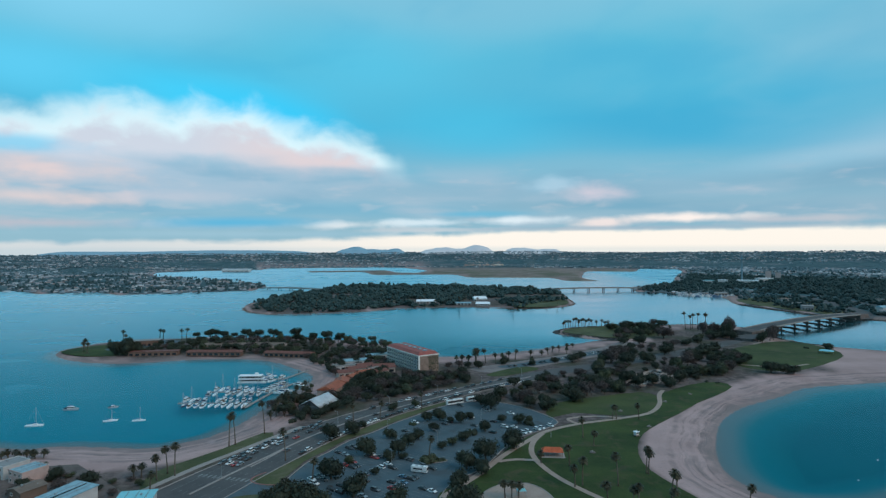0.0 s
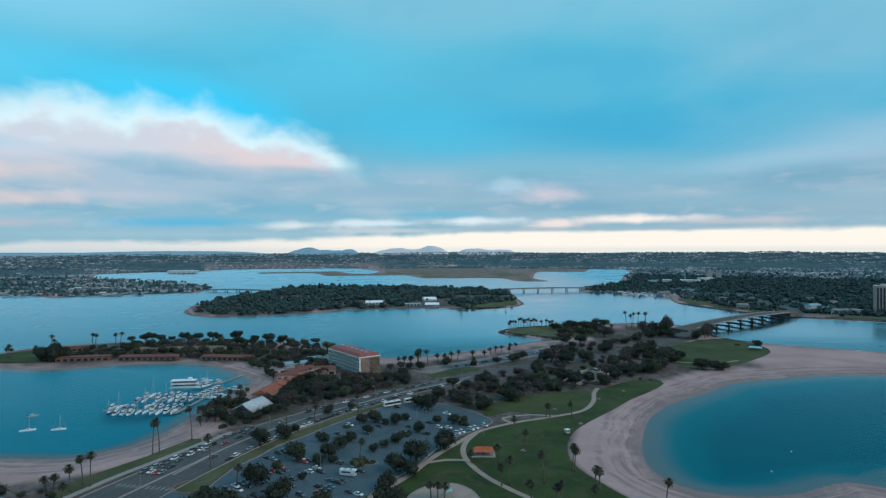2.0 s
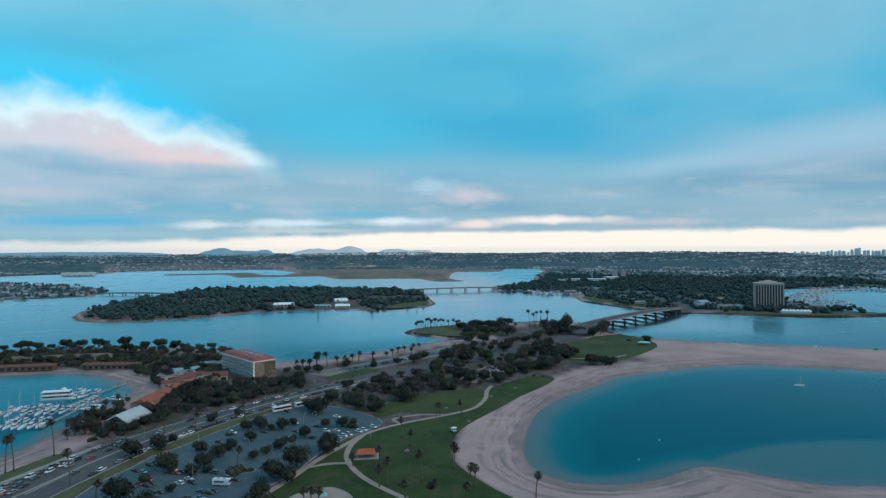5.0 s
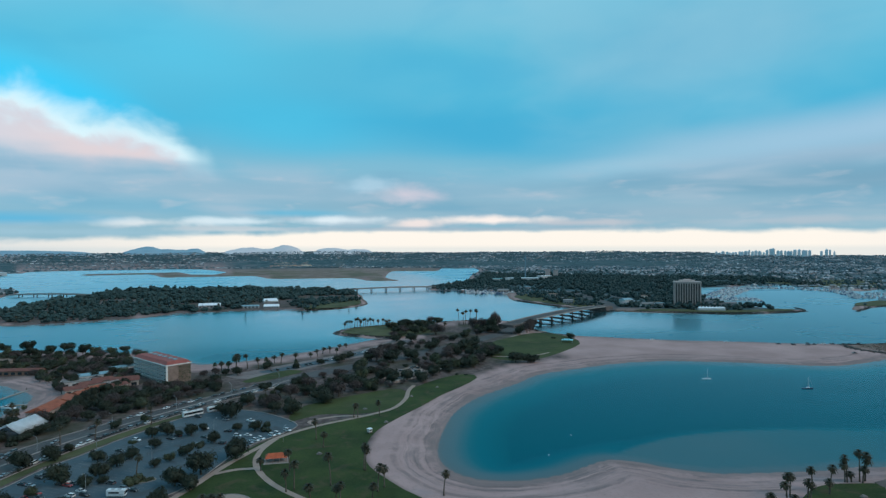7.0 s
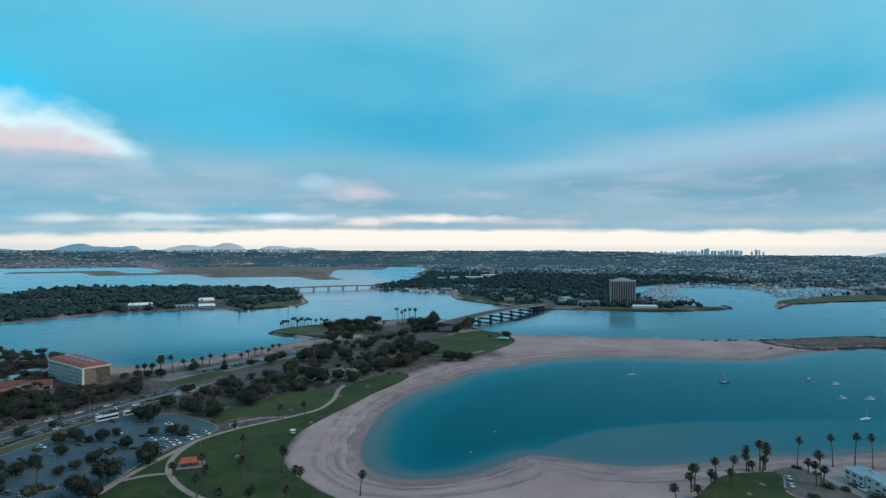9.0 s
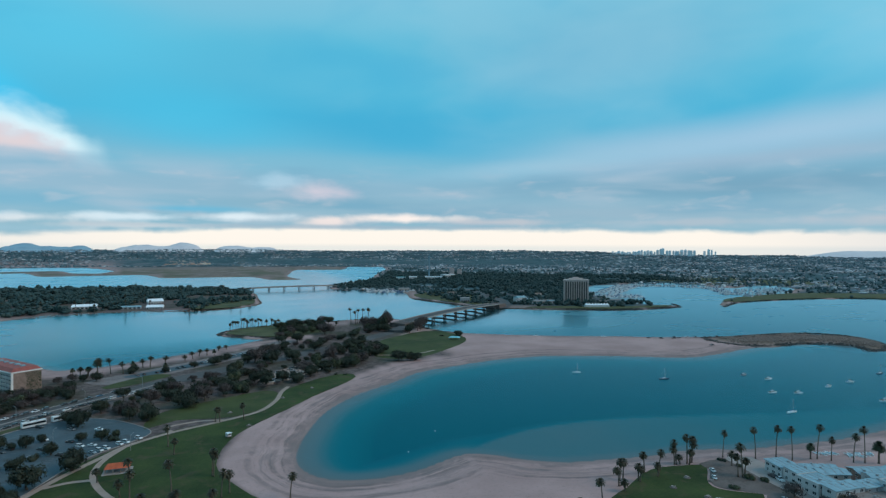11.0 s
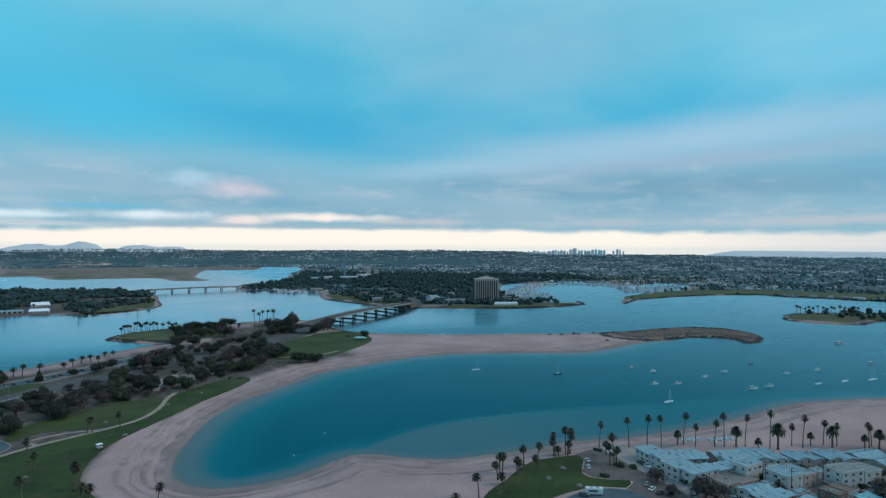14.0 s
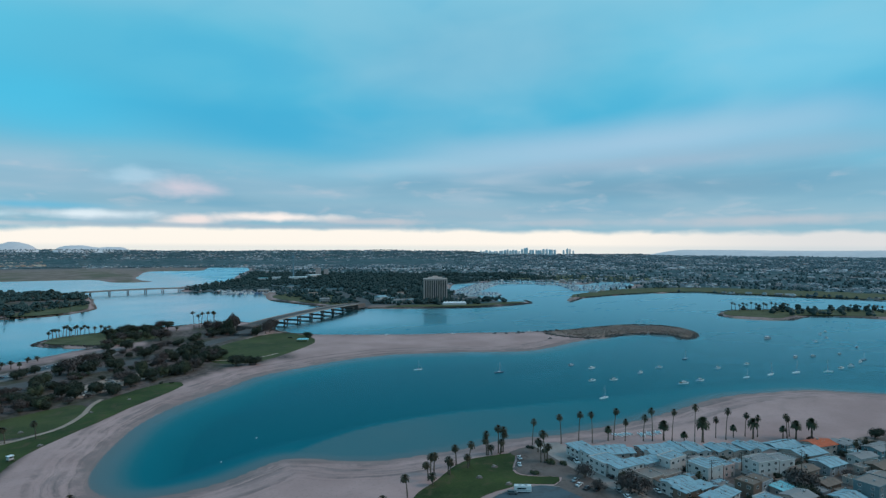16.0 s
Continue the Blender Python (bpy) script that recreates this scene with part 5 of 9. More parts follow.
def scatter(poly, gap, count, seed, keep=None):
    """Random spots in a polygon, no two nearer than gap."""
    g = random.Random(seed)
    xs, ys = [p[0] for p in poly], [p[1] for p in poly]
    out = []
    for _ in range(count * 30):
        p = (g.uniform(min(xs), max(xs)), g.uniform(min(ys), max(ys)))
        if any((p[0] - q[0]) ** 2 + (p[1] - q[1]) ** 2 < gap * gap for q in out):
            continue
        if inside(np.array([p]), poly)[0] and (keep is None or keep(p)):
            out.append(p)
            if len(out) >= count:
                break
    return out


WOODS = [
    # outline, gap, number, widths, label
    ([(-125, 398), (-108, 384), (-92, 378), (-78, 398), (-58, 418), (-30, 446), (-4, 472), (12, 486), (8, 512), (-12, 516), (-36, 506), (-60, 500), (-74, 470), (-82, 440), (-100, 432), (-118, 420)], 6.2, 74, (7.5, 11.5), "dense dark tree between road and resort"),
    ([(-352, 604), (-330, 612), (-322, 640), (-300, 668), (-285, 700), (-200, 702), (-120, 690), (-70, 660), (-58, 610), (-80, 575), (-120, 575), (-150, 610), (-220, 622), (-300, 618)], 9.5, 150, (7, 12), "dark tree on the resort point"),
    ([(36, 428), (60, 400), (70, 424), (96, 438), (128, 452), (152, 462), (140, 484), (160, 520), (150, 556), (110, 530), (84, 500), (58, 476), (34, 450)], 10.5, 36, (7, 13), "dark green park tree on dusty ground"),
    ([(152, 462), (176, 474), (206, 498), (232, 500), (258, 540), (262, 572), (236, 580), (210, 560), (180, 548), (165, 530), (196, 540), (206, 522), (186, 500)], 10.5, 22, (7, 13), "dark green park tree on dusty ground"),
    ([(168, 592), (226, 636), (290, 690), (330, 726), (352, 748), (330, 772), (296, 716), (262, 684), (214, 660), (182, 640), (160, 612)], 9.0, 34, (7, 13), "tall dark tree near the bridge road"),
    ([(196, 700), (216, 720), (252, 738), (276, 776), (268, 812), (226, 806), (204, 792), (216, 760), (192, 726)], 9.5, 26, (9, 15), "dark spreading tree on the headland"),
    ([(-112, 512), (-104, 474), (-97, 500), (-100, 548), (-112, 578), (-134, 590), (-150, 600), (-140, 570), (-122, 545)], 7.0, 16, (6, 9), "leafy tree behind the resort beach"),
    ([(-70, 525), (-56, 545), (-72, 580), (-95, 585), (-98, 560), (-84, 545)], 7.5, 14, (6, 10), "leafy tree between resort buildings"),
    ([(66, 424), (100, 436), (150, 462), (190, 500), (240, 520), (256, 570), (210, 590), (150, 560), (100, 530), (60, 480), (44, 450)], 5.0, 46, (3.5, 6.5), "small scrubby park tree on dusty ground"),
    ([(-124, 556), (-150, 594), (-185, 606), (-225, 613), (-225, 624), (-150, 612), (-118, 580)], 6.0, 18, (5, 8), "leafy tree behind the resort beach"),
    ([(268, 560), (284, 600), (274, 612), (254, 586), (240, 566)], 8.0, 9, (9, 13), "dark tree beside the lawn"),
]
def joined_wood(name, plants, label):
    """Whole trees of the patterns joined into one mesh, for a wood too dense to count."""
    groups = {}
    for pat, m in plants:
        for child in pat.children:
            groups.setdefault(child.data.materials[0].name, []).append((child.data, m))
    verts, faces, index, base_i = [], [], [], 0
    mats = sorted(groups)
    cache = {}
    for i, key in enumerate(mats):
        for data, m in groups[key]:
            if data.name not in cache:
                co = np.empty(len(data.vertices) * 3, np.float32)
                data.vertices.foreach_get("co", co)
                cache[data.name] = (co.reshape(-1, 3), [tuple(p.vertices) for p in data.polygons])
            co, polys = cache[data.name]
            mm = np.array(m)
            verts.append(co @ mm[:3, :3].T + mm[:3, 3])
            faces += [tuple(base_i + q for q in f) for f in polys]
            index += [i] * len(polys)
            base_i += len(co)
    me = bpy.data.meshes.new(name)
    me.from_pydata(np.concatenate(verts).tolist(), [], faces)
    for key in mats:
        me.materials.append(bpy.data.materials[key])
    me.polygons.foreach_set("material_index", index)
    return tagged(new(name, me), label, "wood", kind="stuff")


for n_wood, (poly, gap, count, widths, label) in enumerate(WOODS):
    joined = []
    for x, y in scatter(poly, gap, count, 60 + n_wood, off_road):
        pat = rnd.choices(OAKS + OLIVES + RUSTS + PINES, [4] * 4 + [3] * 2 + [5.0] * 2 + ([2.5] * 2 if n_wood == 1 else [0.7] * 2))[0]
        if n_wood in (0, 1, 4, 8, 9):
            s = rnd.uniform(*widths) / 9
            joined.append((pat, Matrix.LocRotScale((x, y, 2.0), Euler((0, 0, rnd.uniform(0, 6.28))), (s, s, s * rnd.uniform(0.85, 1.2)))))
        else:
            plant(pat, x, y, rnd.uniform(*widths), label, "woods", tall=rnd.uniform(0.8, 1.45))
    if joined:
        joined_wood("scrub_wood" if n_wood == 8 else "dense_wood", joined, "scattered small scrubby trees on dusty park ground" if n_wood == 8 else "dense mixed dark trees growing together")


# ---- palms ----
def fan_frond(bm, base, a, droop, length, width):
    """A bent fan leaf with a split tip, five faces."""
    d = Vector((math.cos(a), math.sin(a), 0))
    side = Vector((-d.y, d.x, 0))
    pts = []
    for t in (0.0, 0.45, 0.8, 1.0):
        p = base + d * length * math.sin(min(1.0, t) * 1.2) / 0.93 * math.cos(droop) + Vector((0, 0, length * (math.sin(droop) * t - 0.42 * t * t)))
        pts.append(p)
    w = (0.04, width * 0.55, width, width * 0.25)
    rows = [[bm.verts.new(p + side * k2 + Vector((0, 0, -0.12 * k2))) for k2 in (-ww, 0.0, ww)] for p, ww in zip(pts, w)]
    for r0, r1 in zip(rows, rows[1:]):
        bm.faces.new((r0[0], r0[1], r1[1], r1[0]))
        bm.faces.new((r0[1], r0[2], r1[2], r1[1]))


def make_palm(height, seed, reach=2.1, count=46, girth=0.26, lean=0.0, skirt=True):
    rnd = random.Random(seed)
    root = empty("palm_tree", "", "palm")
    bend = Vector((lean, 0.3 * lean, 0))
    top = Vector((bend.x * 1.0, bend.y * 1.0, height - reach * 0.8))
    bm = bmesh.new()
    path = [Vector((bend.x * t * t, bend.y * t * t, -0.2 + (top.z + 0.2) * t)) for t in (0, 0.12, 0.35, 0.6, 0.85, 1.0)]
    tube(bm, path, [girth * 1.5, girth * 1.1, girth, girth * 0.85, girth * 0.8, girth * 0.9], 7)
    part("trunk", bm, PALM_BARK, root, smooth=True)
    bm = bmesh.new()
    for i in range(count):
        u = (i + rnd.random()) / count
        fan_frond(bm, top + Vector((0, 0, 0.1)), i * 2.39996 + rnd.uniform(-0.2, 0.2), (1.35 - 2.15 * u) if skirt else (1.5 - 2.1 * u), reach * rnd.uniform(0.85, 1.15), reach * (0.19 if skirt else 0.15))
    part("crown", bm, LEAF["palm" if skirt else "olive"], root)
    if skirt:
        bm = bmesh.new()
        for i in range(26):
            a = i * 2.39996
            d = Vector((math.cos(a), math.sin(a), 0))
            s = Vector((-d.y, d.x, 0)) * 0.4
            p = top - Vector((0, 0, rnd.uniform(0, 0.5)))
            q = p + d * rnd.uniform(0.5, 0.9) - Vector((0, 0, 0.6))
            r = p + d * rnd.uniform(0.35, 0.6) - Vector((0, 0, rnd.uniform(1.5, 2.9)))
            v = [bm.verts.new(c) for c in (p - s * 0.3, p + s * 0.3, q + s, q - s, r)]
            bm.faces.new((v[0], v[1], v[2], v[3]))
            bm.faces.new((v[3], v[2], v[4]))
        part("skirt", bm, DEAD_FROND, root, "shaggy brown skirt of dead fronds")
    return root


TALL = {h: [make_palm(h, h * 3 + j, 2.0 + 0.2 * (h > 12), lean=(0.3 + 0.05 * h) * (1 if j else -0.6)) for j in range(2)] for h in (6, 8, 10, 12, 15, 18, 22)}
DATE = [make_palm(10, 90 + j, 3.2, 130, 0.5, 0.1, False) for j in range(2)]


def set_palm(x, y, h, label, group, z=2.0):
    key = min(TALL, key=lambda c: abs(c - h))
    s = h / key
    wide = 1.5 if y > 550 or x > 900 else 1.2 if x < 335 else 0.95
    ob = copy_thing(rnd.choice(TALL[key]), Matrix.LocRotScale((x, y, z), Euler((0, 0, rnd.uniform(0, 6.28))), (wide + 0.12 * rnd.uniform(-1, 1), wide, s)))
    tagged(ob, label, "palm", group)


def ground_height(x, y):
    return float(ground_fields(np.array([[x, y]], float))[0][0])


for x, y, h in TALL_PALMS:
    set_palm(x, y, h, "tall slender fan palm with a small shaggy crown", "fan palms", min(2.0, ground_height(x, y)))
for x, y in scatter(ISLE, 26, 30, 93, lambda p: p[1] < 1300 or p[0] > 100):
    set_palm(x, y, 13 + rnd.uniform(-3, 6), "tall palm standing above the island trees", "island palms", min(2.0, ground_height(x, y)) - 0.05)
for i, (x, y) in enumerate([(-116, 379), (-115, 387), (-116, 394), (-115, 403), (-114, 409), (-115, 418), (-113, 424), (-114, 432), (-112, 440), (-112, 450), (-111, 390), (-110, 398), (-108, 406), (-107, 418), (-105, 428), (-106, 440), (-118, 412), (-117, 398), (-119, 426)]):
    set_palm(x, y, 6.5 + (i * 7 % 5), "fan palm in the dense planting above the marina", "fan palms")
for i, x in enumerate((-236, -233, -229, -226, -223, -221, -218, -214)):
    set_palm(x, 308 + (i % 3), 4.2 + (i * 5 % 3) * 0.5, "small young palm at the back of the beach", "fan palms", 1.6)
for x, y, h in [(329.2, 141.8, 8), (358.2, 121.7, 8), (426.6, 103.6, 7), (458.3, 91.7, 11), (473.7, 92.9, 9), (355.8, 126.7, 5)]:
    set_palm(x, y, h, "fan palm squeezed between the beach houses", "fan palms")
for x, y, h in HEAD_PALMS:
    set_palm(x, y, h, "tall fan palm on the grassy headland", "fan palms")
for x, y, h in POINT_PALMS:
    set_palm(x, y, h, "tall fan palm on the resort point", "fan palms")
for x, y, h in ISLET_PALMS:
    set_palm(x, y, h, "fan palm on the small grassy islet", "islet palms", min(2.0, ground_height(x, y)) - 0.05)
for x, y, h in DATE_PALMS + [(21, 564, 15), (8, 567, 8), (14, 563, 8.5), (47, 572, 9), (73, 553, 9), (3, 564, 7), (116, 612, 8)]:
    s = max(h, 8) / 10
    ob = copy_thing(rnd.choice(DATE), Matrix.LocRotScale((x, y, 1.95), Euler((0, 0, rnd.uniform(0, 6.28))), (s * 0.78, s * 0.78, s)))
    tagged(ob, "stout date palm with a full round crown", "palm", "date palms")
for ob in [o for row in TALL.values() for o in row] + DATE:
    park(ob)


# ---- shrubs ----
def make_shrub(seed, leaf):
    g = random.Random(seed)
    root = empty("shrub", "", "shrub")
    bm = bmesh.new()
    for c, r in [(Vector((g.uniform(-1.6, 1.6), g.uniform(-1.2, 1.2), 0.5)), g.uniform(0.7, 1.2)) for _ in range(6)]:
        core = bmesh.ops.create_icosphere(bm, subdivisions=2, radius=1.0)["verts"]
        for v in core:
            v.co = c + v.co * r * 0.8 * (1 + 0.3 * noise.noise(v.co * 2 + c))
        for j in range(40):
            d = Vector((g.gauss(0, 1), g.gauss(0, 1), abs(g.gauss(0, 1)))).normalized()
            leaf_quad(bm, c + d * r * g.uniform(0.8, 1.1), d, g.uniform(0.15, 0.35), g)
    part("foliage", bm, LEAF[leaf], root)
    bm = bmesh.new()
    for i in range(4):
        a = i * 1.6
        tube(bm, [(0, 0, -0.1), (0.5 * math.cos(a), 0.5 * math.sin(a), 0.6)], [0.08, 0.04], 5)
    part("stems", bm, BARK, root)
    return root


SHRUBS = [make_shrub(5, "oak"), make_shrub(6, "olive")]
for x, y, w in LAWN_SHRUBS + [(398, 640, 9.0), (378, 646, 5.0), (-60, 356, 6.0), (-70, 338, 4.0), (205, 486, 4.0), (212, 482, 3.0), (326, 183, 6.0), (330, 178, 5.0), (334, 205, 4.0), (310, 178, 5.0), (336, 196, 4.0)]:
    ob = copy_thing(rnd.choice(SHRUBS), Matrix.LocRotScale((x, y, 2.1), Euler((0, 0, rnd.uniform(0, 6))), (w / 4, w / 5, w / 5)))
    tagged(ob, "low rounded dark green shrub", "shrub", "shrubs")
for x, y in scatter([(-155, 325), (-118, 372), (-105, 385), (-122, 420), (-116, 470), (-104, 470), (-96, 430), (-84, 372), (-108, 346), (-146, 312)], 4.0, 30, 77, off_road):
    if y > 372:
        ob = copy_thing(rnd.choice(SHRUBS), Matrix.LocRotScale((x, y, 1.9), Euler((0, 0, rnd.uniform(0, 6))), (1.2, 1.0, 1.5)))
        tagged(ob, "dense shrub on the bank above the marina", "shrub", "shrubs")
for ob in SHRUBS + PATTERNS:
    park(ob)


# ---- far woods and towns, uncountable ----
def clump_mesh(name, spots, mt, label, category, seed, squash=0.8):
    """Many small uneven tree heads in one mesh: each a rough low dome."""
    g = np.random.default_rng(seed)
    n = len(spots)
    s = np.array(spots)
    rings, sides = 3, 6
    ang = np.linspace(0, math.tau, sides, endpoint=False)
    prof = [(0.55, 0.05), (1.0, 0.45), (0.7, 0.85)]
    V = []
    for r, h in prof:
        a = ang[None, :] + g.uniform(0, 6, (n, 1))
        k2 = g.uniform(0.7, 1.3, (n, sides))
        V.append(np.stack([s[:, 0:1] + np.cos(a) * r * k2 * s[:, 3:4] / 2, s[:, 1:2] + np.sin(a) * r * k2 * s[:, 3:4] / 2,
                           s[:, 2:3] + (h * g.uniform(0.85, 1.2, (n, sides))) * s[:, 3:4] * squash * s[:, 4:5]], -1))
    topv = np.stack([s[:, 0], s[:, 1], s[:, 2] + s[:, 3] * squash * s[:, 4] * g.uniform(0.95, 1.2, n)], -1)[:, None]
    verts = np.concatenate(V + [topv], 1)
    per = rings * sides + 1
    faces = []
    for r in range(rings - 1):
        for j in range(sides):
            faces.append((r * sides + j, r * sides + (j + 1) % sides, (r + 1) * sides + (j + 1) % sides, (r + 1) * sides + j))
    caps = [((rings - 1) * sides + j, (rings - 1) * sides + (j + 1) % sides, rings * sides) for j in range(sides)]
    allf = []
    for i in range(n):
        b = i * per
        allf += [tuple(b + q for q in f) for f in faces] + [tuple(b + q for q in f) for f in caps]
    me = bpy.data.meshes.new(name)
    me.from_pydata(verts.reshape(-1, 3).tolist(), [], allf)
    me.materials.append(mt)
    return tagged(new(name, me), label, category, kind="stuff")


def spots_in(poly, count, sizes, seed, edge=6.0, tall=(0.8, 1.3)):
    g = np.random.default_rng(seed)
    q = np.array(poly)
    lo, hi = q.min(0), q.max(0)
    p = g.uniform(lo, hi, (count * 4, 2))
    p = p[signed(p, poly) > edge][:count]
    z = ground_fields(p)[0]
    return np.column_stack([p, z - 0.3, g.uniform(*sizes, len(p)), g.uniform(*tall, len(p))])


def lobed(s, seed, n=3):
    """Break each tree spot into a few uneven heads."""
    g = np.random.default_rng(seed)
    r = np.repeat(s, n, 0)
    w = r[:, 3].copy()
    r[:, 3] = w * g.uniform(0.42, 0.75, len(r))
    r[:, :2] += g.normal(0, 0.27, (len(r), 2)) * w[:, None]
    r[:, 2] += w * g.uniform(0.0, 0.38, len(r)) * r[:, 4]
    return np.concatenate([np.column_stack([s[:, :3], s[:, 3:4] * 0.75, s[:, 4:5]]), r])


isle_spots = spots_in(ISLE, 2700, (6, 13), 21, 12, (0.45, 1.2))
isle_spots = isle_spots[cheap_noise(isle_spots[:, 0], isle_spots[:, 1], 0.02, 77) > -0.65]
isle_spots[:, 3] *= 1 + 0.22 * cheap_noise(isle_spots[:, 0], isle_spots[:, 1], 0.03, 78)
# clearings: the lawn at the tip, the pavilions, the road behind the tip
clear = np.ones(len(isle_spots), bool)
for hole in ([(130, 1090), (205, 1100), (240, 1170), (238, 1235), (186, 1190), (140, 1140)], [(4, 1100), (96, 1090), (84, 1250), (40, 1262), (10, 1180)], [(-84, 1120), (-28, 1128), (-30, 1192), (-82, 1190)], [(104, 1290), (260, 1280), (262, 1362), (120, 1372)]):
    clear &= ~inside(isle_spots[:, :2], hole)
clear &= (isle_spots[:, 0] < 90) | (isle_spots[:, 1] > 1360) | (np.random.default_rng(8).random(len(isle_spots)) < 0.8)
clear &= (isle_spots[:, 0] > -90) | (signed(isle_spots[:, :2], ISLE) > 20) | (isle_spots[:, 1] > 1150)
isle_spots[:, 3] *= np.where(isle_spots[:, 1] > 1250, 1.15, 1.0)
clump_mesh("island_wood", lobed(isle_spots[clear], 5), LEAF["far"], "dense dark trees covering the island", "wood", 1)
islet_spots = spots_in(ISLET, 110, (6, 13), 22, 14)
clump_mesh("islet_shrubs", islet_spots[islet_spots[:, 0] > 1110], LEAF["far"], "dark shrubs and low trees on the islet", "shrubs", 2)
QUAY_WOOD = [(470, 1540), (500, 1430), (640, 1400), (720, 1300), (600, 1230), (575, 1090), (600, 985), (680, 930), (740, 880), (830, 830), (925, 815), (940, 850), (900, 900), (915, 1000), (985, 1160), (1120, 1330), (1320, 1370), (1600, 1300), (1700, 1700), (900, 2300), (700, 1850)]
qs = spots_in(QUAY_WOOD, 5200, (6, 14), 23, 5, (0.45, 1.2))
qs = qs[cheap_noise(qs[:, 0], qs[:, 1], 0.015, 79) > -0.8]
clear = ~(inside(qs[:, :2], [(624, 910), (672, 1010), (742, 1335), (768, 1335), (690, 1000), (646, 902)]) | (np.hypot(qs[:, 0] - 798, qs[:, 1] - 926) < 24) | inside(qs[:, :2], [(735, 1000), (795, 1330), (820, 1330), (768, 1000)]))
COTTAGES = [(873, 1787, 60), (809, 1806, 34), (758, 1787, 34), (706, 930, 18), (722, 946, 22), (742, 934, 16), (752, 962, 24), (846, 905, 18), (868, 900, 22), (884, 918, 16), (900, 890, 18), (862, 940, 26), (700, 978, 20), (730, 992, 18), (648, 1180, 24), (640, 1120, 20), (600, 1350, 26), (690, 1420, 30), (820, 1100, 26), (840, 1180, 30), (610, 1040, 18)]
for cx, cy, cw in COTTAGES:
    clear &= np.hypot(qs[:, 0] - cx, qs[:, 1] - cy + 6) > cw * 0.62
clear &= np.random.default_rng(3).random(len(qs)) < np.where((qs[:, 0] > 840) & (qs[:, 1] < 960), 0.45, 0.9)
g = np.random.default_rng(9)
front = np.array([(694, 903), (716, 912), (737, 910), (754, 903), (766, 900), (778, 896), (790, 892), (803, 889), (816, 888), (830, 890), (848, 885), (864, 882), (880, 880), (892, 872), (905, 868), (917, 862), (858, 892), (842, 880), (872, 870)], float)
front = np.column_stack([front, np.full(len(front), 1.7), g.uniform(9, 14, len(front)), g.uniform(0.7, 1.1, len(front))])
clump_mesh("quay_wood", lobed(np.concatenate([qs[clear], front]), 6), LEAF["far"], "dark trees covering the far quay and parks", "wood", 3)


def belt(a0, a1, r0, r1, count, sizes, seed, tall=(0.8, 1.3), patchy=0.0):
    """Spots in a sector of the far land, thinned in patches."""
    g = np.random.default_rng(seed)
    a = np.radians(g.uniform(a0, a1, count))
    r = 1 / g.uniform(1 / r1, 1 / r0, count)
    p = np.column_stack([CX + r * np.sin(a), CY + r * np.cos(a)])
    keep = (signed(p, FAR) > 8) & ~inside(p, QUAY_WOOD) & ~inside(p, [(1110, 826), (1257, 832), (1440, 795), (1500, 700), (1640, 340), (1820, 340), (1640, 830), (1400, 930), (1150, 880)])
    if patchy:
        keep &= np.sign(patchy) * cheap_noise(p[:, 0], p[:, 1], 0.016, 91) > g.normal(-0.25, 0.45, count) * (1 - abs(patchy))
    p = p[keep]
    return np.column_stack([p, ground_fields(p)[0] - 0.3, g.uniform(*sizes, len(p)), g.uniform(*tall, len(p))])


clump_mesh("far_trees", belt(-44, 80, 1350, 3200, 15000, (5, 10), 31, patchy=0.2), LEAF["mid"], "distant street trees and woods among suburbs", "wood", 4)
clump_mesh("hill_trees", belt(-44, 80, 2900, 4850, 30000, (6, 13), 32, (0.5, 0.9), 0.3), LEAF["hill"], "distant hillside trees with haze put into the leaf colour", "wood", 5)


def town_mesh(name, spots, mt, label, seed):
    """Many small gabled and flat houses in one mesh."""
    g = np.random.default_rng(seed)
    verts, faces = [], []
    for x, y, z, w, t in spots:
        a = g.choice([0.3, 0.3 + math.pi / 2]) + g.normal(0, 0.08)
        c, s = math.cos(a), math.sin(a)
        hw, hd, h = w * g.uniform(0.4, 0.6), w * g.uniform(0.3, 0.42), w * 0.32 * t
        ridge = h + (w * 0.14 if g.random() < 0.6 else 0.0)
        b = len(verts)
        for px, py, pz in ((-hw, -hd, 0), (hw, -hd, 0), (hw, hd, 0), (-hw, hd, 0), (-hw, -hd, h), (hw, -hd, h), (hw, hd, h), (-hw, hd, h), (-hw, 0, ridge), (hw, 0, ridge)):
            verts.append((x + px * c - py * s, y + px * s + py * c, z + pz))
        faces += [tuple(b + i for i in f) for f in ((0, 1, 5, 4), (2, 3, 7, 6), (1, 2, 6, 9, 5), (3, 0, 4, 8, 7))]
        # roofs are pieces of their own, so that they take their own colour
        b2 = len(verts)
        for i in (4, 5, 6, 7, 8, 9):
            vx, vy, vz = verts[b + i]
            verts.append((vx + (vx - x) * 0.06, vy + (vy - y) * 0.06, vz + 0.05))
        faces += [tuple(b2 + i for i in f) for f in ((0, 1, 5, 4), (2, 3, 4, 5))]
    me = bpy.data.meshes.new(name)
    me.from_pydata(verts, [], faces)
    me.materials.append(mt)
    return tagged(new(name, me), label, "houses", kind="stuff")


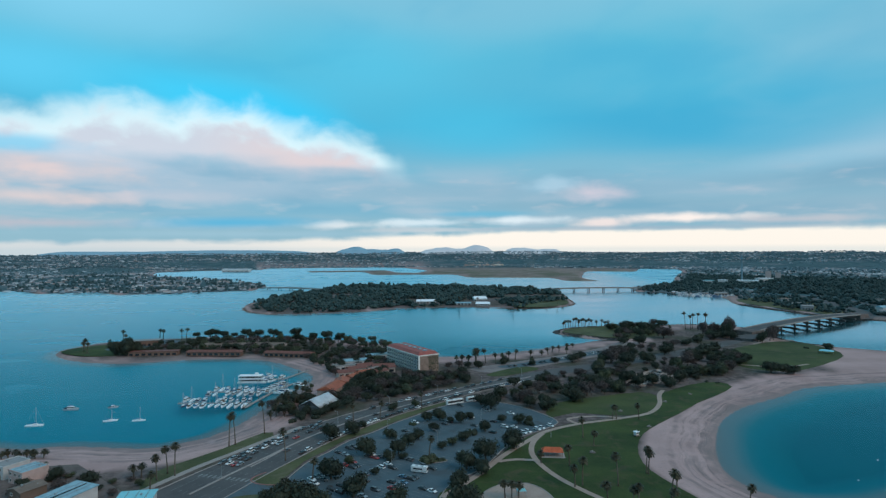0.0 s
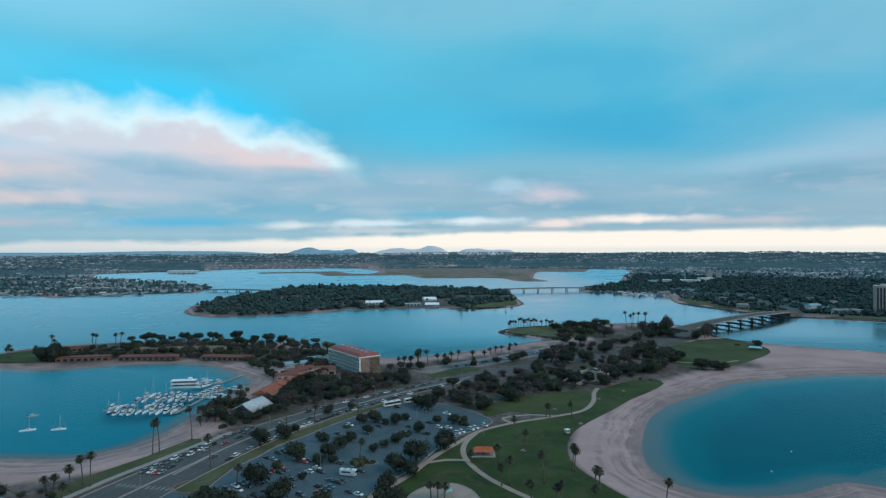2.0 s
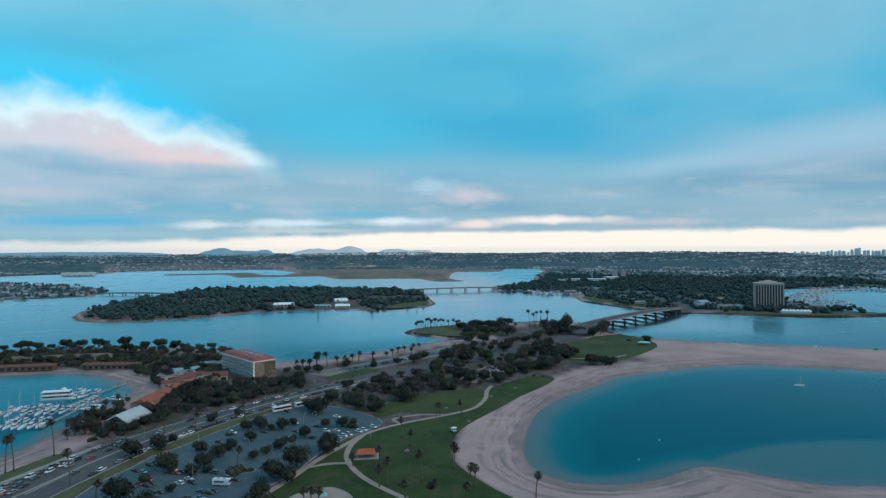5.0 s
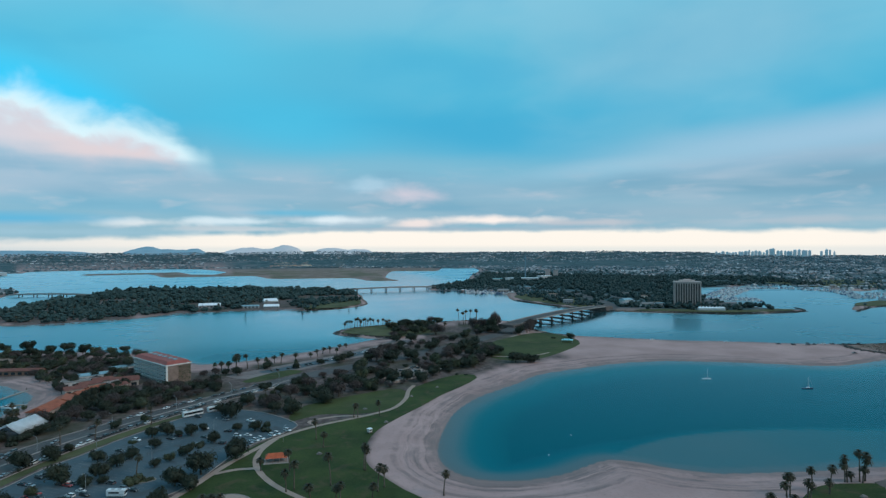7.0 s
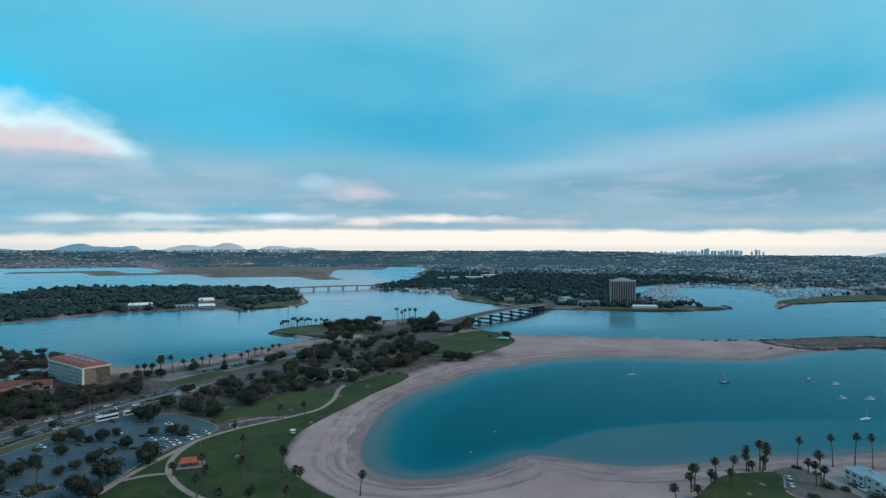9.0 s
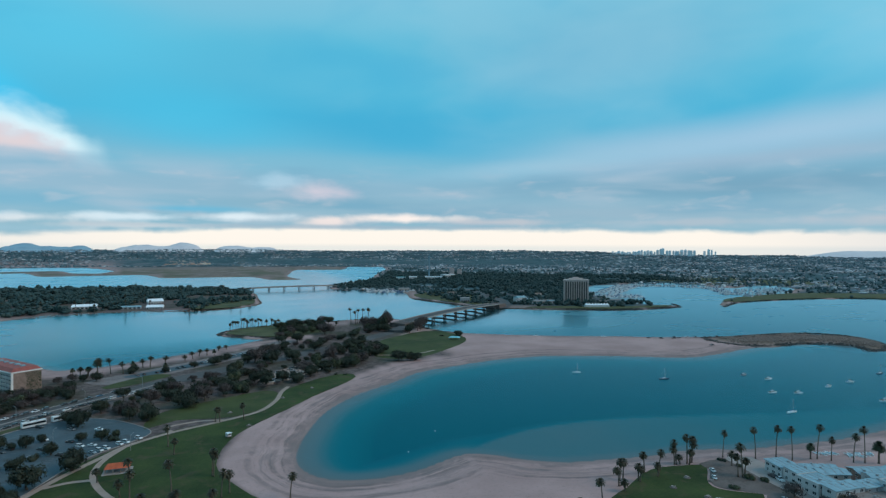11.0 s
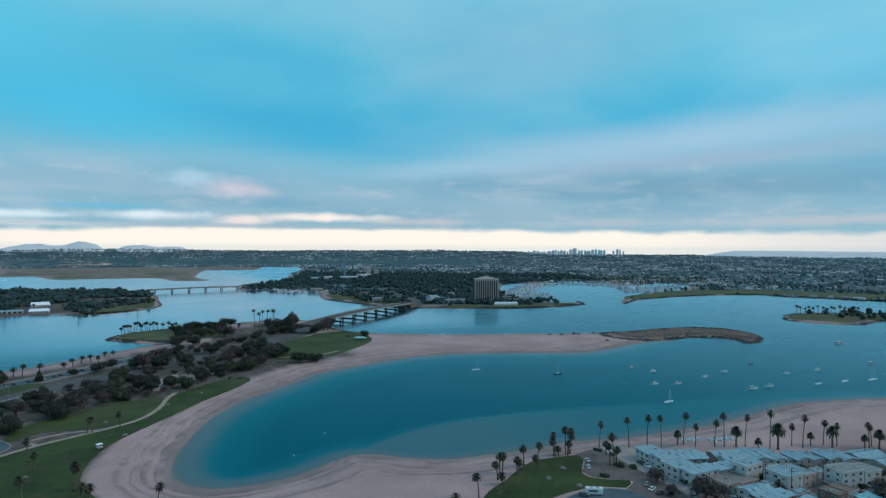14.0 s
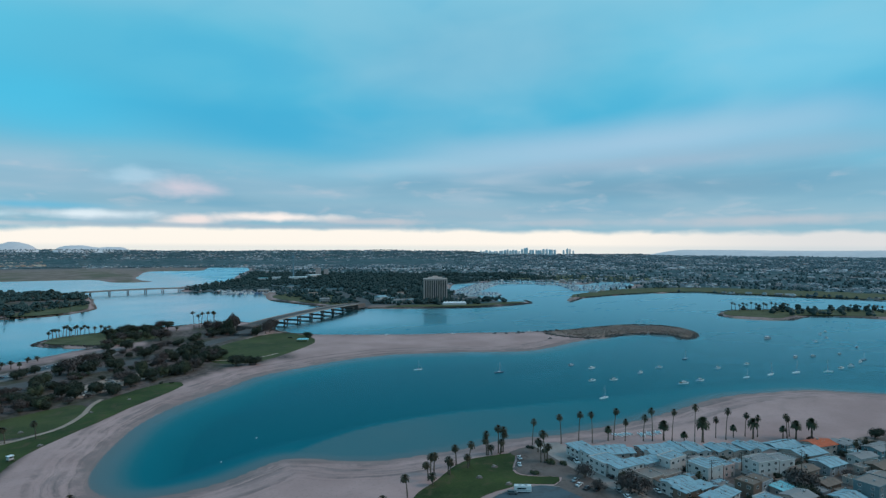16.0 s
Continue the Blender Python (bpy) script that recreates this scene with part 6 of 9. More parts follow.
# bluish wall and roof colours carry some distance haze
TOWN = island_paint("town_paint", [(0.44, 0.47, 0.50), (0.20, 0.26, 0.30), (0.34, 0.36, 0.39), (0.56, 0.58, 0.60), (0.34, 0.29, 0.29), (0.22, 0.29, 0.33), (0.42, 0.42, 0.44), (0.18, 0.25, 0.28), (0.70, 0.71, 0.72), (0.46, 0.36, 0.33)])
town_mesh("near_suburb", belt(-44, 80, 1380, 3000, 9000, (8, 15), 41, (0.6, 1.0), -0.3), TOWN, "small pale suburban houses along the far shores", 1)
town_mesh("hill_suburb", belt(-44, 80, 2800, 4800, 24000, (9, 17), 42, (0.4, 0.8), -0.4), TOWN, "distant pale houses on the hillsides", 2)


# warm house colours paint in a patch of sunlight on the slope
SUN_PATCH_TOWN = island_paint("clay_town_paint", [(0.62, 0.36, 0.22), (0.66, 0.50, 0.38), (0.50, 0.27, 0.18), (0.70, 0.58, 0.46), (0.42, 0.27, 0.21)])
town_mesh("clay_suburb", belt(0.0, 3.6, 3420, 3720, 420, (11, 20), 43, (0.6, 1.0)), SUN_PATCH_TOWN, "houses coloured warm as a sunlit patch on the far slope", 3)


# ---- paints for built things ----
def plain(name, c, rough=0.7, spec=0.3, spread=0.12, **kw):
    return rough_paint(name, tuple(v * (1 - spread) for v in c), tuple(min(1, v * (1 + spread)) for v in c), 0.35, 5.0, rough, spec=spec, bump=0.05, **kw)


WALLS = {
    "white": plain("white_stucco", (0.50, 0.485, 0.475)), "cream": plain("cream_stucco", (0.40, 0.33, 0.295)), "pink": plain("pink_stucco", (0.50, 0.36, 0.33)),
    "grey": plain("grey_stucco", (0.25, 0.26, 0.275)), "blue": plain("blue_siding", (0.125, 0.185, 0.205)), "brown": plain("brown_shingle", (0.16, 0.11, 0.085)),
    "stone": plain("tan_stone", (0.27, 0.19, 0.155), spread=0.3), "teal": plain("teal_siding", (0.12, 0.24, 0.28)), "adobe": plain("red_brown_adobe", (0.17, 0.10, 0.075), spread=0.3),
}
ROOFS = {
    "pale": plain("pale_roof_coating", (0.22, 0.355, 0.41), 0.6, spread=0.25), "grey": plain("grey_roof_felt", (0.24, 0.235, 0.235)), "tan": plain("tan_gravel_roof", (0.22, 0.19, 0.175)),
    "orange": plain("orange_roof_tile", (0.46, 0.100, 0.042), spread=0.25), "red": plain("red_clay_roof", (0.17, 0.065, 0.05), spread=0.3), "rust": plain("rust_roof_tile", (0.30, 0.085, 0.045), spread=0.3), "brown": plain("brown_roof_shingle", (0.17, 0.125, 0.10), spread=0.25),
    "aqua": plain("aqua_roof_membrane", (0.20, 0.52, 0.58), 0.6), "white": plain("white_canvas", (0.78, 0.82, 0.85), 0.6),
}
mt, n, bs = material("window_glass", 0.12, 0, 0.6)
n.put(bs.inputs["Base Color"], (0.02, 0.028, 0.034, 1))
GLASS = mt
FRAME = plain("window_frame_white", (0.60, 0.60, 0.60))
METAL = rough_paint("galvanised_metal", (0.30, 0.31, 0.32), (0.48, 0.49, 0.50), 1.0, 8.0, 0.5, 0.7, bump=0.05)
WOOD = rough_paint("weathered_wood", (0.13, 0.105, 0.085), (0.26, 0.22, 0.185), 0.6, 6.0, 0.85, bump=0.2)
POLE_WOOD = rough_paint("creosoted_pole", (0.05, 0.04, 0.033), (0.11, 0.09, 0.075), 0.6, 6.0, 0.9, bump=0.2)
RUBBER = plain("tyre_rubber", (0.022, 0.022, 0.024), 0.85)


def window(parent, m, w, h):
    """A window set on a wall: frame with a sill and a dark pane; m puts its centre on the wall, facing -y."""
    bm = bmesh.new()
    for x0, x1, z0, z1 in ((-w / 2 - 0.1, w / 2 + 0.1, h / 2, h / 2 + 0.1), (-w / 2 - 0.1, w / 2 + 0.1, -h / 2 - 0.12, -h / 2), (-w / 2 - 0.1, -w / 2, -h / 2, h / 2), (w / 2, w / 2 + 0.1, -h / 2, h / 2), (-0.04, 0.04, -h / 2, h / 2)):
        box(bm, x0, x1, -0.09, 0.02, z0, z1, m)
    fr = part("window", bm, FRAME, parent)
    bm = bmesh.new()
    box(bm, -w / 2, w / 2, -0.04, 0.02, -h / 2, h / 2, m)
    part("pane", bm, GLASS, fr, "dark window glass")


def house(x, y, w, d, top, turn, wall, roof, style, label, base=2.0, seed=0):
    """A beach house: walls, a roof with eaves, windows, door, vents. top is the roof's height above water."""
    g = random.Random(seed)
    root = empty("house", label, "house", "beach houses", pose(x, y, base, 0, 0, turn))
    h = top - base
    slope = 0.0 if style == "flat" else (0.6 if style == "shed" else min(w, d) * 0.12)
    eave = h - slope
    hw, hd = w / 2, d / 2
    bm = bmesh.new()
    if style == "gable":
        pts = [(-hw, -hd, eave), (hw, -hd, eave), (hw, hd, eave), (-hw, hd, eave)]
        lo = [bm.verts.new((p[0], p[1], -0.3)) for p in pts]
        hi = [bm.verts.new(p) for p in pts]
        if w >= d:
            r = [bm.verts.new((hw, 0, h)), bm.verts.new((-hw, 0, h))]
            fs = [(lo[0], lo[1], hi[1], hi[0]), (lo[2], lo[3], hi[3], hi[2]), (lo[1], lo[2], hi[2], r[0], hi[1]), (lo[3], lo[0], hi[0], r[1], hi[3])]
        else:
            r = [bm.verts.new((0, -hd, h)), bm.verts.new((0, hd, h))]
            fs = [(lo[1], lo[2], hi[2], hi[1]), (lo[3], lo[0], hi[0], hi[3]), (lo[0], lo[1], hi[1], r[0], hi[0]), (lo[2], lo[3], hi[3], r[1], hi[2])]
        for f in fs:
            bm.faces.new(f)
    else:
        box(bm, -hw, hw, -hd, hd, -0.3, eave)
    part("wall", bm, WALLS[wall], root)
    o = 0.55
    bm = bmesh.new()
    if style == "gable":
        along = w >= d
        for s in (-1, 1):
            run = (hd if along else hw) + o
            drop = slope / (hd if along else hw) * run
            a = [(-hw - o, s * run, h - drop), (hw + o, s * run, h - drop), (hw + o, 0, h), (-hw - o, 0, h)] if along else [(s * run, -hd - o, h - drop), (s * run, hd + o, h - drop), (0, hd + o, h), (0, -hd - o, h)]
            v0 = [bm.verts.new((p[0], p[1], p[2] + 0.02)) for p in a]
            v1 = [bm.verts.new((p[0], p[1], p[2] + 0.22)) for p in a]
            bm.faces.new(v1)
            bm.faces.new(v0[::-1])
            for i in range(4):
                bm.faces.new((v0[i], v0[(i + 1) % 4], v1[(i + 1) % 4], v1[i]))
        bmesh.ops.recalc_face_normals(bm, faces=bm.faces)
    elif style == "shed":
        v = box(bm, -hw - o, hw + o, -hd - o, hd + o, eave, eave + 0.25)
        for q in v:
            if q.co.y > 0:
                q.co.z += slope * 0.7
    else:
        box(bm, -hw - 0.15, hw + 0.15, -hd - 0.15, hd + 0.15, eave, eave + 0.18)
    rf = part("roof", bm, ROOFS[roof], root)
    if style != "flat" and w * d > 150:
        # raised clerestory strip beside the ridge
        bm = bmesh.new()
        if w >= d:
            box(bm, -hw * 0.92, hw * 0.92, 0.5, 0.85, eave + slope * 0.55, h + 0.22)
        else:
            box(bm, 0.5, 0.85, -hd * 0.92, hd * 0.92, eave + slope * 0.55, h + 0.22)
        part("clerestory", bm, GLASS, rf, "dark clerestory strip along the roof")
    if roof in ("pale", "aqua") and w * d > 60:
        # dark laps between the roof sheets
        bm = bmesh.new()
        for i in range(1, 4):
            u = -hw + w * (i + g.uniform(-0.2, 0.2)) / 4
            if style == "gable" and w >= d:
                for sy in (-1, 1):
                    v = box(bm, u - 0.14, u + 0.14, min(0, sy * hd), max(0, sy * hd), 0.22, 0.28)
                    for q in v:
                        q.co.z += h - slope * abs(q.co.y) / hd
            else:
                v = box(bm, u - 0.14, u + 0.14, -hd, hd, 0.19, 0.25)
                for q in v:
                    if style == "gable":
                        q.co.z += h - slope * abs(u) / hw + 0.04
                    elif style == "shed":
                        q.co.z += eave + 0.07 + (slope * 0.7 * hd / (hd + o) if q.co.y > 0 else 0.0)
                    else:
                        q.co.z += eave
        part("roof_seam", bm, ROOFS["tan"], rf, "dark lapped joint")
    if style == "flat":
        bm = bmesh.new()
        for x0, x1, y0, y1 in ((-hw - 0.2, hw + 0.2, -hd - 0.2, -hd + 0.05), (-hw - 0.2, hw + 0.2, hd - 0.05, hd + 0.2), (-hw - 0.2, -hw + 0.05, -hd, hd), (hw - 0.05, hw + 0.2, -hd, hd)):
            box(bm, x0, x1, y0, y1, eave - 0.1, eave + 0.5)
        part("parapet", bm, WALLS[wall], root)
    for i in range(g.randint(3, 5)):
        px, py = g.uniform(-hw * 0.7, hw * 0.7), g.uniform(-hd * 0.6, hd * 0.6)
        zz = eave + (slope * (1 - abs(py) / hd if w >= d else 1 - abs(px) / hw) if style == "gable" else slope * 0.35 * (1 + py / hd) if style == "shed" else 0.1)
        bm = bmesh.new()
        if i == 0:
            box(bm, px - 0.5, px + 0.5, py - 0.4, py + 0.4, zz - 0.2, zz + 0.9, taper=0.04)
            part("roof_unit", bm, METAL, rf)
        else:
            tube(bm, [(px, py, zz - 0.2), (px, py, zz + 0.7)], [0.12, 0.12], 7)
            part("vent_pipe", bm, METAL, rf)
    storeys = max(1, round(eave / 3.0))
    for sgn, length, turn2, off in ((-1, w, 0, hd), (1, w, 180, hd), (-1, d, 90, hw), (1, d, -90, hw)):
        if sgn == 1:
            continue
        cols = max(1, int(length / 3.6))
        for st in range(storeys):
            for c in range(cols):
                u = (c + 0.5) / cols * length - length / 2
                z = eave * (st + 0.55) / storeys
                if st == 0 and c == cols // 2 and turn2 == 0:
                    bm = bmesh.new()
                    box(bm, u - 0.5, u + 0.5, -hd - 0.06, -hd + 0.02, 0.05, 2.1)
                    part("door", bm, WOOD, root)
                    continue
                mm = pose(0, 0, 0, 0, 0, -turn2 if turn2 != 90 else -90) @ pose(u, -off - 0.005, z)
                window(root, mm, g.choice([1.1, 1.5, 1.8]) if length > 5 else 0.9, 1.2)
    return root


LOOKS = [("white", "pale", "shed"), ("cream", "pale", "gable"), ("white", "pale", "flat"), ("white", "pale", "shed"), ("white", "pale", "gable"), ("cream", "pale", "gable"), ("cream", "tan", "flat"),
         ("white", "pale", "flat"), ("white", "pale", "gable"), ("brown", "pale", "shed"), ("pink", "pale", "shed"), ("cream", "pale", "gable"), ("cream", "pale", "gable"), ("cream", "pale", "gable"),
         ("cream", "orange", "gable"), ("white", "grey", "flat"), ("grey", "pale", "gable"), ("stone", "brown", "gable"), ("brown", "brown", "flat"), ("cream", "aqua", "shed"), ("brown", "brown", "gable"),
         ("blue", "tan", "flat"), ("teal", "grey", "gable"), ("teal", "grey", "gable"), ("white", "grey", "gable"), ("brown", "brown", "gable"), ("white", "pale", "flat")]
NAMES = {"pale": "pale blue-grey roof", "tan": "flat tan gravel roof", "orange": "bright orange tiled roof", "grey": "grey felt roof", "brown": "brown shingled roof", "aqua": "pale aqua roof"}
for i, ((x, y, w, d, top, turn), (wall, roof, style)) in enumerate(zip(HOUSE_ROWS + HOUSE_ROWS_b, LOOKS)):
    if i in (0, 1, 4, 5, 11, 12, 13):
        w, d = w * 1.08, d * 1.05
    label = f"{wall} beach house with a {NAMES[roof]}"
    if max(w, d) < 15.5:
        house(x, y, w, max(d, 6.5), top, turn, wall, roof, style, label, 2.0, i)
        continue
    # long plots hold two houses, one a little lower than the other
    share = 0.56 if i % 2 else 0.44
    other = ("white", "cream", "pink", "grey", "stone")[i % 5]
    for at, size, drop, paint in ((share / 2 - 0.5, share, 0.0, wall), (share / 2, 1 - share, 0.9, other)):
        if w >= d:
            q = pose(x, y, 0, 0, 0, turn) @ Vector((at * w, 0, 0))
            house(q.x, q.y, w * size - 0.5, max(d, 6.5), top - drop, turn, paint, roof, style, label.replace(wall, paint, 1), 2.0, i)
        else:
            q = pose(x, y, 0, 0, 0, turn) @ Vector((0, at * d, 0))
            house(q.x, q.y, w, d * size - 0.5, top - drop, turn, paint, roof, style, label.replace(wall, paint, 1), 2.0, i)
# further houses of the block, towards the street
for i, (x, y, w, d, top, turn, wall, roof, style) in enumerate([
        (374, 86, 12, 9, 8, -8, "cream", "grey", "gable"), (392, 74, 12, 9, 7, -8, "white", "pale", "gable"), (436, 62, 14, 9, 8, -10, "grey", "brown", "gable"), (360, 92, 9, 8, 7, -5, "white", "pale", "flat"),
        (500, 74, 14, 10, 8, -12, "teal", "grey", "gable"), (478, 66, 14, 9, 7, -12, "cream", "brown", "gable"), (520, 60, 14, 10, 8, -12, "white", "pale", "gable"), (350, 86, 12, 8, 7, -5, "cream", "tan", "flat")]):
    house(x, y, w, d, top, turn, wall, roof, style, f"{wall} house in the crowded beach block", 2.0, 50 + i)
# small garages and sheds between them
g = random.Random(31)
for i, (x, y) in enumerate([(362, 128), (384, 140), (398, 124), (390, 98), (416, 118), (442, 98), (420, 82), (392, 84), (366, 116), (346, 132), (434, 76), (462, 94), (488, 98), (336, 142), (364, 112), (388, 112), (408, 122), (424, 110), (440, 84), (466, 110), (400, 78), (358, 116), (386, 106)]):
    house(x, y, g.uniform(4.5, 7), g.uniform(4, 6), g.uniform(4.6, 5.6), -12 + g.uniform(-4, 4), g.choice(["white", "cream", "grey", "stone"]), g.choice(["pale", "grey", "tan", "brown"]), g.choice(["flat", "shed"]), "small garage squeezed between beach houses", 2.0, 90 + i)
# houses at the cove beach
for i, (x, y, w, d, top, turn, wall, roof, style) in enumerate([
        (-164, 253, 13, 18, 8, -20, "white", "pale", "shed"), (-200, 279, 11, 12, 8, -25, "pink", "pale", "flat"), (-134, 252, 14, 10, 6.5, 12, "white", "aqua", "shed"),
        (-214, 286, 10, 12, 8, -25, "white", "grey", "flat"), (-188, 262, 9, 11, 7, -25, "brown", "brown", "gable"), (-212, 262, 12, 10, 7, -20, "pink", "brown", "gable"), (-150, 232, 14, 10, 7, -15, "pink", "pale", "flat")]):
    house(x, y, w, d, top, turn, wall, roof, style, {"aqua": "low white building with a bright aqua roof"}.get(roof, f"{wall} flat-fronted house by the cove beach"), 2.0, 70 + i)


# ---- resort hotel ----
HOTEL_WHITE = plain("hotel_white_render", (0.74, 0.72, 0.69))
RAIL_SHADE_DARK = plain("dark_balcony_rail", (0.10, 0.10, 0.105))


def hotel():
    root = empty("hotel", "five-storey cream hotel with red tiled roof and balconies", "hotel", m=pose(-37.7, 550.4, 2, 0, 0, math.degrees(math.atan2(-50, 33))))
    L, D, H = 60.0, 19.0, 17.0
    bm = bmesh.new()
    box(bm, -L / 2, L / 2, -D / 2, D / 2, -0.5, H - 2.6)
    part("core", bm, WALLS["stone"], root)
    bm = bmesh.new()
    box(bm, -L / 2 - 0.6, L / 2 + 0.6, -D / 2 - 1.8, D / 2 + 0.6, H - 2.6, H - 1.8)
    part("cornice", bm, HOTEL_WHITE, root, "white cornice band")
    bm = bmesh.new()
    v = box(bm, -L / 2 - 0.3, L / 2 + 0.3, -D / 2 - 1.5, D / 2 + 0.3, H - 1.8, H + 0.6, taper=2.6)
    rf = part("roof", bm, plain("hotel_clay_tile", (0.30, 0.085, 0.07), spread=0.25), root, "sloped red clay roof")
    for i in range(6):
        bm = bmesh.new()
        box(bm, -24 + i * 9, -21 + i * 9, -1.5, 1.5, H + 0.4, H + 1.5)
        part("roof_unit", bm, ROOFS["pale"], rf)
    # west front: five floors of recessed balconies between white fins
    n_bay = 14
    for i in range(n_bay + 1):
        bm = bmesh.new()
        x = -L / 2 + i * L / n_bay
        box(bm, x - 0.28, x + 0.28, -D / 2 - 1.6, -D / 2 - 0.003, -0.4, H - 2.603)
        part("fin", bm, HOTEL_WHITE, root)
    for st in range(5):
        z = st * 2.9
        bm = bmesh.new()
        box(bm, -L / 2, L / 2, -D / 2 - 1.4, -D / 2 - 0.002, z - 0.15, z + 0.1)
        part("balcony_slab", bm, HOTEL_WHITE, root)
        for i in range(n_bay):
            x = -L / 2 + (i + 0.5) * L / n_bay
            bm = bmesh.new()
            box(bm, x - 1.9, x + 1.9, -D / 2 - 0.06, -D / 2 + 0.02, z + 0.12, z + 2.6)
            part("window", bm, GLASS, root, "dark sliding window")
            bm = bmesh.new()
            box(bm, x - 1.86, x + 1.86, -D / 2 - 1.38, -D / 2 - 1.30, z + 0.1, z + 1.0)
            part("railing", bm, RAIL_SHADE_DARK, root)
    # south end wall with a creeper
    bm = bmesh.new()
    box(bm, L / 2, L / 2 + 0.35, -D / 2, D / 2, -0.4, H - 2.603)
    part("end_wall", bm, WALLS["stone"], root, "tan stone end wall")
    bm = bmesh.new()
    g = random.Random(3)
    for i in range(420):
        p = Vector((L / 2 + 0.4, g.uniform(-1, D / 2 - 0.3), g.random() ** 0.8 * (H - 3.5)))
        leaf_quad(bm, p, Vector((1, 0, 0)), g.uniform(0.3, 0.6), g)
    part("creeper", bm, LEAF["olive"], root, "green creeper on the end wall")


hotel()


def low_block(name, label, x, y, w, d, h, turn, wall, roof, bays=0, style="gable", category="building"):
    """A long low resort building with a bay rhythm of openings."""
    root = empty(name, label, category, m=pose(x, y, 2, 0, 0, turn))
    bm = bmesh.new()
    box(bm, -w / 2, w / 2, -d / 2, d / 2, -0.4, h)
    part("wall", bm, WALLS[wall], root)
    bm = bmesh.new()
    if style == "gable":
        vs = box(bm, -w / 2 - 0.8, w / 2 + 0.8, -d / 2 - 0.8, d / 2 + 0.8, h, h + d * 0.22)
        for q in vs[4:]:
            q.co.y = 0
            q.co.x *= 0.93
        bmesh.ops.remove_doubles(bm, verts=bm.verts, dist=0.001)
    else:
        box(bm, -w / 2 - 0.4, w / 2 + 0.4, -d / 2 - 0.4, d / 2 + 0.4, h, h + 0.4)
    part("roof", bm, ROOFS[roof], root)
    for i in range(bays):
        u = -w / 2 + (i + 0.5) * w / bays
        bm = bmesh.new()
        box(bm, u - w / bays * 0.3, u + w / bays * 0.3, -d / 2 - 0.05, -d / 2 + 0.02, 0.2, min(h - 0.4, 2.5))
        part("window", bm, GLASS, root)
    return root


low_block("resort_hall", "resort hall with a broad rust-orange roof", -91, 446, 24, 13, 5.2, 80, "cream", "rust", 4)
low_block("resort_hall", "resort hall with a rust-orange hipped roof", -88, 470, 17, 11, 4.4, 96, "cream", "rust", 3)
low_block("resort_hall", "small resort hall with a rust-orange roof", -82, 490, 15, 10, 4.0, 62, "cream", "rust", 3)
low_block("resort_wing", "low resort wing with a brownish-red roof", -62, 528, 20, 12, 4.2, 10, "cream", "red", 3)
low_block("resort_wing", "low resort wing with a pale striped roof", -96, 536, 26, 9, 3.8, 15, "white", "tan", 4, "flat")
for x, y, w, d, turn, roof in ((-92, 508, 15, 9, 30, "red"), (-76, 506, 13, 9, 48, "rust"), (-86, 523, 16, 9, 36, "red"), (-70, 519, 12, 8, 50, "tan"), (-80, 536, 14, 9, 24, "red"), (-63, 512, 11, 8, 40, "red")):
    low_block("resort_wing", "small resort building with a clay-coloured roof", x, y, w, d, 3.8, turn, "cream", roof, 3)
low_block("resort_wing", "low beachfront lodge with arched bays", -308, 606, 48, 9, 4.0, 8, "adobe", "red", 8, "flat")
low_block("resort_wing", "two-storey tan resort block above the lodge", -348, 668, 30, 14, 5.5, 25, "adobe", "tan", 6, "flat")
low_block("resort_wing", "long low lodge with a brown roof", -245, 606, 56, 8, 3.6, 0, "adobe", "red", 10)
low_block("resort_wing", "long low lodge with a brown roof", -165, 599, 54, 8, 3.6, -10, "adobe", "red", 10)
low_block("resort_wing", "long row of resort rooms among trees", -230, 650, 90, 9, 3.8, 2, "cream", "brown", 14)
low_block("resort_wing", "pale low service buildings of the resort", -92, 560, 22, 12, 3.8, 20, "white", "pale", 4, "flat")
low_block("resort_wing", "pale low service buildings of the resort", -74, 590, 24, 10, 3.8, 30, "white", "pale", 4, "flat")


def marquee():
    root = empty("marquee", "large white peaked marquee beside the road", "tent", m=pose(-90.5, 402, 2, 0, 0, 70))
    w, d = 23.0, 16.0
    bm = bmesh.new()
    box(bm, -w / 2, w / 2, -d / 2, d / 2, -0.3, 5.0)
    # solid walls, their dark colour standing in for shade below the roof
    part("side_wall", bm, RAIL_SHADE_DARK, root, "side walls coloured dark for the shade under the canopy")
    bm = bmesh.new()
    rows = []
    for i in range(17):
        t = i / 16
        x = (-0.52 + 1.04 * t) * w
        crest = 9.6 + 0.12 * math.cos(t * math.tau * 4)
        rows.append([bm.verts.new((x, yy * d * 0.54, zz)) for yy, zz in ((-1, 4.8), (-0.5, 7.2), (0, crest), (0.5, 7.2), (1, 4.8))])
    for a, b in zip(rows, rows[1:]):
        for j in range(4):
            bm.faces.new((a[j], b[j], b[j + 1], a[j + 1]))
    bmesh.ops.solidify(bm, geom=bm.faces[:], thickness=0.1)
    part("canopy", bm, ROOFS["white"], root, "white canvas roof", True)
    for i in range(5):
        for s in (-1, 1):
            bm = bmesh.new()
            x = -w / 2 + i * w / 4
            tube(bm, [(x, s * d * 0.5, 0), (x, s * d * 0.5, 4.1)], [0.1, 0.1], 6)
            part("post", bm, METAL, root)


marquee()


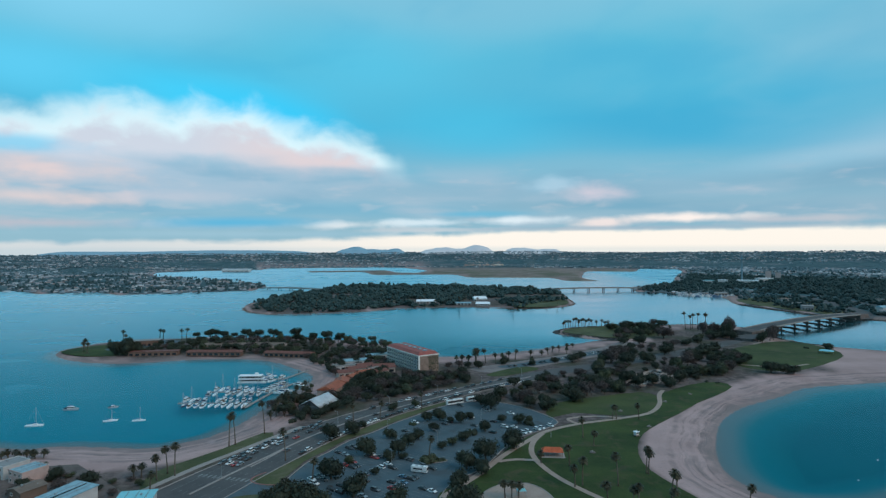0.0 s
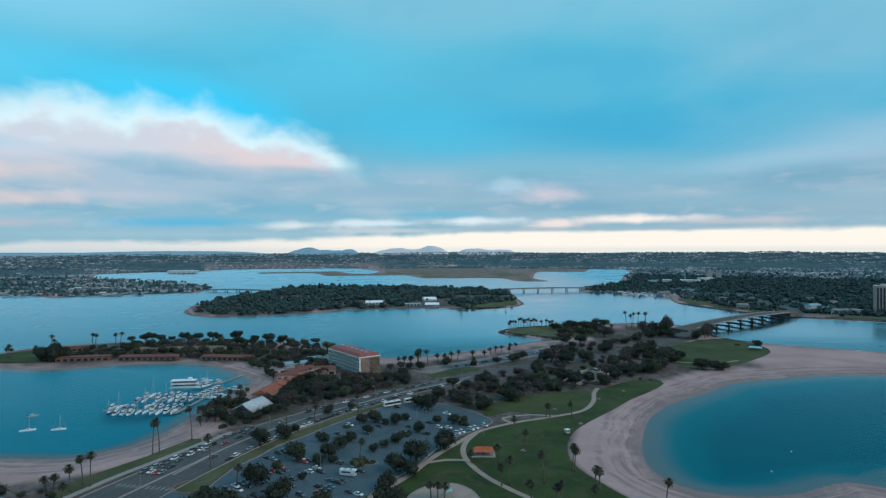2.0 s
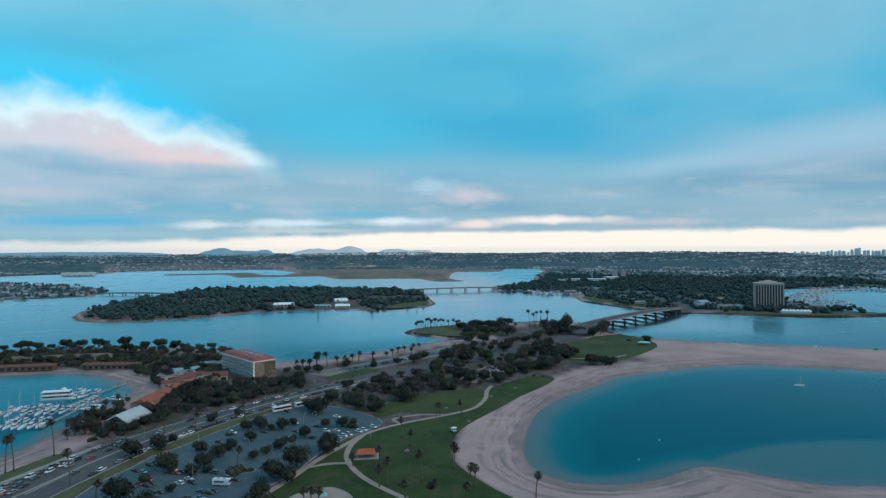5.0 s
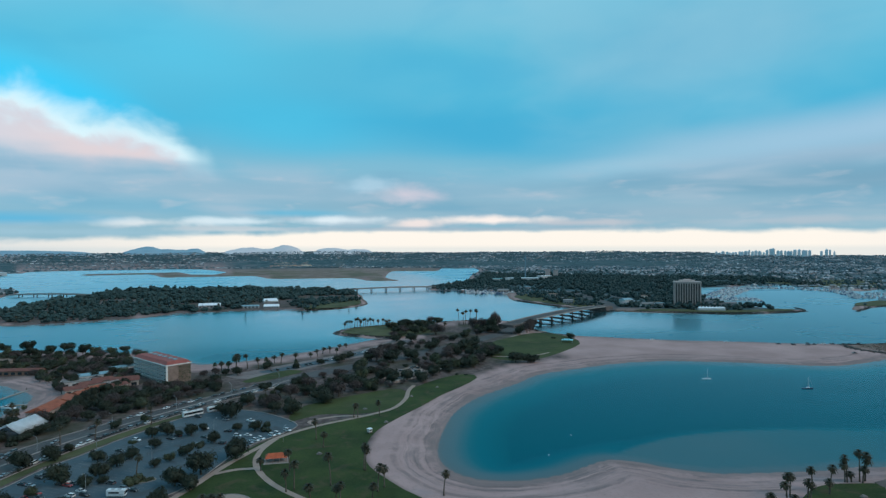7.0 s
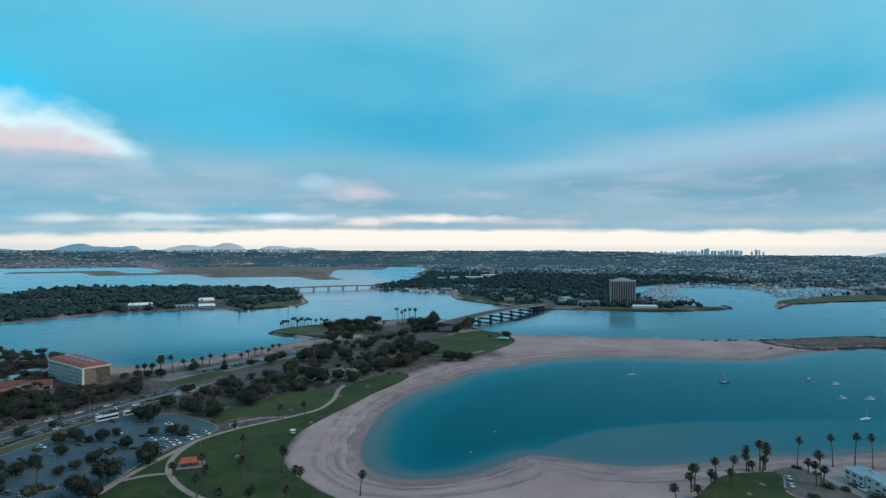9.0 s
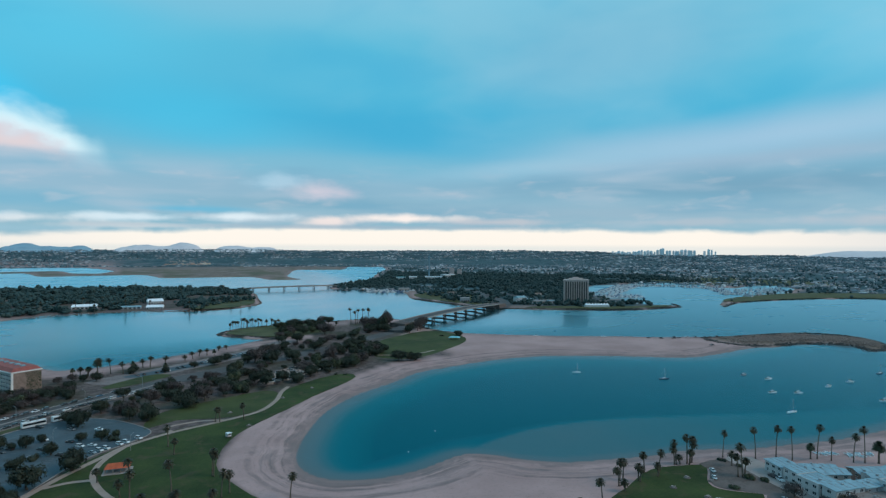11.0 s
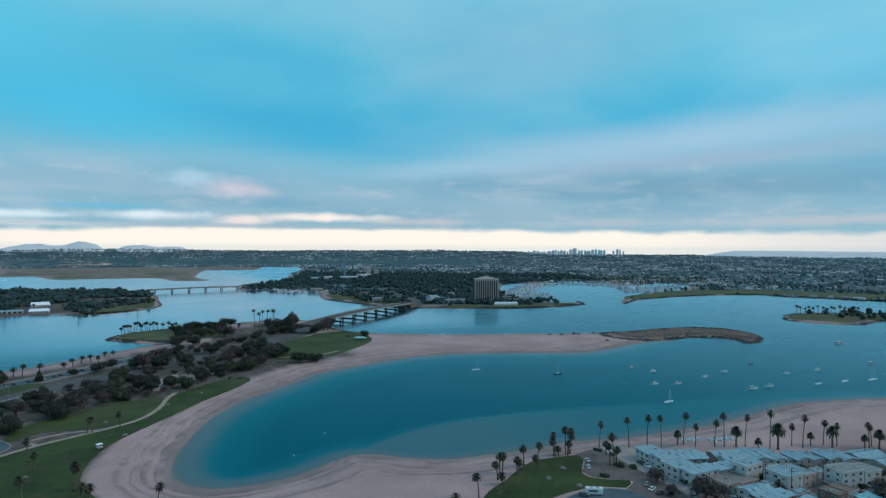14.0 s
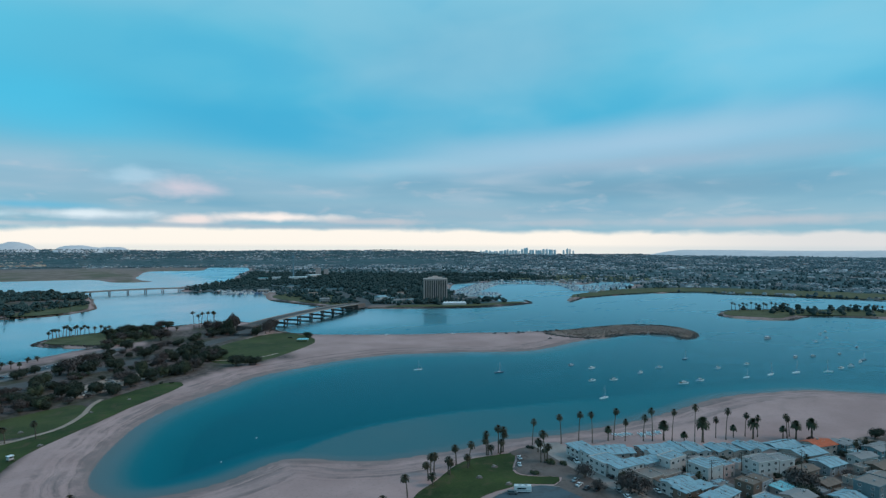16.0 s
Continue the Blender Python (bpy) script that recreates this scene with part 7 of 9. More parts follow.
# ---- tower hotel across the channel ----
def tower():
    c = Vector((792, 915)) + Vector((0.26, 0.96)) * 13
    root = empty("tower_hotel", "tall slab tower hotel with pale ribs and dark bays", "hotel", m=pose(c.x, c.y, 2, 0, 0, -33))
    W, D, H = 43.0, 24.0, 42.5
    dark = plain("shaded_bronze_glazing", (0.085, 0.058, 0.052), 0.4)
    rib = plain("pale_rib_concrete", (0.44, 0.34, 0.31))
    bm = bmesh.new()
    box(bm, -W / 2, W / 2, -D / 2, D / 2, -0.5, H)
    part("core", bm, dark, root, "dark bronze window bays")
    for s, n_ribs, half, off, turn in ((1, 10, W / 2, D / 2, 0), (1, 10, W / 2, D / 2, 180), (1, 6, D / 2, W / 2, 90), (1, 6, D / 2, W / 2, -90)):
        for i in range(n_ribs + 1):
            u = -half + i * 2 * half / n_ribs
            bm = bmesh.new()
            box(bm, u - 0.8, u + 0.8, -off - 1.6, -off - 0.003, -0.4, H + 0.2, pose(0, 0, 0, 0, 0, turn))
            part("rib", bm, rib, root)
        for st in range(1, 14):
            bm = bmesh.new()
            box(bm, -half + 0.8, half - 0.8, -off - 0.9, -off - 0.002, st * 3.0 - 0.35, st * 3.0 + 0.35, pose(0, 0, 0, 0, 0, turn))
            part("balcony_slab", bm, dark, root)
    bm = bmesh.new()
    box(bm, -W / 2 - 2.0, W / 2 + 2.0, -D / 2 - 2.0, D / 2 + 2.0, H + 0.2, H + 3.4)
    part("crown_band", bm, rib, root)
    bm = bmesh.new()
    box(bm, -15, 15, -8, 8, H + 3.4, H + 6.0, taper=2.0)
    pent = part("penthouse", bm, rib, root)
    bm = bmesh.new()
    box(bm, -7, 7, -5, 5, H + 6.0, H + 8.2, taper=2.4)
    part("plant_room", bm, rib, pent)


tower()
for i in range(8):
    sc = 1.15
    root = empty("pavilion_tent", "white peaked pavilion tent by the tower hotel", "tent", "pavilion tents", pose(768 + i * 5.0, 860 - i * 2.1, 2, 0, 0, -22) @ Matrix.Scale(sc, 4))
    bm = bmesh.new()
    apex = bm.verts.new((0, 0, 6.2))
    ring = [bm.verts.new((sx * 3, sy * 3, 3.2)) for sx, sy in ((-1, -1), (1, -1), (1, 1), (-1, 1))]
    for j in range(4):
        bm.faces.new((ring[j], ring[(j + 1) % 4], apex))
    part("canopy", bm, ROOFS["white"], root)
    bm = bmesh.new()
    box(bm, -2.9, 2.9, -2.9, 2.9, -0.2, 3.2)
    part("side_wall", bm, WALLS["white"], root)

# island and quay buildings
for x, y, w, d, h, turn, roof, label in ((-56, 1172, 38, 16, 4, 4, "white", "long white-roofed pavilion on the island shore"), (54, 1128, 26, 16, 3, -6, "white", "white peaked restaurant on the island shore"), (12, 1140, 40, 10, 3, -3, "pale", "pale low building beside the island shore"), (52, 1222, 26, 20, 5, 10, "white", "white peaked hall on the island"),
                                         (873, 1787, 58, 26, 9, -22, "white", "long white-roofed hall among far trees"), (809, 1806, 28, 20, 9, -20, "white", "white-roofed hall among far trees"), (758, 1787, 30, 20, 9, -18, "aqua", "aqua-roofed hall among far trees"), (980, 1900, 50, 24, 9, 10, "white", "white-roofed hall among far trees"),
                                         (-1020, 2750, 120, 50, 12, 5, "white", "white block of a distant school"), (720, 1010, 26, 14, 7, 20, "pale", "pale quay building near the tower"), (860, 1010, 40, 16, 7, -30, "pale", "pale quay building near the marina")):
    low_block("hall", label, x, y, w, d, h, turn, "white", roof, 6, "gable" if h < 9 else "flat")

low_block("hotel_block", "pale pink mid-rise hotel block among far trees", 1022, 1956, 17, 15, 30, -28, "pink", "tan", 5, "flat")
low_block("hotel_block", "pale pink mid-rise hotel block among far trees", 1046, 1942, 16, 15, 25, -28, "pink", "tan", 5, "flat")


def viewing_tower():
    root = empty("viewing_tower", "slender blue-grey viewing tower with a ring cabin", "tower", m=pose(867, 1810, 2))
    paint = plain("tower_blue_paint", (0.14, 0.24, 0.29))
    bm = bmesh.new()
    tube(bm, [(0, 0, -1), (0, 0, 40), (0, 0, 84)], [2.6, 2.1, 1.6], 10)
    part("mast", bm, paint, root)
    bm = bmesh.new()
    tube(bm, [(0, 0, 70), (0, 0, 71), (0, 0, 74), (0, 0, 75)], [3.0, 5.0, 5.0, 3.0], 14)
    part("cabin", bm, paint, root)
    bm = bmesh.new()
    tube(bm, [(0, 0, 84), (0, 0, 92)], [0.5, 0.2], 6)
    part("antenna", bm, METAL, root)


viewing_tower()

for i, (x, y, w) in enumerate(COTTAGES[3:]):
    low_block("quay_building", "low pale building among the quay trees", x, y, w, 9, 4.5 + i % 3, -30 + 17 * (i % 4), ("white", "cream", "grey")[i % 3], ("tan", "grey", "pale", "brown")[i % 4], 4, "gable" if i % 2 else "flat")

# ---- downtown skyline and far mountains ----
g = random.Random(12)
# tower colours paled and blued: distance haze is in the paint
HAZE_TINTS = [plain("skyline_blue_glass", (0.58, 0.67, 0.72), 0.5), plain("skyline_pale_stone", (0.70, 0.73, 0.75), 0.6)]
for i in range(34):
    a = radians(41.0 + 8.6 * (i + g.uniform(-0.3, 0.3)) / 33)
    if 48.0 < math.degrees(a) < 48.8:
        continue
    r = g.uniform(4480, 4620)
    x, y = CX + r * math.sin(a), CY + r * math.cos(a)
    z = ground_height(x, y)
    mid_h = 20 + 22 * math.exp(-((math.degrees(a) - 45.8) / 2.2) ** 2) + 22 * math.exp(-((math.degrees(a) - 49.3) / 0.3) ** 2)
    h, w = 62 - z + mid_h * g.uniform(0.35, 1.0), g.uniform(12, 24)
    root = empty("skyscraper", "downtown tower block with haze put into its blue-grey colour", "building", "downtown skyline", pose(x, y, z - 2, 0, 0, g.uniform(20, 40)))
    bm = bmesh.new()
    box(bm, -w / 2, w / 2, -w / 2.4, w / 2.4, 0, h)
    sh = part("shaft", bm, g.choice(HAZE_TINTS), root)
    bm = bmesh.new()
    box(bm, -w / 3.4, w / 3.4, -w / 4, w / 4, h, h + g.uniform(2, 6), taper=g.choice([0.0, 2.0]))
    part("crown", bm, g.choice(HAZE_TINTS), root)
    bm = bmesh.new()
    for st in range(3, int(h / 8)):
        box(bm, -w / 2 - 0.2, w / 2 + 0.2, -w / 2.4 - 0.2, w / 2.4 + 0.2, st * 8 - 0.8, st * 8 + 0.8)
    if len(bm.faces):
        part("floor_bands", bm, HAZE_TINTS[0], sh)
    else:
        bm.free()


# very pale rock: the haze of distance is put into the colour
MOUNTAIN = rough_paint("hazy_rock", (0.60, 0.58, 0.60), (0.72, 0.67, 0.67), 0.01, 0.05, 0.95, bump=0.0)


def mountain(a0, a1, height, label, seed, peaks, r=4800, mt=None):
    """A far ridge between two bearings: soft ends, uneven peaks (place, width, share)."""
    n, rows = 90, []
    bm = bmesh.new()
    for j, (rr, lift) in enumerate(((r - 260, 0.0), (r - 130, 0.62), (r, 1.0), (r + 110, 0.4), (r + 160, 0.0))):
        row = []
        for i in range(n + 1):
            t = i / n
            a = radians(a0 + (a1 - a0) * t)
            end = min(1.0, 5 * t, 5 * (1 - t))
            end = end * end * (3 - 2 * end)
            shape = max(h * math.exp(-((t - c) / w) ** 2) for c, w, h in peaks)
            shape += 0.16 * noise.noise(Vector((t * 9, seed, j * 0.6))) + 0.07 * noise.noise(Vector((t * 31, seed, j * 0.9)))
            row.append(bm.verts.new((CX + rr * math.sin(a), CY + rr * math.cos(a), 30 + ((10, 36, 50, 30, 10)[j] + (height - 80) * lift * max(shape, 0.0)) * end)))
        rows.append(row)
    for p, q in zip(rows, rows[1:]):
        for i in range(n):
            bm.faces.new((p[i], p[i + 1], q[i + 1], q[i]))
    ob = mesh_object("mountain", bm, mt or MOUNTAIN, None, True)
    tagged(ob, label, "mountain", kind="structure")


# bluer slopes, again with the haze painted in
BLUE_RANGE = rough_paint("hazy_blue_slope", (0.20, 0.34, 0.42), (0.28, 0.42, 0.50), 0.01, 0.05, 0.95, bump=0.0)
mountain(-13.4, -4.4, 119, "blue mountain on the horizon with haze in its colour", 1.0, [(0.34, 0.15, 1.0), (0.55, 0.3, 0.5), (0.78, 0.12, 0.62)], mt=BLUE_RANGE)
mountain(-5.4, 4.2, 134, "rose-grey mountain on the horizon with haze in its colour", 2.2, [(0.36, 0.2, 0.6), (0.5, 0.3, 0.5), (0.7, 0.17, 0.95)])
mountain(3.0, 10.4, 108, "low ridge on the horizon with haze in its colour", 3.1, [(0.35, 0.25, 1.0), (0.7, 0.2, 0.6)])
mountain(-40.0, -10.0, 97, "low blue ridge on the horizon with haze in its colour", 4.0, [(0.25, 0.2, 0.7), (0.6, 0.25, 1.0)], mt=BLUE_RANGE)
# band of distant sea, shaped as a low ridge with haze in its colour
mountain(54.0, 82.0, 92, "low pale ridge standing in for the distant sea", 5.0, [(0.3, 0.3, 0.9), (0.7, 0.25, 1.0)])


# ---- vehicles ----
def car_paint(name, c, metal=0.2):
    mt, n, bs = material(name, 0.28, metal, 0.5)
    pos = n.t.nodes.new("ShaderNodeTexCoord").outputs["Object"]
    dust = n.noise(pos, 1.5, 4, 0.6)
    n.put(bs.inputs["Base Color"], n.mix(n.m("MULTIPLY", dust, 0.3), (*c, 1), (0.22, 0.20, 0.18, 1)))
    n.put(bs.inputs["Roughness"], n.m("ADD", 0.2, n.m("MULTIPLY", dust, 0.25)))
    return mt


CAR_PAINTS = {"white": car_paint("car_white", (0.75, 0.77, 0.78), 0), "silver": car_paint("car_silver", (0.42, 0.45, 0.48), 0.6), "grey": car_paint("car_grey", (0.13, 0.14, 0.15), 0.4),
              "black": car_paint("car_black", (0.02, 0.02, 0.024), 0.1), "blue": car_paint("car_blue", (0.06, 0.16, 0.26), 0.3), "red": car_paint("car_red", (0.42, 0.03, 0.03), 0.1)}
LAMP_RED = plain("tail_lamp_red", (0.35, 0.02, 0.02), 0.3)


def profile_body(bm, pts, half, tuck=0.12):
    """A closed side profile drawn out to a body, its upper points drawn in."""
    ztop = max(p[1] for p in pts)
    zmid = 0.95
    rings = []
    for s in (-1, 1):
        rings.append([bm.verts.new((x, s * (half - tuck * max(0, z - zmid) / max(0.01, ztop - zmid) * 1.6), z)) for x, z in pts])
    n = len(pts)
    bm.faces.new(rings[0])
    bm.faces.new(rings[1][::-1])
    for i in range(n):
        j = (i + 1) % n
        bm.faces.new((rings[0][j], rings[0][i], rings[1][i], rings[1][j]))
    bmesh.ops.recalc_face_normals(bm, faces=bm.faces)


def wheel(parent, x, y, r=0.33):
    bm = bmesh.new()
    tube(bm, [(x, y - 0.11, r), (x, y + 0.11, r)], [r, r], 12)
    w = part("wheel", bm, RUBBER, parent)
    if r < 0.4 and (y > 0 or x > 0):
        return
    bm = bmesh.new()
    s = 1 if y > 0 else -1
    tube(bm, [(x, y + s * 0.09, r), (x, y + s * 0.125, r)], [r * 0.6, r * 0.5], 10)
    part("rim", bm, METAL, w)


def make_car(paint, kind):
    root = empty("car", f"{paint} {kind} with dark windows", "car")
    L, h = {"sedan": (4.6, 1.45), "estate": (4.7, 1.72), "pickup": (5.4, 1.82)}[kind]
    a, b = -L / 2, L / 2
    bm = bmesh.new()
    belt_z = {"sedan": 0.92, "estate": 1.02, "pickup": 1.08}[kind]
    profile_body(bm, [(a, 0.35), (a - 0.03, 0.62), (a + 0.08, belt_z - 0.04), (a + 0.9, belt_z), (b - 1.25, belt_z), (b - 0.25, belt_z - 0.18), (b, 0.6), (b - 0.03, 0.35), (b - 0.5, 0.22), (a + 0.5, 0.22)], 0.9, 0.0)
    body = part("body", bm, CAR_PAINTS[paint], root)
    cabin = {"sedan": [(a + 0.75, belt_z), (a + 1.35, h - 0.06), (b - 2.1, h - 0.06), (b - 1.2, belt_z)], "estate": [(a + 0.1, belt_z), (a + 0.35, h - 0.06), (b - 1.95, h - 0.06), (b - 1.15, belt_z)],
             "pickup": [(a + 2.0, belt_z), (a + 2.15, h - 0.06), (b - 2.0, h - 0.06), (b - 1.3, belt_z)]}[kind]
    bm = bmesh.new()
    profile_body(bm, cabin, 0.84, 0.14)
    part("window_glass", bm, GLASS, root, "dark tinted windows")
    bm = bmesh.new()
    box(bm, cabin[1][0] - 0.05, cabin[2][0] + 0.05, -0.64, 0.64, h - 0.07, h, taper=0.05)
    part("roof", bm, CAR_PAINTS[paint], root)
    for x in (a + 0.85, b - 0.9):
        for y in (-0.82, 0.82):
            wheel(root, x, y)
    for s in (-1, 1):
        bm = bmesh.new()
        box(bm, b - 0.14, b - 0.01, s * 0.62 - 0.16, s * 0.62 + 0.16, 0.62, 0.74)
        part("headlight", bm, ROOFS["white"], root)
        bm = bmesh.new()
        box(bm, a - 0.03, a + 0.06, s * 0.66 - 0.14, s * 0.66 + 0.14, 0.68, 0.84)
        part("tail_light", bm, LAMP_RED, root)
    return root


CARS = {(p, kd): make_car(p, kd) for p, kd in (("white", "sedan"), ("silver", "sedan"), ("grey", "sedan"), ("black", "sedan"), ("blue", "sedan"), ("red", "sedan"),
                                               ("white", "estate"), ("silver", "estate"), ("black", "estate"), ("grey", "estate"), ("grey", "pickup"), ("white", "pickup"))}
CAR_KEYS = list(CARS)
WEIGHTS = [4, 3, 5, 8, 3, 1.2, 3, 2, 7, 5, 1, 1]
rnd = random.Random(8)


def park_car(x, y, turn, key=None, z=2.1, group="parked cars"):
    key = key or rnd.choices(CAR_KEYS, WEIGHTS)[0]
    ob = copy_thing(CARS[key], pose(x, y, z, 0, 0, turn + rnd.uniform(-2, 2)))
    tagged(ob, f"{key[0]} {key[1]} parked on asphalt", "car", group)


LOT_CARS = [(-82, 286), (-80, 291), (-78, 295), (-69, 317), (-50, 322), (-46, 317), (-47, 313), (-36, 309), (-33, 295), (-55, 299), (-52, 303), (-45, 281), (-42, 278), (-40, 285), (-38, 279), (-41, 273), (-27, 276),
            (-19, 281), (-19, 274), (-25, 285), (-19, 305), (-60, 279), (-56, 276), (-66, 275), (-63, 284), (-45, 268), (-51, 266), (-35, 333), (-5, 377), (28, 374), (11, 369), (16, 351), (23, 352), (41, 390)]
taken = []
for x, y in LOT_CARS:
    free = [s for s in STALLS if s[1:] not in taken]
    st = min(free, key=lambda s: (s[0].x - x) ** 2 + (s[0].y - y) ** 2)
    taken.append(st[1:])
    key = ("red", "sedan") if (x, y) in ((-55, 299), (-52, 303)) else None
    park_car(st[0].x, st[0].y, math.degrees(math.atan2(AC.y, AC.x)) + (180 if rnd.random() < 0.5 else 0), key, 2.10)
for st in STALLS:
    if st[1:] not in taken and -85 < st[0].x < 40 and rnd.random() < (0.30 if st[0].y < 300 else 0.07):
        park_car(st[0].x, st[0].y, math.degrees(math.atan2(AC.y, AC.x)), None, 2.10)
# the bright row at the east rim
for i in (0, 1, 2, 4, 5, 7):
    t = i / 8
    park_car(39 + 24 * t, 349.5 + 18.5 * t, -50, ("white", "estate") if i % 3 else ("silver", "sedan"), 2.10)


def along(line, start, stop, gap, side):
    """Spots along a line with their heading."""
    pts = [Vector(p) for p in smooth_line(line, False, 6)]
    run, want, out = 0.0, start, []
    for a, b in zip(pts, pts[1:]):
        L = (b - a).length
        while want <= run + L and want < stop:
            p = a.lerp(b, (want - run) / L)
            d = (b - a).normalized()
            out.append((p.x - d.y * side, p.y + d.x * side, math.degrees(math.atan2(d.y, d.x))))
            want += gap
        run += L
    return out


for x, y, a in along(KERB_N, 185, 262, 6.3, -1.6):
    if rnd.random() < 0.85:
        park_car(x, y, a + 180, None, 2.115, "roadside cars")
for off, chance in ((-5.3, 0.75), (-8.9, 0.4)):
    for x, y, a in along(KERB_N, 186, 262, 8.5, off):
        if rnd.random() < chance:
            park_car(x, y, a + 180, ("red", "sedan") if 232 < 0.6 * y + 60 < 240 else None, 2.115, "cars on the road")
for x, y, a in along(KERB_N, 300, 440, 6.4, -1.6):
    if rnd.random() < 0.4:
        park_car(x, y, a + 180, None, 2.115, "roadside cars")
for x, y, a in along(KERB_S[6:], 30, 258, 5.6, -1.6):
    if rnd.random() < 0.9:
        park_car(x, y, a + 180, None, 2.115, "roadside cars")
for off, start, stop, n_cars in ((-5.2, 60, 300, 6), (5.2, 40, 300, 6)):
    for x, y, a in along(mid, start, stop, (stop - start) / n_cars, off):
        if rnd.random() < 0.7:
            park_car(x + rnd.uniform(-1, 1), y + rnd.uniform(-4, 4), a + (180 if off > 0 else 0), ("red", "sedan") if rnd.random() < 0.2 else None, 2.115, "cars on the road")
# glades, beach car park, streets
for x, y in scatter([(150, 474), (182, 500), (200, 522), (194, 536), (170, 524), (152, 503), (143, 486)], 4.5, 16, 5):
    park_car(x, y, rnd.choice([30, 120, 210]), None, 2.085)
for x, y, a in along([(48, 546), (74, 558), (114, 592), (152, 624)], 4, 130, 5.2, 0):
    if rnd.random() < 0.7:
        park_car(x, y, a + 90, None, 2.085)
for x, y, turn, key in (
        (338.2, 179.8, 75, ("black", "estate")),
        (337.4, 175.4, 72, ("white", "pickup")),
        (337.0, 159.6, 72, ("white", "estate")),
        (335.0, 153.1, 72, ("black", "estate")),
        (318.7, 160.2, 15, ("silver", "sedan")),
        (316.0, 155.6, 15, ("white", "sedan")),
        (315.7, 151.0, 15, ("black", "sedan")),
        (318.4, 147.4, 15, ("black", "sedan")),
        (325.1, 140.9, 60, ("silver", "sedan")),
        (335.8, 140.8, 60, ("white", "estate")),
        (322.7, 134.4, 60, ("white", "sedan")),
        (338.6, 130.0, 60, ("white", "sedan")),
        (318.1, 196.9, 60, ("white", "sedan")),
        (311.3, 190.0, 55, ("white", "sedan")),
        (284.7, 167.0, -40, ("grey", "estate")),
        (480, 78, 70, ("white", "pickup")),
        (474, 112, 70, ("white", "estate")),
        (487, 108, 70, ("black", "estate"))):
    park_car(x, y, turn, key, 2.15)
for x, y in ((629.0, 520.7), (637.7, 520.4), (677.6, 510.1), (684.8, 504.9), (628.3, 464.6), (614.0, 525.5), (601.9, 534.3)) + ((655, 524), (664, 520), (675, 515), (640, 530), (560, 566), (488, 606)):
    park_car(x, y, -25 + rnd.uniform(-20, 20), rnd.choice([("white", "pickup"), ("grey", "pickup"), ("black", "estate")]), max(0.6, ground_height(x, y)) - 0.03, "beach vehicles")
for x, y in scatter([(-378, 644), (-362, 684), (-340, 696), (-330, 688), (-346, 654), (-362, 638)], 4, 8, 7):
    park_car(x, y, 60, None, 2.125)


def big_vehicle(name, label, L, W, H, x, y, turn, z=2.1, kind="bus"):
    root = empty(name, label, name, m=pose(x, y, z, 0, 0, turn))
    a, b = -L / 2, L / 2
    bm = bmesh.new()
    box(bm, a, b, -W / 2, W / 2, 0.4, H, taper=0.0)
    bmesh.ops.bevel(bm, geom=[e for e in bm.edges], offset=0.18, segments=2, affect="EDGES")
    body = part("body", bm, CAR_PAINTS["white"], root)
    for s in (-1, 1):
        bm = bmesh.new()
        lo, hi = (H * 0.45, H * 0.82) if kind == "bus" else (H * 0.52, H * 0.74)
        x0, x1 = (a + 0.4, b - 0.3) if kind == "bus" else (a + 1.2, b - 2.4)
        box(bm, x0, x1, s * W / 2 - 0.02, s * W / 2 + 0.02, lo, hi)
        part("window_glass", bm, GLASS, root, "dark window band")
        if kind != "bus":
            bm = bmesh.new()
            box(bm, a + 0.3, b - 0.3, s * W / 2 - 0.015, s * W / 2 + 0.015, H * 0.34, H * 0.38)
            part("stripe", bm, CAR_PAINTS["grey"], root)
        for xx in (a + L * 0.22, b - L * 0.16):
            wheel(root, xx, s * (W / 2 - 0.15), 0.48)
    bm = bmesh.new()
    box(bm, b - 0.03, b + 0.03, -W / 2 + 0.2, W / 2 - 0.2, H * 0.42, H * 0.8)
    part("windscreen", bm, GLASS, root)
    for i in range(2):
        bm = bmesh.new()
        box(bm, a + L * (0.25 + 0.35 * i), a + L * (0.25 + 0.35 * i) + 1.3, -0.6, 0.6, H - 0.02, H + 0.25)
        part("roof_unit", bm, METAL, body)
    return root


big_vehicle("bus", "long white coach with dark windows", 13.0, 2.6, 3.5, 1.5, 416.5, 31)
big_vehicle("bus", "long white coach with dark windows", 13.0, 2.6, 3.5, 15.5, 425.5, 33)
big_vehicle("camper", "white motorhome parked across stalls", 8.2, 2.5, 3.2, -15.5, 291, -16, kind="camper")
big_vehicle("camper", "white motorhome by the small lawn", 7.6, 2.5, 3.1, 289.9, 165.9, -38, 2.14, kind="camper")
for ob in CARS.values():
    park(ob)


# ---- boats ----
HULLS = [plain("hull_white", (0.78, 0.80, 0.81), 0.35, 0.5, 0.15), plain("hull_navy", (0.03, 0.05, 0.10), 0.35, 0.5), plain("hull_grey", (0.35, 0.38, 0.41), 0.4, 0.5)]
CANVAS = [plain("blue_canvas", (0.05, 0.16, 0.32), 0.8), plain("navy_canvas", (0.02, 0.035, 0.07), 0.8), plain("pale_canvas", (0.40, 0.42, 0.44), 0.8), plain("brown_canvas", (0.14, 0.085, 0.06), 0.8)]
SAIL_COVER = plain("blue_sail_cover", (0.05, 0.14, 0.30), 0.8)
ALU = rough_paint("mast_alloy", (0.45, 0.46, 0.47), (0.60, 0.61, 0.62), 1.0, 8.0, 0.4, 0.6, bump=0.0)


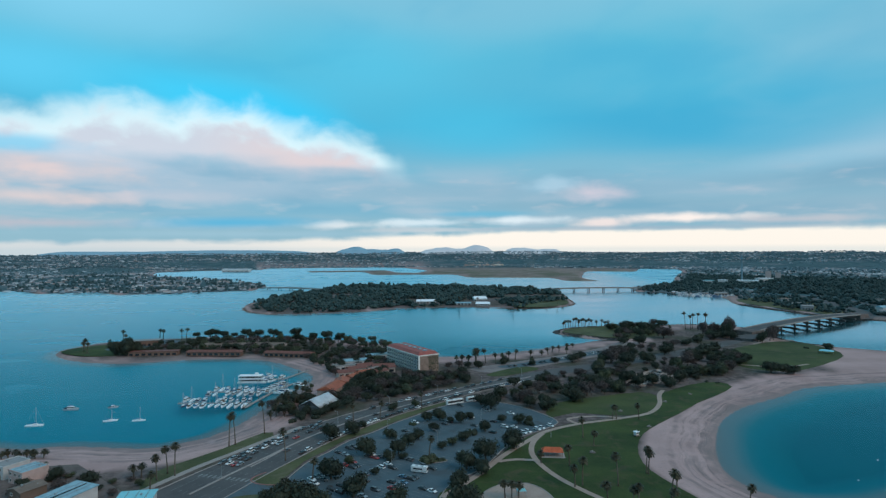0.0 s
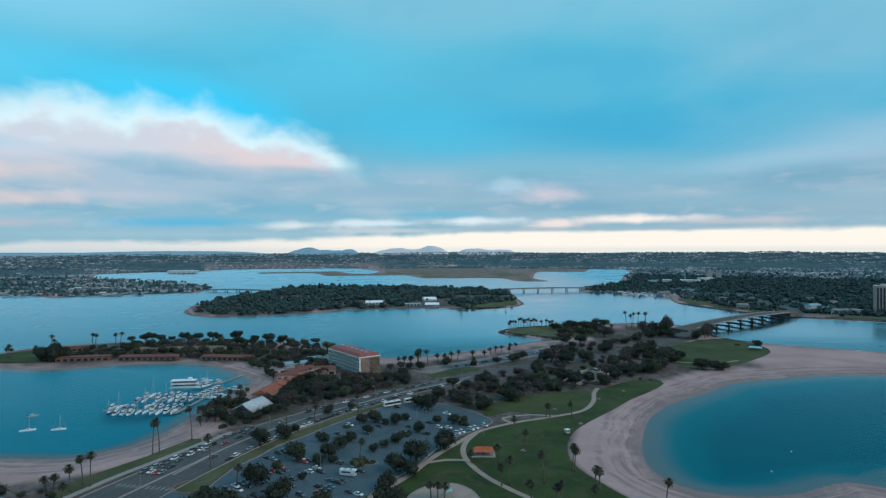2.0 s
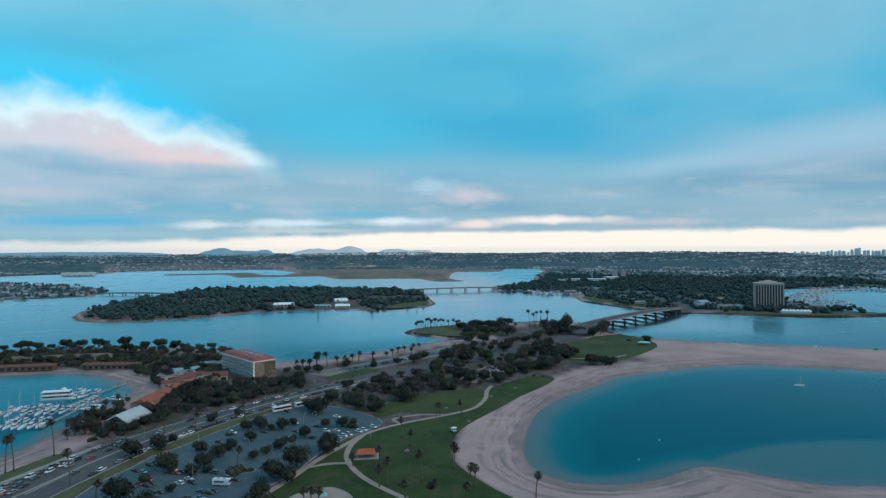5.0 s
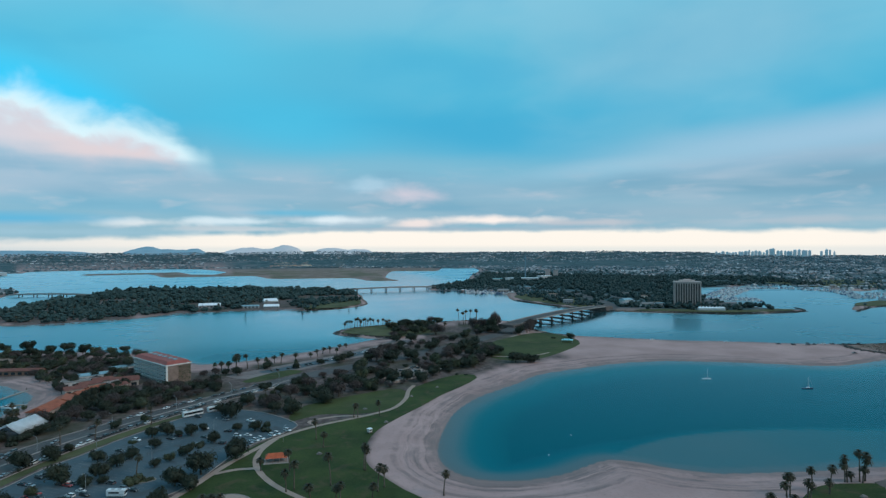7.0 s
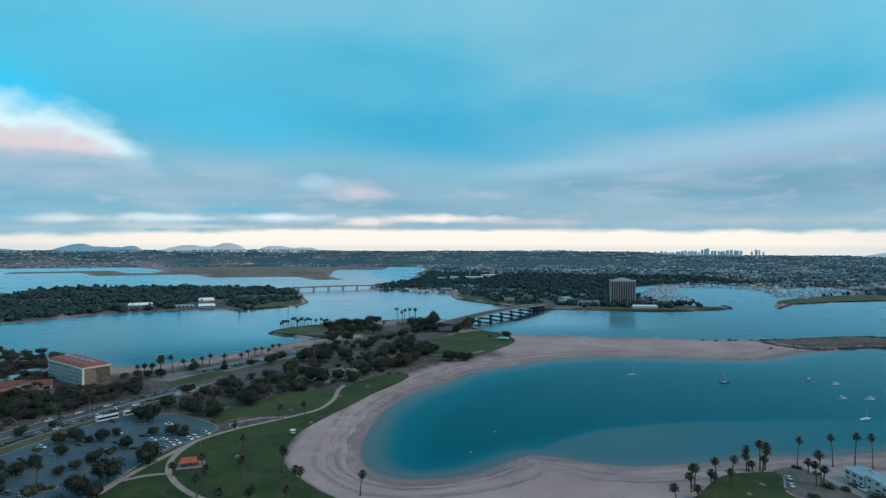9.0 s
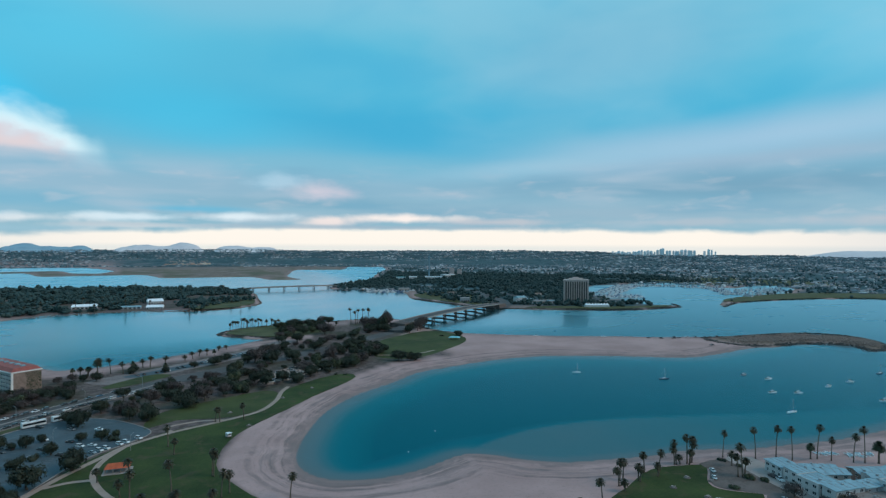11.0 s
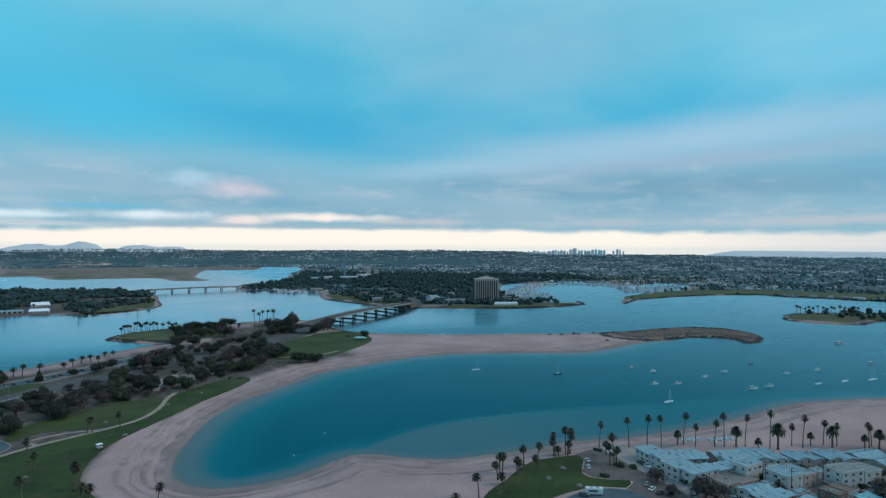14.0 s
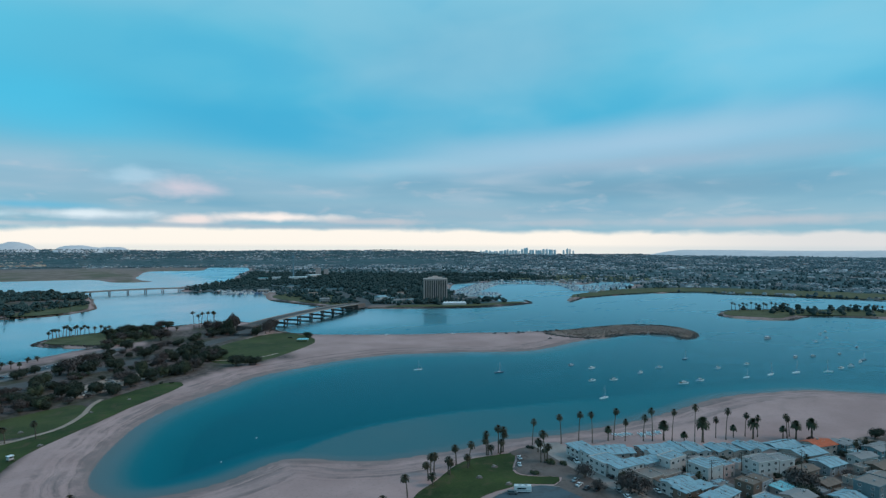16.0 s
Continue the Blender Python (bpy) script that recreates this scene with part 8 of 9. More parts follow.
def hull(bm, L, W, H, draft=0.3, bow=0.45):
    """A lofted boat hull, bow at +x."""
    rows = []
    for i in range(9):
        t = i / 8
        half = W / 2 * (0.78 + 0.22 * math.sin(math.pi * min(t * 1.2, 1))) * (1 - max(0, t - 0.45) ** 1.9 / 0.55 ** 1.9 * 0.96)
        sheer = H * (0.85 + 0.35 * t * t)
        x = (t - 0.5) * L
        rake = bow * t ** 3
        rows.append([bm.verts.new(v) for v in ((x + rake, -half, sheer), (x, -half * 0.75, -draft * 0.2), (x - 0.1, 0, -draft), (x, half * 0.75, -draft * 0.2), (x + rake, half, sheer))])
    for a, b in zip(rows, rows[1:]):
        for j in range(4):
            bm.faces.new((a[j], b[j], b[j + 1], a[j + 1]))
        bm.faces.new((a[4], b[4], b[0], a[0]))
    bm.faces.new(rows[0])
    bm.faces.new(rows[-1][::-1])
    bmesh.ops.recalc_face_normals(bm, faces=bm.faces)


def make_sailboat(seed, paint):
    g = random.Random(seed)
    L = g.uniform(8.5, 11)
    root = empty("sailboat", "moored sailing boat with a bare mast", "sailboat")
    bm = bmesh.new()
    hull(bm, L, 3.0, 1.0)
    part("hull", bm, HULLS[paint], root)
    bm = bmesh.new()
    box(bm, -L * 0.12, L * 0.2, -0.8, 0.8, 0.95, 1.55, taper=0.18)
    cab = part("cabin", bm, HULLS[0], root)
    for s in (-1, 1):
        bm = bmesh.new()
        box(bm, -L * 0.08, L * 0.15, s * 0.73 - 0.02, s * 0.73 + 0.02, 1.1, 1.32)
        part("window", bm, GLASS, cab)
    bm = bmesh.new()
    mast = L * 1.15
    tube(bm, [(L * 0.1, 0, 1.0), (L * 0.1, 0, mast)], [0.16, 0.10], 6)
    part("mast", bm, ALU, root)
    bm = bmesh.new()
    tube(bm, [(L * 0.1, 0, 2.3), (-L * 0.32, 0, 2.2)], [0.2, 0.16], 6)
    part("boom", bm, SAIL_COVER, root, "boom under a blue sail cover")
    bm = bmesh.new()
    for p in ((L * 0.5, 0, 1.3), (-L * 0.48, 0, 1.0), (0.05 * L, 1.35, 1.0), (0.05 * L, -1.35, 1.0)):
        tube(bm, [p, (L * 0.1, 0, mast - 0.1)], [0.025, 0.025], 4)
    part("rigging", bm, ALU, root)
    return root


def make_motorboat(seed, paint):
    g = random.Random(seed)
    L = g.uniform(8, 12)
    root = empty("motorboat", "white motor cruiser with a cabin", "motorboat")
    bm = bmesh.new()
    hull(bm, L, 3.4, 1.3, bow=0.8)
    part("hull", bm, HULLS[paint], root)
    bm = bmesh.new()
    box(bm, -L * 0.2, L * 0.22, -1.2, 1.2, 1.2, 2.5, taper=0.25)
    cab = part("cabin", bm, HULLS[0], root)
    bm = bmesh.new()
    box(bm, -L * 0.18, L * 0.245, -1.16, 1.16, 1.55, 2.25, taper=0.10)
    part("window", bm, GLASS, cab, "dark cabin windows")
    bm = bmesh.new()
    box(bm, -L * 0.22, L * 0.1, -1.1, 1.1, 2.5, 2.65)
    part("flybridge", bm, HULLS[0], root)
    bm = bmesh.new()
    box(bm, -L * 0.14, L * 0.07, -0.95, 0.95, 3.4, 3.52)
    part("canopy", bm, CANVAS[seed % 4], root, "canvas canopy over the flybridge")
    bm = bmesh.new()
    box(bm, -L * 0.46, -L * 0.21, -1.25, 1.25, 1.15, 1.75, taper=0.15)
    part("cockpit_cover", bm, CANVAS[(seed + 1) % 4], root, "canvas cover over the cockpit")
    bm = bmesh.new()
    for sx in (-0.11, 0.04):
        for sy in (-0.7, 0.7):
            tube(bm, [(L * sx, sy, 2.6), (L * sx, sy, 3.45)], [0.05, 0.05], 5)
    part("canopy_posts", bm, ALU, root)
    bm = bmesh.new()
    for i in range(5):
        tube(bm, [(L * 0.3 + i * 0.4, 0.9 - i * 0.15, 1.35), (L * 0.3 + i * 0.4, 0.9 - i * 0.15, 1.95)], [0.03, 0.03], 4)
    part("rail", bm, ALU, root)
    return root


SAILS = [make_sailboat(i, (0, 1, 0)[i]) for i in range(3)]
MOTORS = [make_motorboat(10 + i, (0, 0, 2)[i]) for i in range(3)]
rnd = random.Random(21)
for x, y, kind, size in MOORED:
    sail = kind == "s"
    k2 = max(size, 0.7) * (0.95 if sail else 0.92)
    heading = radians(rnd.uniform(-26, 6)) + (math.pi if rnd.random() < 0.3 else 0) if x > 0 else radians(rnd.uniform(4, 26))
    ob = copy_thing(rnd.choice(SAILS if sail else MOTORS), Matrix.LocRotScale((x, y, 0.02), Euler((0, 0, heading)), (k2, k2, k2)))
    tagged(ob, "sailing boat moored on still water" if sail else "small motor cruiser moored on still water", "boat", "moored boats")

# marina in the cove: floating piers with berthed boats
PLANK = rough_paint("dock_planks", (0.20, 0.185, 0.17), (0.36, 0.335, 0.31), 0.3, 3.0, 0.85, bump=0.2)
PIERS = [((-197, 424), (-144, 425)), ((-188, 457), (-142, 458)), ((-140, 453), (-131, 487)), ((-165, 508), (-143, 500))]


def dock(a, b, width, label):
    a, b = Vector(a), Vector(b)
    d = (b - a)
    root = empty("floating_dock", label, "dock", "marina docks", pose(a.x, a.y, 0, 0, 0, math.degrees(math.atan2(d.y, d.x))))
    bm = bmesh.new()
    box(bm, 0, d.length, -width / 2, width / 2, 0.05, 0.55)
    part("deck", bm, PLANK, root)
    for i in range(int(d.length / 12) + 1):
        bm = bmesh.new()
        tube(bm, [(i * 12, width / 2 + 0.2, -3), (i * 12, width / 2 + 0.2, 2.4)], [0.18, 0.18], 7)
        part("pile", bm, POLE_WOOD, root)
    return root


for a, b in PIERS:
    dock(a, b, 2.2, "floating timber dock of the small marina")
    a, b = Vector(a), Vector(b)
    d = (b - a).normalized()
    o = Vector((-d.y, d.x))
    turn = math.atan2(o.y, o.x)
    n_b = int((b - a).length / 4.7)
    for i in range(n_b):
        for s in (-1, 1):
            if rnd.random() < 0.06:
                continue
            p = a + d * (i + 0.5) * 4.7 + o * s * 7.2
            motor = rnd.random() < 0.72
            k2 = rnd.uniform(0.8, 1.05)
            ob = copy_thing(rnd.choice(MOTORS if motor else SAILS), Matrix.LocRotScale((p.x, p.y, 0.02), Euler((0, 0, turn + (math.pi if rnd.random() < 0.5 else 0))), (k2, k2, k2)))
            tagged(ob, "white motor cruiser berthed at the dock" if motor else "sailing boat berthed at the dock", "boat", "marina boats")
dock((-145, 413), (-140, 452), 2.0, "spine dock joining the berths")
dock((-131, 487), (-116, 488), 2.0, "gangway dock to the shore")
dock((-144, 503), (-132, 538), 2.0, "timber gangway to the resort beach")


def ferry():
    root = empty("excursion_boat", "white two-deck excursion boat with open galleries", "boat", m=pose(-166, 489, 0, 0, 0, 4))
    L, W = 23.0, 7.5
    bm = bmesh.new()
    hull(bm, L, W, 1.2, 0.4, 0.2)
    part("hull", bm, HULLS[0], root)
    for st in range(2):
        z = 1.2 + st * 2.7
        bm = bmesh.new()
        box(bm, -L * 0.4, L * 0.34, -W * 0.36, W * 0.36, z, z + 2.4)
        part("saloon", bm, GLASS, root, "dark saloon behind the galleries")
        bm = bmesh.new()
        box(bm, -L * 0.46, L * 0.42 - st * 1.5, -W * 0.48, W * 0.48, z + 2.4, z + 2.7)
        part("deck", bm, HULLS[0], root)
        for s in (-1, 1):
            bm = bmesh.new()
            box(bm, -L * 0.45, L * 0.4 - st * 1.5, s * W * 0.46 - 0.06, s * W * 0.46 + 0.06, z + 0.1, z + 1.0)
            part("railing", bm, HULLS[0], root)
            for i in range(9):
                bm = bmesh.new()
                x = -L * 0.44 + i * L * 0.1
                box(bm, x - 0.1, x + 0.1, s * W * 0.46 - 0.1, s * W * 0.46 + 0.1, z, z + 2.4)
                part("post", bm, HULLS[0], root)
    bm = bmesh.new()
    box(bm, L * 0.1, L * 0.22, -1.4, 1.4, 6.6, 8.6, taper=0.15)
    part("wheelhouse", bm, HULLS[0], root)


ferry()
for ob in SAILS + MOTORS:
    park(ob)


def fleet(name, rows_of, label, seed):
    """A far marina: small hulls with masts at rows of berths, in one mesh."""
    g = random.Random(seed)
    bm_v, bm_f = [], []
    for (x0, y0), (x1, y1), count in rows_of:
        for i in range(count):
            t = (i + g.uniform(0.2, 0.8)) / count
            x, y = x0 + (x1 - x0) * t + g.uniform(-3, 3), y0 + (y1 - y0) * t + g.uniform(-3, 3)
            a, L = g.choice([0.5, 0.5 + math.pi]) + g.uniform(-0.1, 0.1), g.uniform(8, 15)
            c, s, w, h = math.cos(a), math.sin(a), L * 0.15, L * 0.16
            b = len(bm_v)
            for px, py, pz in ((-L / 2, -w, 0), (L * 0.2, -w, 0), (L / 2, 0, 0), (L * 0.2, w, 0), (-L / 2, w, 0), (-L / 2, -w, h), (L * 0.2, -w, h), (L / 2, 0, h * 1.15), (L * 0.2, w, h), (-L / 2, w, h)):
                bm_v.append((x + px * c - py * s, y + px * s + py * c, pz))
            bm_f += [tuple(b + j for j in f) for f in ((0, 1, 6, 5), (1, 2, 7, 6), (2, 3, 8, 7), (3, 4, 9, 8), (4, 0, 5, 9), (5, 6, 7, 8, 9))]
            b = len(bm_v)
            q = 0.25 * L
            for px, py, pz in ((-q, -w * 0.7, h), (q * 0.6, -w * 0.7, h), (q * 0.6, w * 0.7, h), (-q, w * 0.7, h), (-q, -w * 0.6, h * 2), (q * 0.3, -w * 0.6, h * 2), (q * 0.3, w * 0.6, h * 2), (-q, w * 0.6, h * 2)):
                bm_v.append((x + px * c - py * s, y + px * s + py * c, pz))
            bm_f += [tuple(b + j for j in f) for f in ((0, 1, 5, 4), (1, 2, 6, 5), (2, 3, 7, 6), (3, 0, 4, 7), (4, 5, 6, 7))]
            if g.random() < 0.5:
                b = len(bm_v)
                for dx, dy in ((-0.12, -0.12), (0.12, -0.12), (0, 0.14)):
                    bm_v.append((x + dx, y + dy, h))
                    bm_v.append((x + dx * 0.6, y + dy * 0.6, L * 1.2))
                bm_f += [(b, b + 2, b + 3, b + 1), (b + 2, b + 4, b + 5, b + 3), (b + 4, b, b + 1, b + 5)]
    me = bpy.data.meshes.new(name)
    me.from_pydata(bm_v, [], bm_f)
    me.materials.append(island_paint(name + "_paint", [(0.70, 0.72, 0.74), (0.60, 0.63, 0.66), (0.75, 0.76, 0.77), (0.10, 0.18, 0.30), (0.66, 0.68, 0.70), (0.40, 0.44, 0.48)], 0.4))
    return tagged(new(name, me), label, "boats", kind="stuff")


basin = [((921 + 14 * i, 1040 + 9 * i), (1018 + 11 * i, 976 + 16 * i), 22) for i in range(4)]
basin += [((1000 + 9 * i, 1122 - 13 * i), (1240 + 9 * i, 1312 - 15 * i), 40) for i in range(4)]
basin += [((1255, 1318 - 16 * i), (1405 - 12 * i, 1262 - 14 * i), 24) for i in range(3)] + [((1425 - 18 * i, 1240), (1440 - 18 * i, 1130), 16) for i in range(4)]
basin += [((1425 - 22 * i, 1120), (1290 - 16 * i, 975 - 4 * i), 26) for i in range(3)] + [((1290 + 26 * i, 965 + 24 * i), (1470 + 28 * i, 958 + 26 * i), 22) for i in range(5)]
fleet("basin_boats", basin, "hundreds of white yachts berthed in the far basin", 1)
fleet("channel_boats", [((520, 1392), (625, 1338), 22), ((530, 1412), (640, 1352), 20), ((510, 1372), (600, 1318), 16)], "small white yachts at a far dock", 2)


# ---- small beach and park things ----
def lifeguard_tower(x, y, turn):
    root = empty("lifeguard_tower", "white lifeguard hut on legs at the beach edge", "lifeguard tower", m=pose(x, y, 1.9, 0, 0, turn) @ Matrix.Scale(0.72, 4))
    bm = bmesh.new()
    box(bm, -1.6, 1.6, -1.4, 1.4, 1.5, 3.9)
    hut = part("hut", bm, WALLS["white"], root)
    bm = bmesh.new()
    box(bm, -1.3, 1.3, -1.45, -1.38, 2.5, 3.4)
    part("window", bm, GLASS, hut)
    bm = bmesh.new()
    box(bm, -2.0, 2.0, -2.0, 1.8, 3.9, 4.15, taper=0.1)
    part("roof", bm, ROOFS["white"], root)
    bm = bmesh.new()
    box(bm, -2.0, 2.0, -2.4, 1.6, 1.3, 1.5)
    part("platform", bm, WOOD, root)
    for sx in (-1.7, 1.7):
        for sy in (-1.9, 1.3):
            bm = bmesh.new()
            box(bm, sx - 0.1, sx + 0.1, sy - 0.1, sy + 0.1, -0.2, 1.3)
            part("leg", bm, WOOD, root)


lifeguard_tower(106.5, 347.5, 30)


def pavilion():
    root = empty("picnic_shelter", "open picnic shelter with an orange tiled roof", "shelter", m=pose(53, 316, 2.12, 0, 0, -4) @ Matrix.Diagonal((0.8, 0.85, 0.9, 1)))
    bm = bmesh.new()
    box(bm, -8, 8, -5.5, 5.5, -0.1, 0.08)
    part("pad", bm, CONCRETE, root)
    bm = bmesh.new()
    vs = box(bm, -7, 7, -4, 4, 2.6, 4.6)
    for q in vs[4:]:
        q.co.y *= 0.05
        q.co.x *= 0.72
    part("roof", bm, ROOFS["orange"], root)
    for sx in (-6.2, -2, 2, 6.2):
        for sy in (-3.3, 3.3):
            bm = bmesh.new()
            box(bm, sx - 0.18, sx + 0.18, sy - 0.18, sy + 0.18, 0, 2.7)
            part("post", bm, WALLS["stone"], root)
    for sx in (-4, 0, 4):
        bm = bmesh.new()
        box(bm, sx - 0.9, sx + 0.9, -0.4, 0.4, 0.68, 0.76)
        box(bm, sx - 0.1, sx + 0.1, -0.3, 0.3, 0.05, 0.7)
        part("table", bm, CONCRETE, root)


pavilion()


def canopy(x, y, w, d, turn, roof, label, z=2.1):
    root = empty("shade_canopy", label, "canopy", m=pose(x, y, z, 0, 0, turn))
    bm = bmesh.new()
    vs = box(bm, -w / 2, w / 2, -d / 2, d / 2, 2.6, 3.7)
    for q in vs[4:]:
        q.co.x *= 0.55
        q.co.y *= 0.3
    part("roof", bm, ROOFS[roof], root)
    for sx in (-0.46, 0.46):
        for sy in (-0.46, 0.46):
            bm = bmesh.new()
            tube(bm, [(w * sx, d * sy, -0.1), (w * sx, d * sy, 2.65)], [0.08, 0.08], 6)
            part("post", bm, METAL, root)


canopy(381, 616, 13, 8, -35, "aqua", "turquoise shade canopy on the park lawn")
canopy(31, 264, 4, 3, 10, "aqua", "small blue play canopy on sand")


def picnic_pad(x, y, turn):
    root = empty("picnic_table", "pale concrete picnic table on a round pad", "picnic table", "picnic tables", pose(x, y, 2.12, 0, 0, turn))
    bm = bmesh.new()
    tube(bm, [(0, 0, -0.05), (0, 0, 0.06)], [1.7, 1.7], 16)
    part("pad", bm, YARD, root)
    bm = bmesh.new()
    box(bm, -0.9, 0.9, -0.4, 0.4, 0.68, 0.78)
    box(bm, -0.2, 0.2, -0.25, 0.25, 0.05, 0.7)
    part("table", bm, CONCRETE, root)
    for s in (-1, 1):
        bm = bmesh.new()
        box(bm, -0.9, 0.9, s * 0.85 - 0.16, s * 0.85 + 0.16, 0.40, 0.48)
        box(bm, -0.15, 0.15, s * 0.85 - 0.1, s * 0.85 + 0.1, 0.05, 0.42)
        part("bench", bm, CONCRETE, root)


for x, y in ((285, 190), (300, 196), (291, 176), (307, 188), (150, 424), (176, 446), (120, 366), (75, 320), (112, 400)):
    picnic_pad(x, y, rnd.uniform(0, 180))


def utility_pole(x, y, h, turn, z=2.0):
    root = empty("utility_pole", "dark wooden utility pole with crossarms", "utility pole", "utility poles", pose(x, y, z, 0, 0, turn))
    bm = bmesh.new()
    tube(bm, [(0, 0, -0.2), (0, 0, h)], [0.2, 0.13], 8)
    part("pole", bm, POLE_WOOD, root)
    for zz in (h - 0.6, h - 1.7):
        bm = bmesh.new()
        box(bm, -1.4, 1.4, -0.08, 0.08, zz - 0.08, zz + 0.08)
        arm = part("crossarm", bm, POLE_WOOD, root)
        for xx in (-1.2, -0.5, 0.5, 1.2):
            bm = bmesh.new()
            tube(bm, [(xx, 0, zz + 0.08), (xx, 0, zz + 0.28)], [0.06, 0.04], 6)
            part("insulator", bm, METAL, arm)


POLES = [(363, 130), (390, 118), (368, 121), (417, 102), (402, 96), (444, 92), (466, 82)]
for x, y in POLES:
    utility_pole(x, y, 11.0, -15 + 90 * (POLES.index((x, y)) % 2))


def wire(a, b, name="overhead_cable"):
    cu = bpy.data.curves.new(name, "CURVE")
    cu.dimensions, cu.bevel_depth = "3D", 0.03
    sp = cu.splines.new("POLY")
    sp.points.add(8)
    for i, p in enumerate(sp.points):
        t = i / 8
        q = Vector(a).lerp(Vector(b), t)
        p.co = (q.x, q.y, q.z - 1.2 * 4 * t * (1 - t) * 0.5, 1)
    cu.materials.append(RUBBER)
    tagged(new(name, cu), "thin black cable strung between poles", "cable", "overhead cables")


for (x0, y0), (x1, y1) in zip(POLES, POLES[1:]):
    for z in (12.4, 11.3):
        wire((x0, y0, z), (x1, y1, z))


def street_lamp(x, y, turn):
    root = empty("street_lamp", "slim grey street lamp with a curved arm", "street lamp", "street lamps", pose(x, y, 2.1, 0, 0, turn))
    bm = bmesh.new()
    tube(bm, [(0, 0, -0.2), (0, 0, 7.5), (0.5, 0, 8.6), (2.2, 0, 9.0)], [0.12, 0.08, 0.07, 0.06], 7)
    part("pole", bm, METAL, root)
    bm = bmesh.new()
    box(bm, 2.0, 2.9, -0.16, 0.16, 8.9, 9.08, taper=0.04)
    part("lamp_head", bm, METAL, root)


for x, y, a in along(mid, 20, 330, 46, 0):
    street_lamp(x, y, a + 90)
for x, y in ((57, 345), (-30, 300), (-8, 330), (18, 372), (-38, 350)):
    street_lamp(x, y, rnd.uniform(0, 360))


def beach_boat(x, y, turn):
    root = empty("beach_catamaran", "small beached catamaran with pale hulls", "boat", "beached boats", pose(x, y, max(1.0, ground_height(x, y)) + 0.0, 0, 0, turn))
    for s in (-1, 1):
        bm = bmesh.new()
        hull(bm, 4.8, 0.5, 0.5, 0.1, 0.3)
        bm.transform(Matrix.Translation((0, s * 1.1, 0.1)))
        part("hull", bm, HULLS[0], root)
    bm = bmesh.new()
    box(bm, -1.2, 1.0, -1.1, 1.1, 0.58, 0.66)
    part("trampoline", bm, ROOFS["pale"], root)


for i in range(10):
    beach_boat(391 + i * 2.6 + rnd.uniform(-1, 1), 190 - i * 1.4 + rnd.uniform(-3, 3), rnd.uniform(20, 100))



def buoy(x, y):
    root = empty("buoy", "small white mooring buoy floating on the water", "buoy", "mooring buoys", pose(x, y, 0) @ Matrix.Scale(0.6, 4))
    bm = bmesh.new()
    tube(bm, [(0, 0, -0.35), (0, 0, -0.1), (0, 0, 0.25), (0, 0, 0.42)], [0.25, 0.5, 0.5, 0.2], 10)
    part("float", bm, HULLS[0], root, smooth=True)
    bm = bmesh.new()
    tube(bm, [(0, 0, 0.4), (0, 0, 0.75)], [0.06, 0.05], 6)
    part("ring_post", bm, METAL, root)


for x, y in [(222, 316), (194, 289)]:
    buoy(x, y)

# stones of the breakwater, the headland and the islet
ROCK = island_paint("rip_rap_stone", [(0.25, 0.172, 0.142), (0.29, 0.205, 0.172), (0.26, 0.182, 0.150), (0.32, 0.238, 0.202), (0.21, 0.148, 0.125)], 0.9)


WET_ROCK = island_paint("wet_rip_rap", [(0.06, 0.055, 0.052), (0.09, 0.08, 0.072), (0.05, 0.047, 0.045), (0.11, 0.095, 0.085)], 0.8)


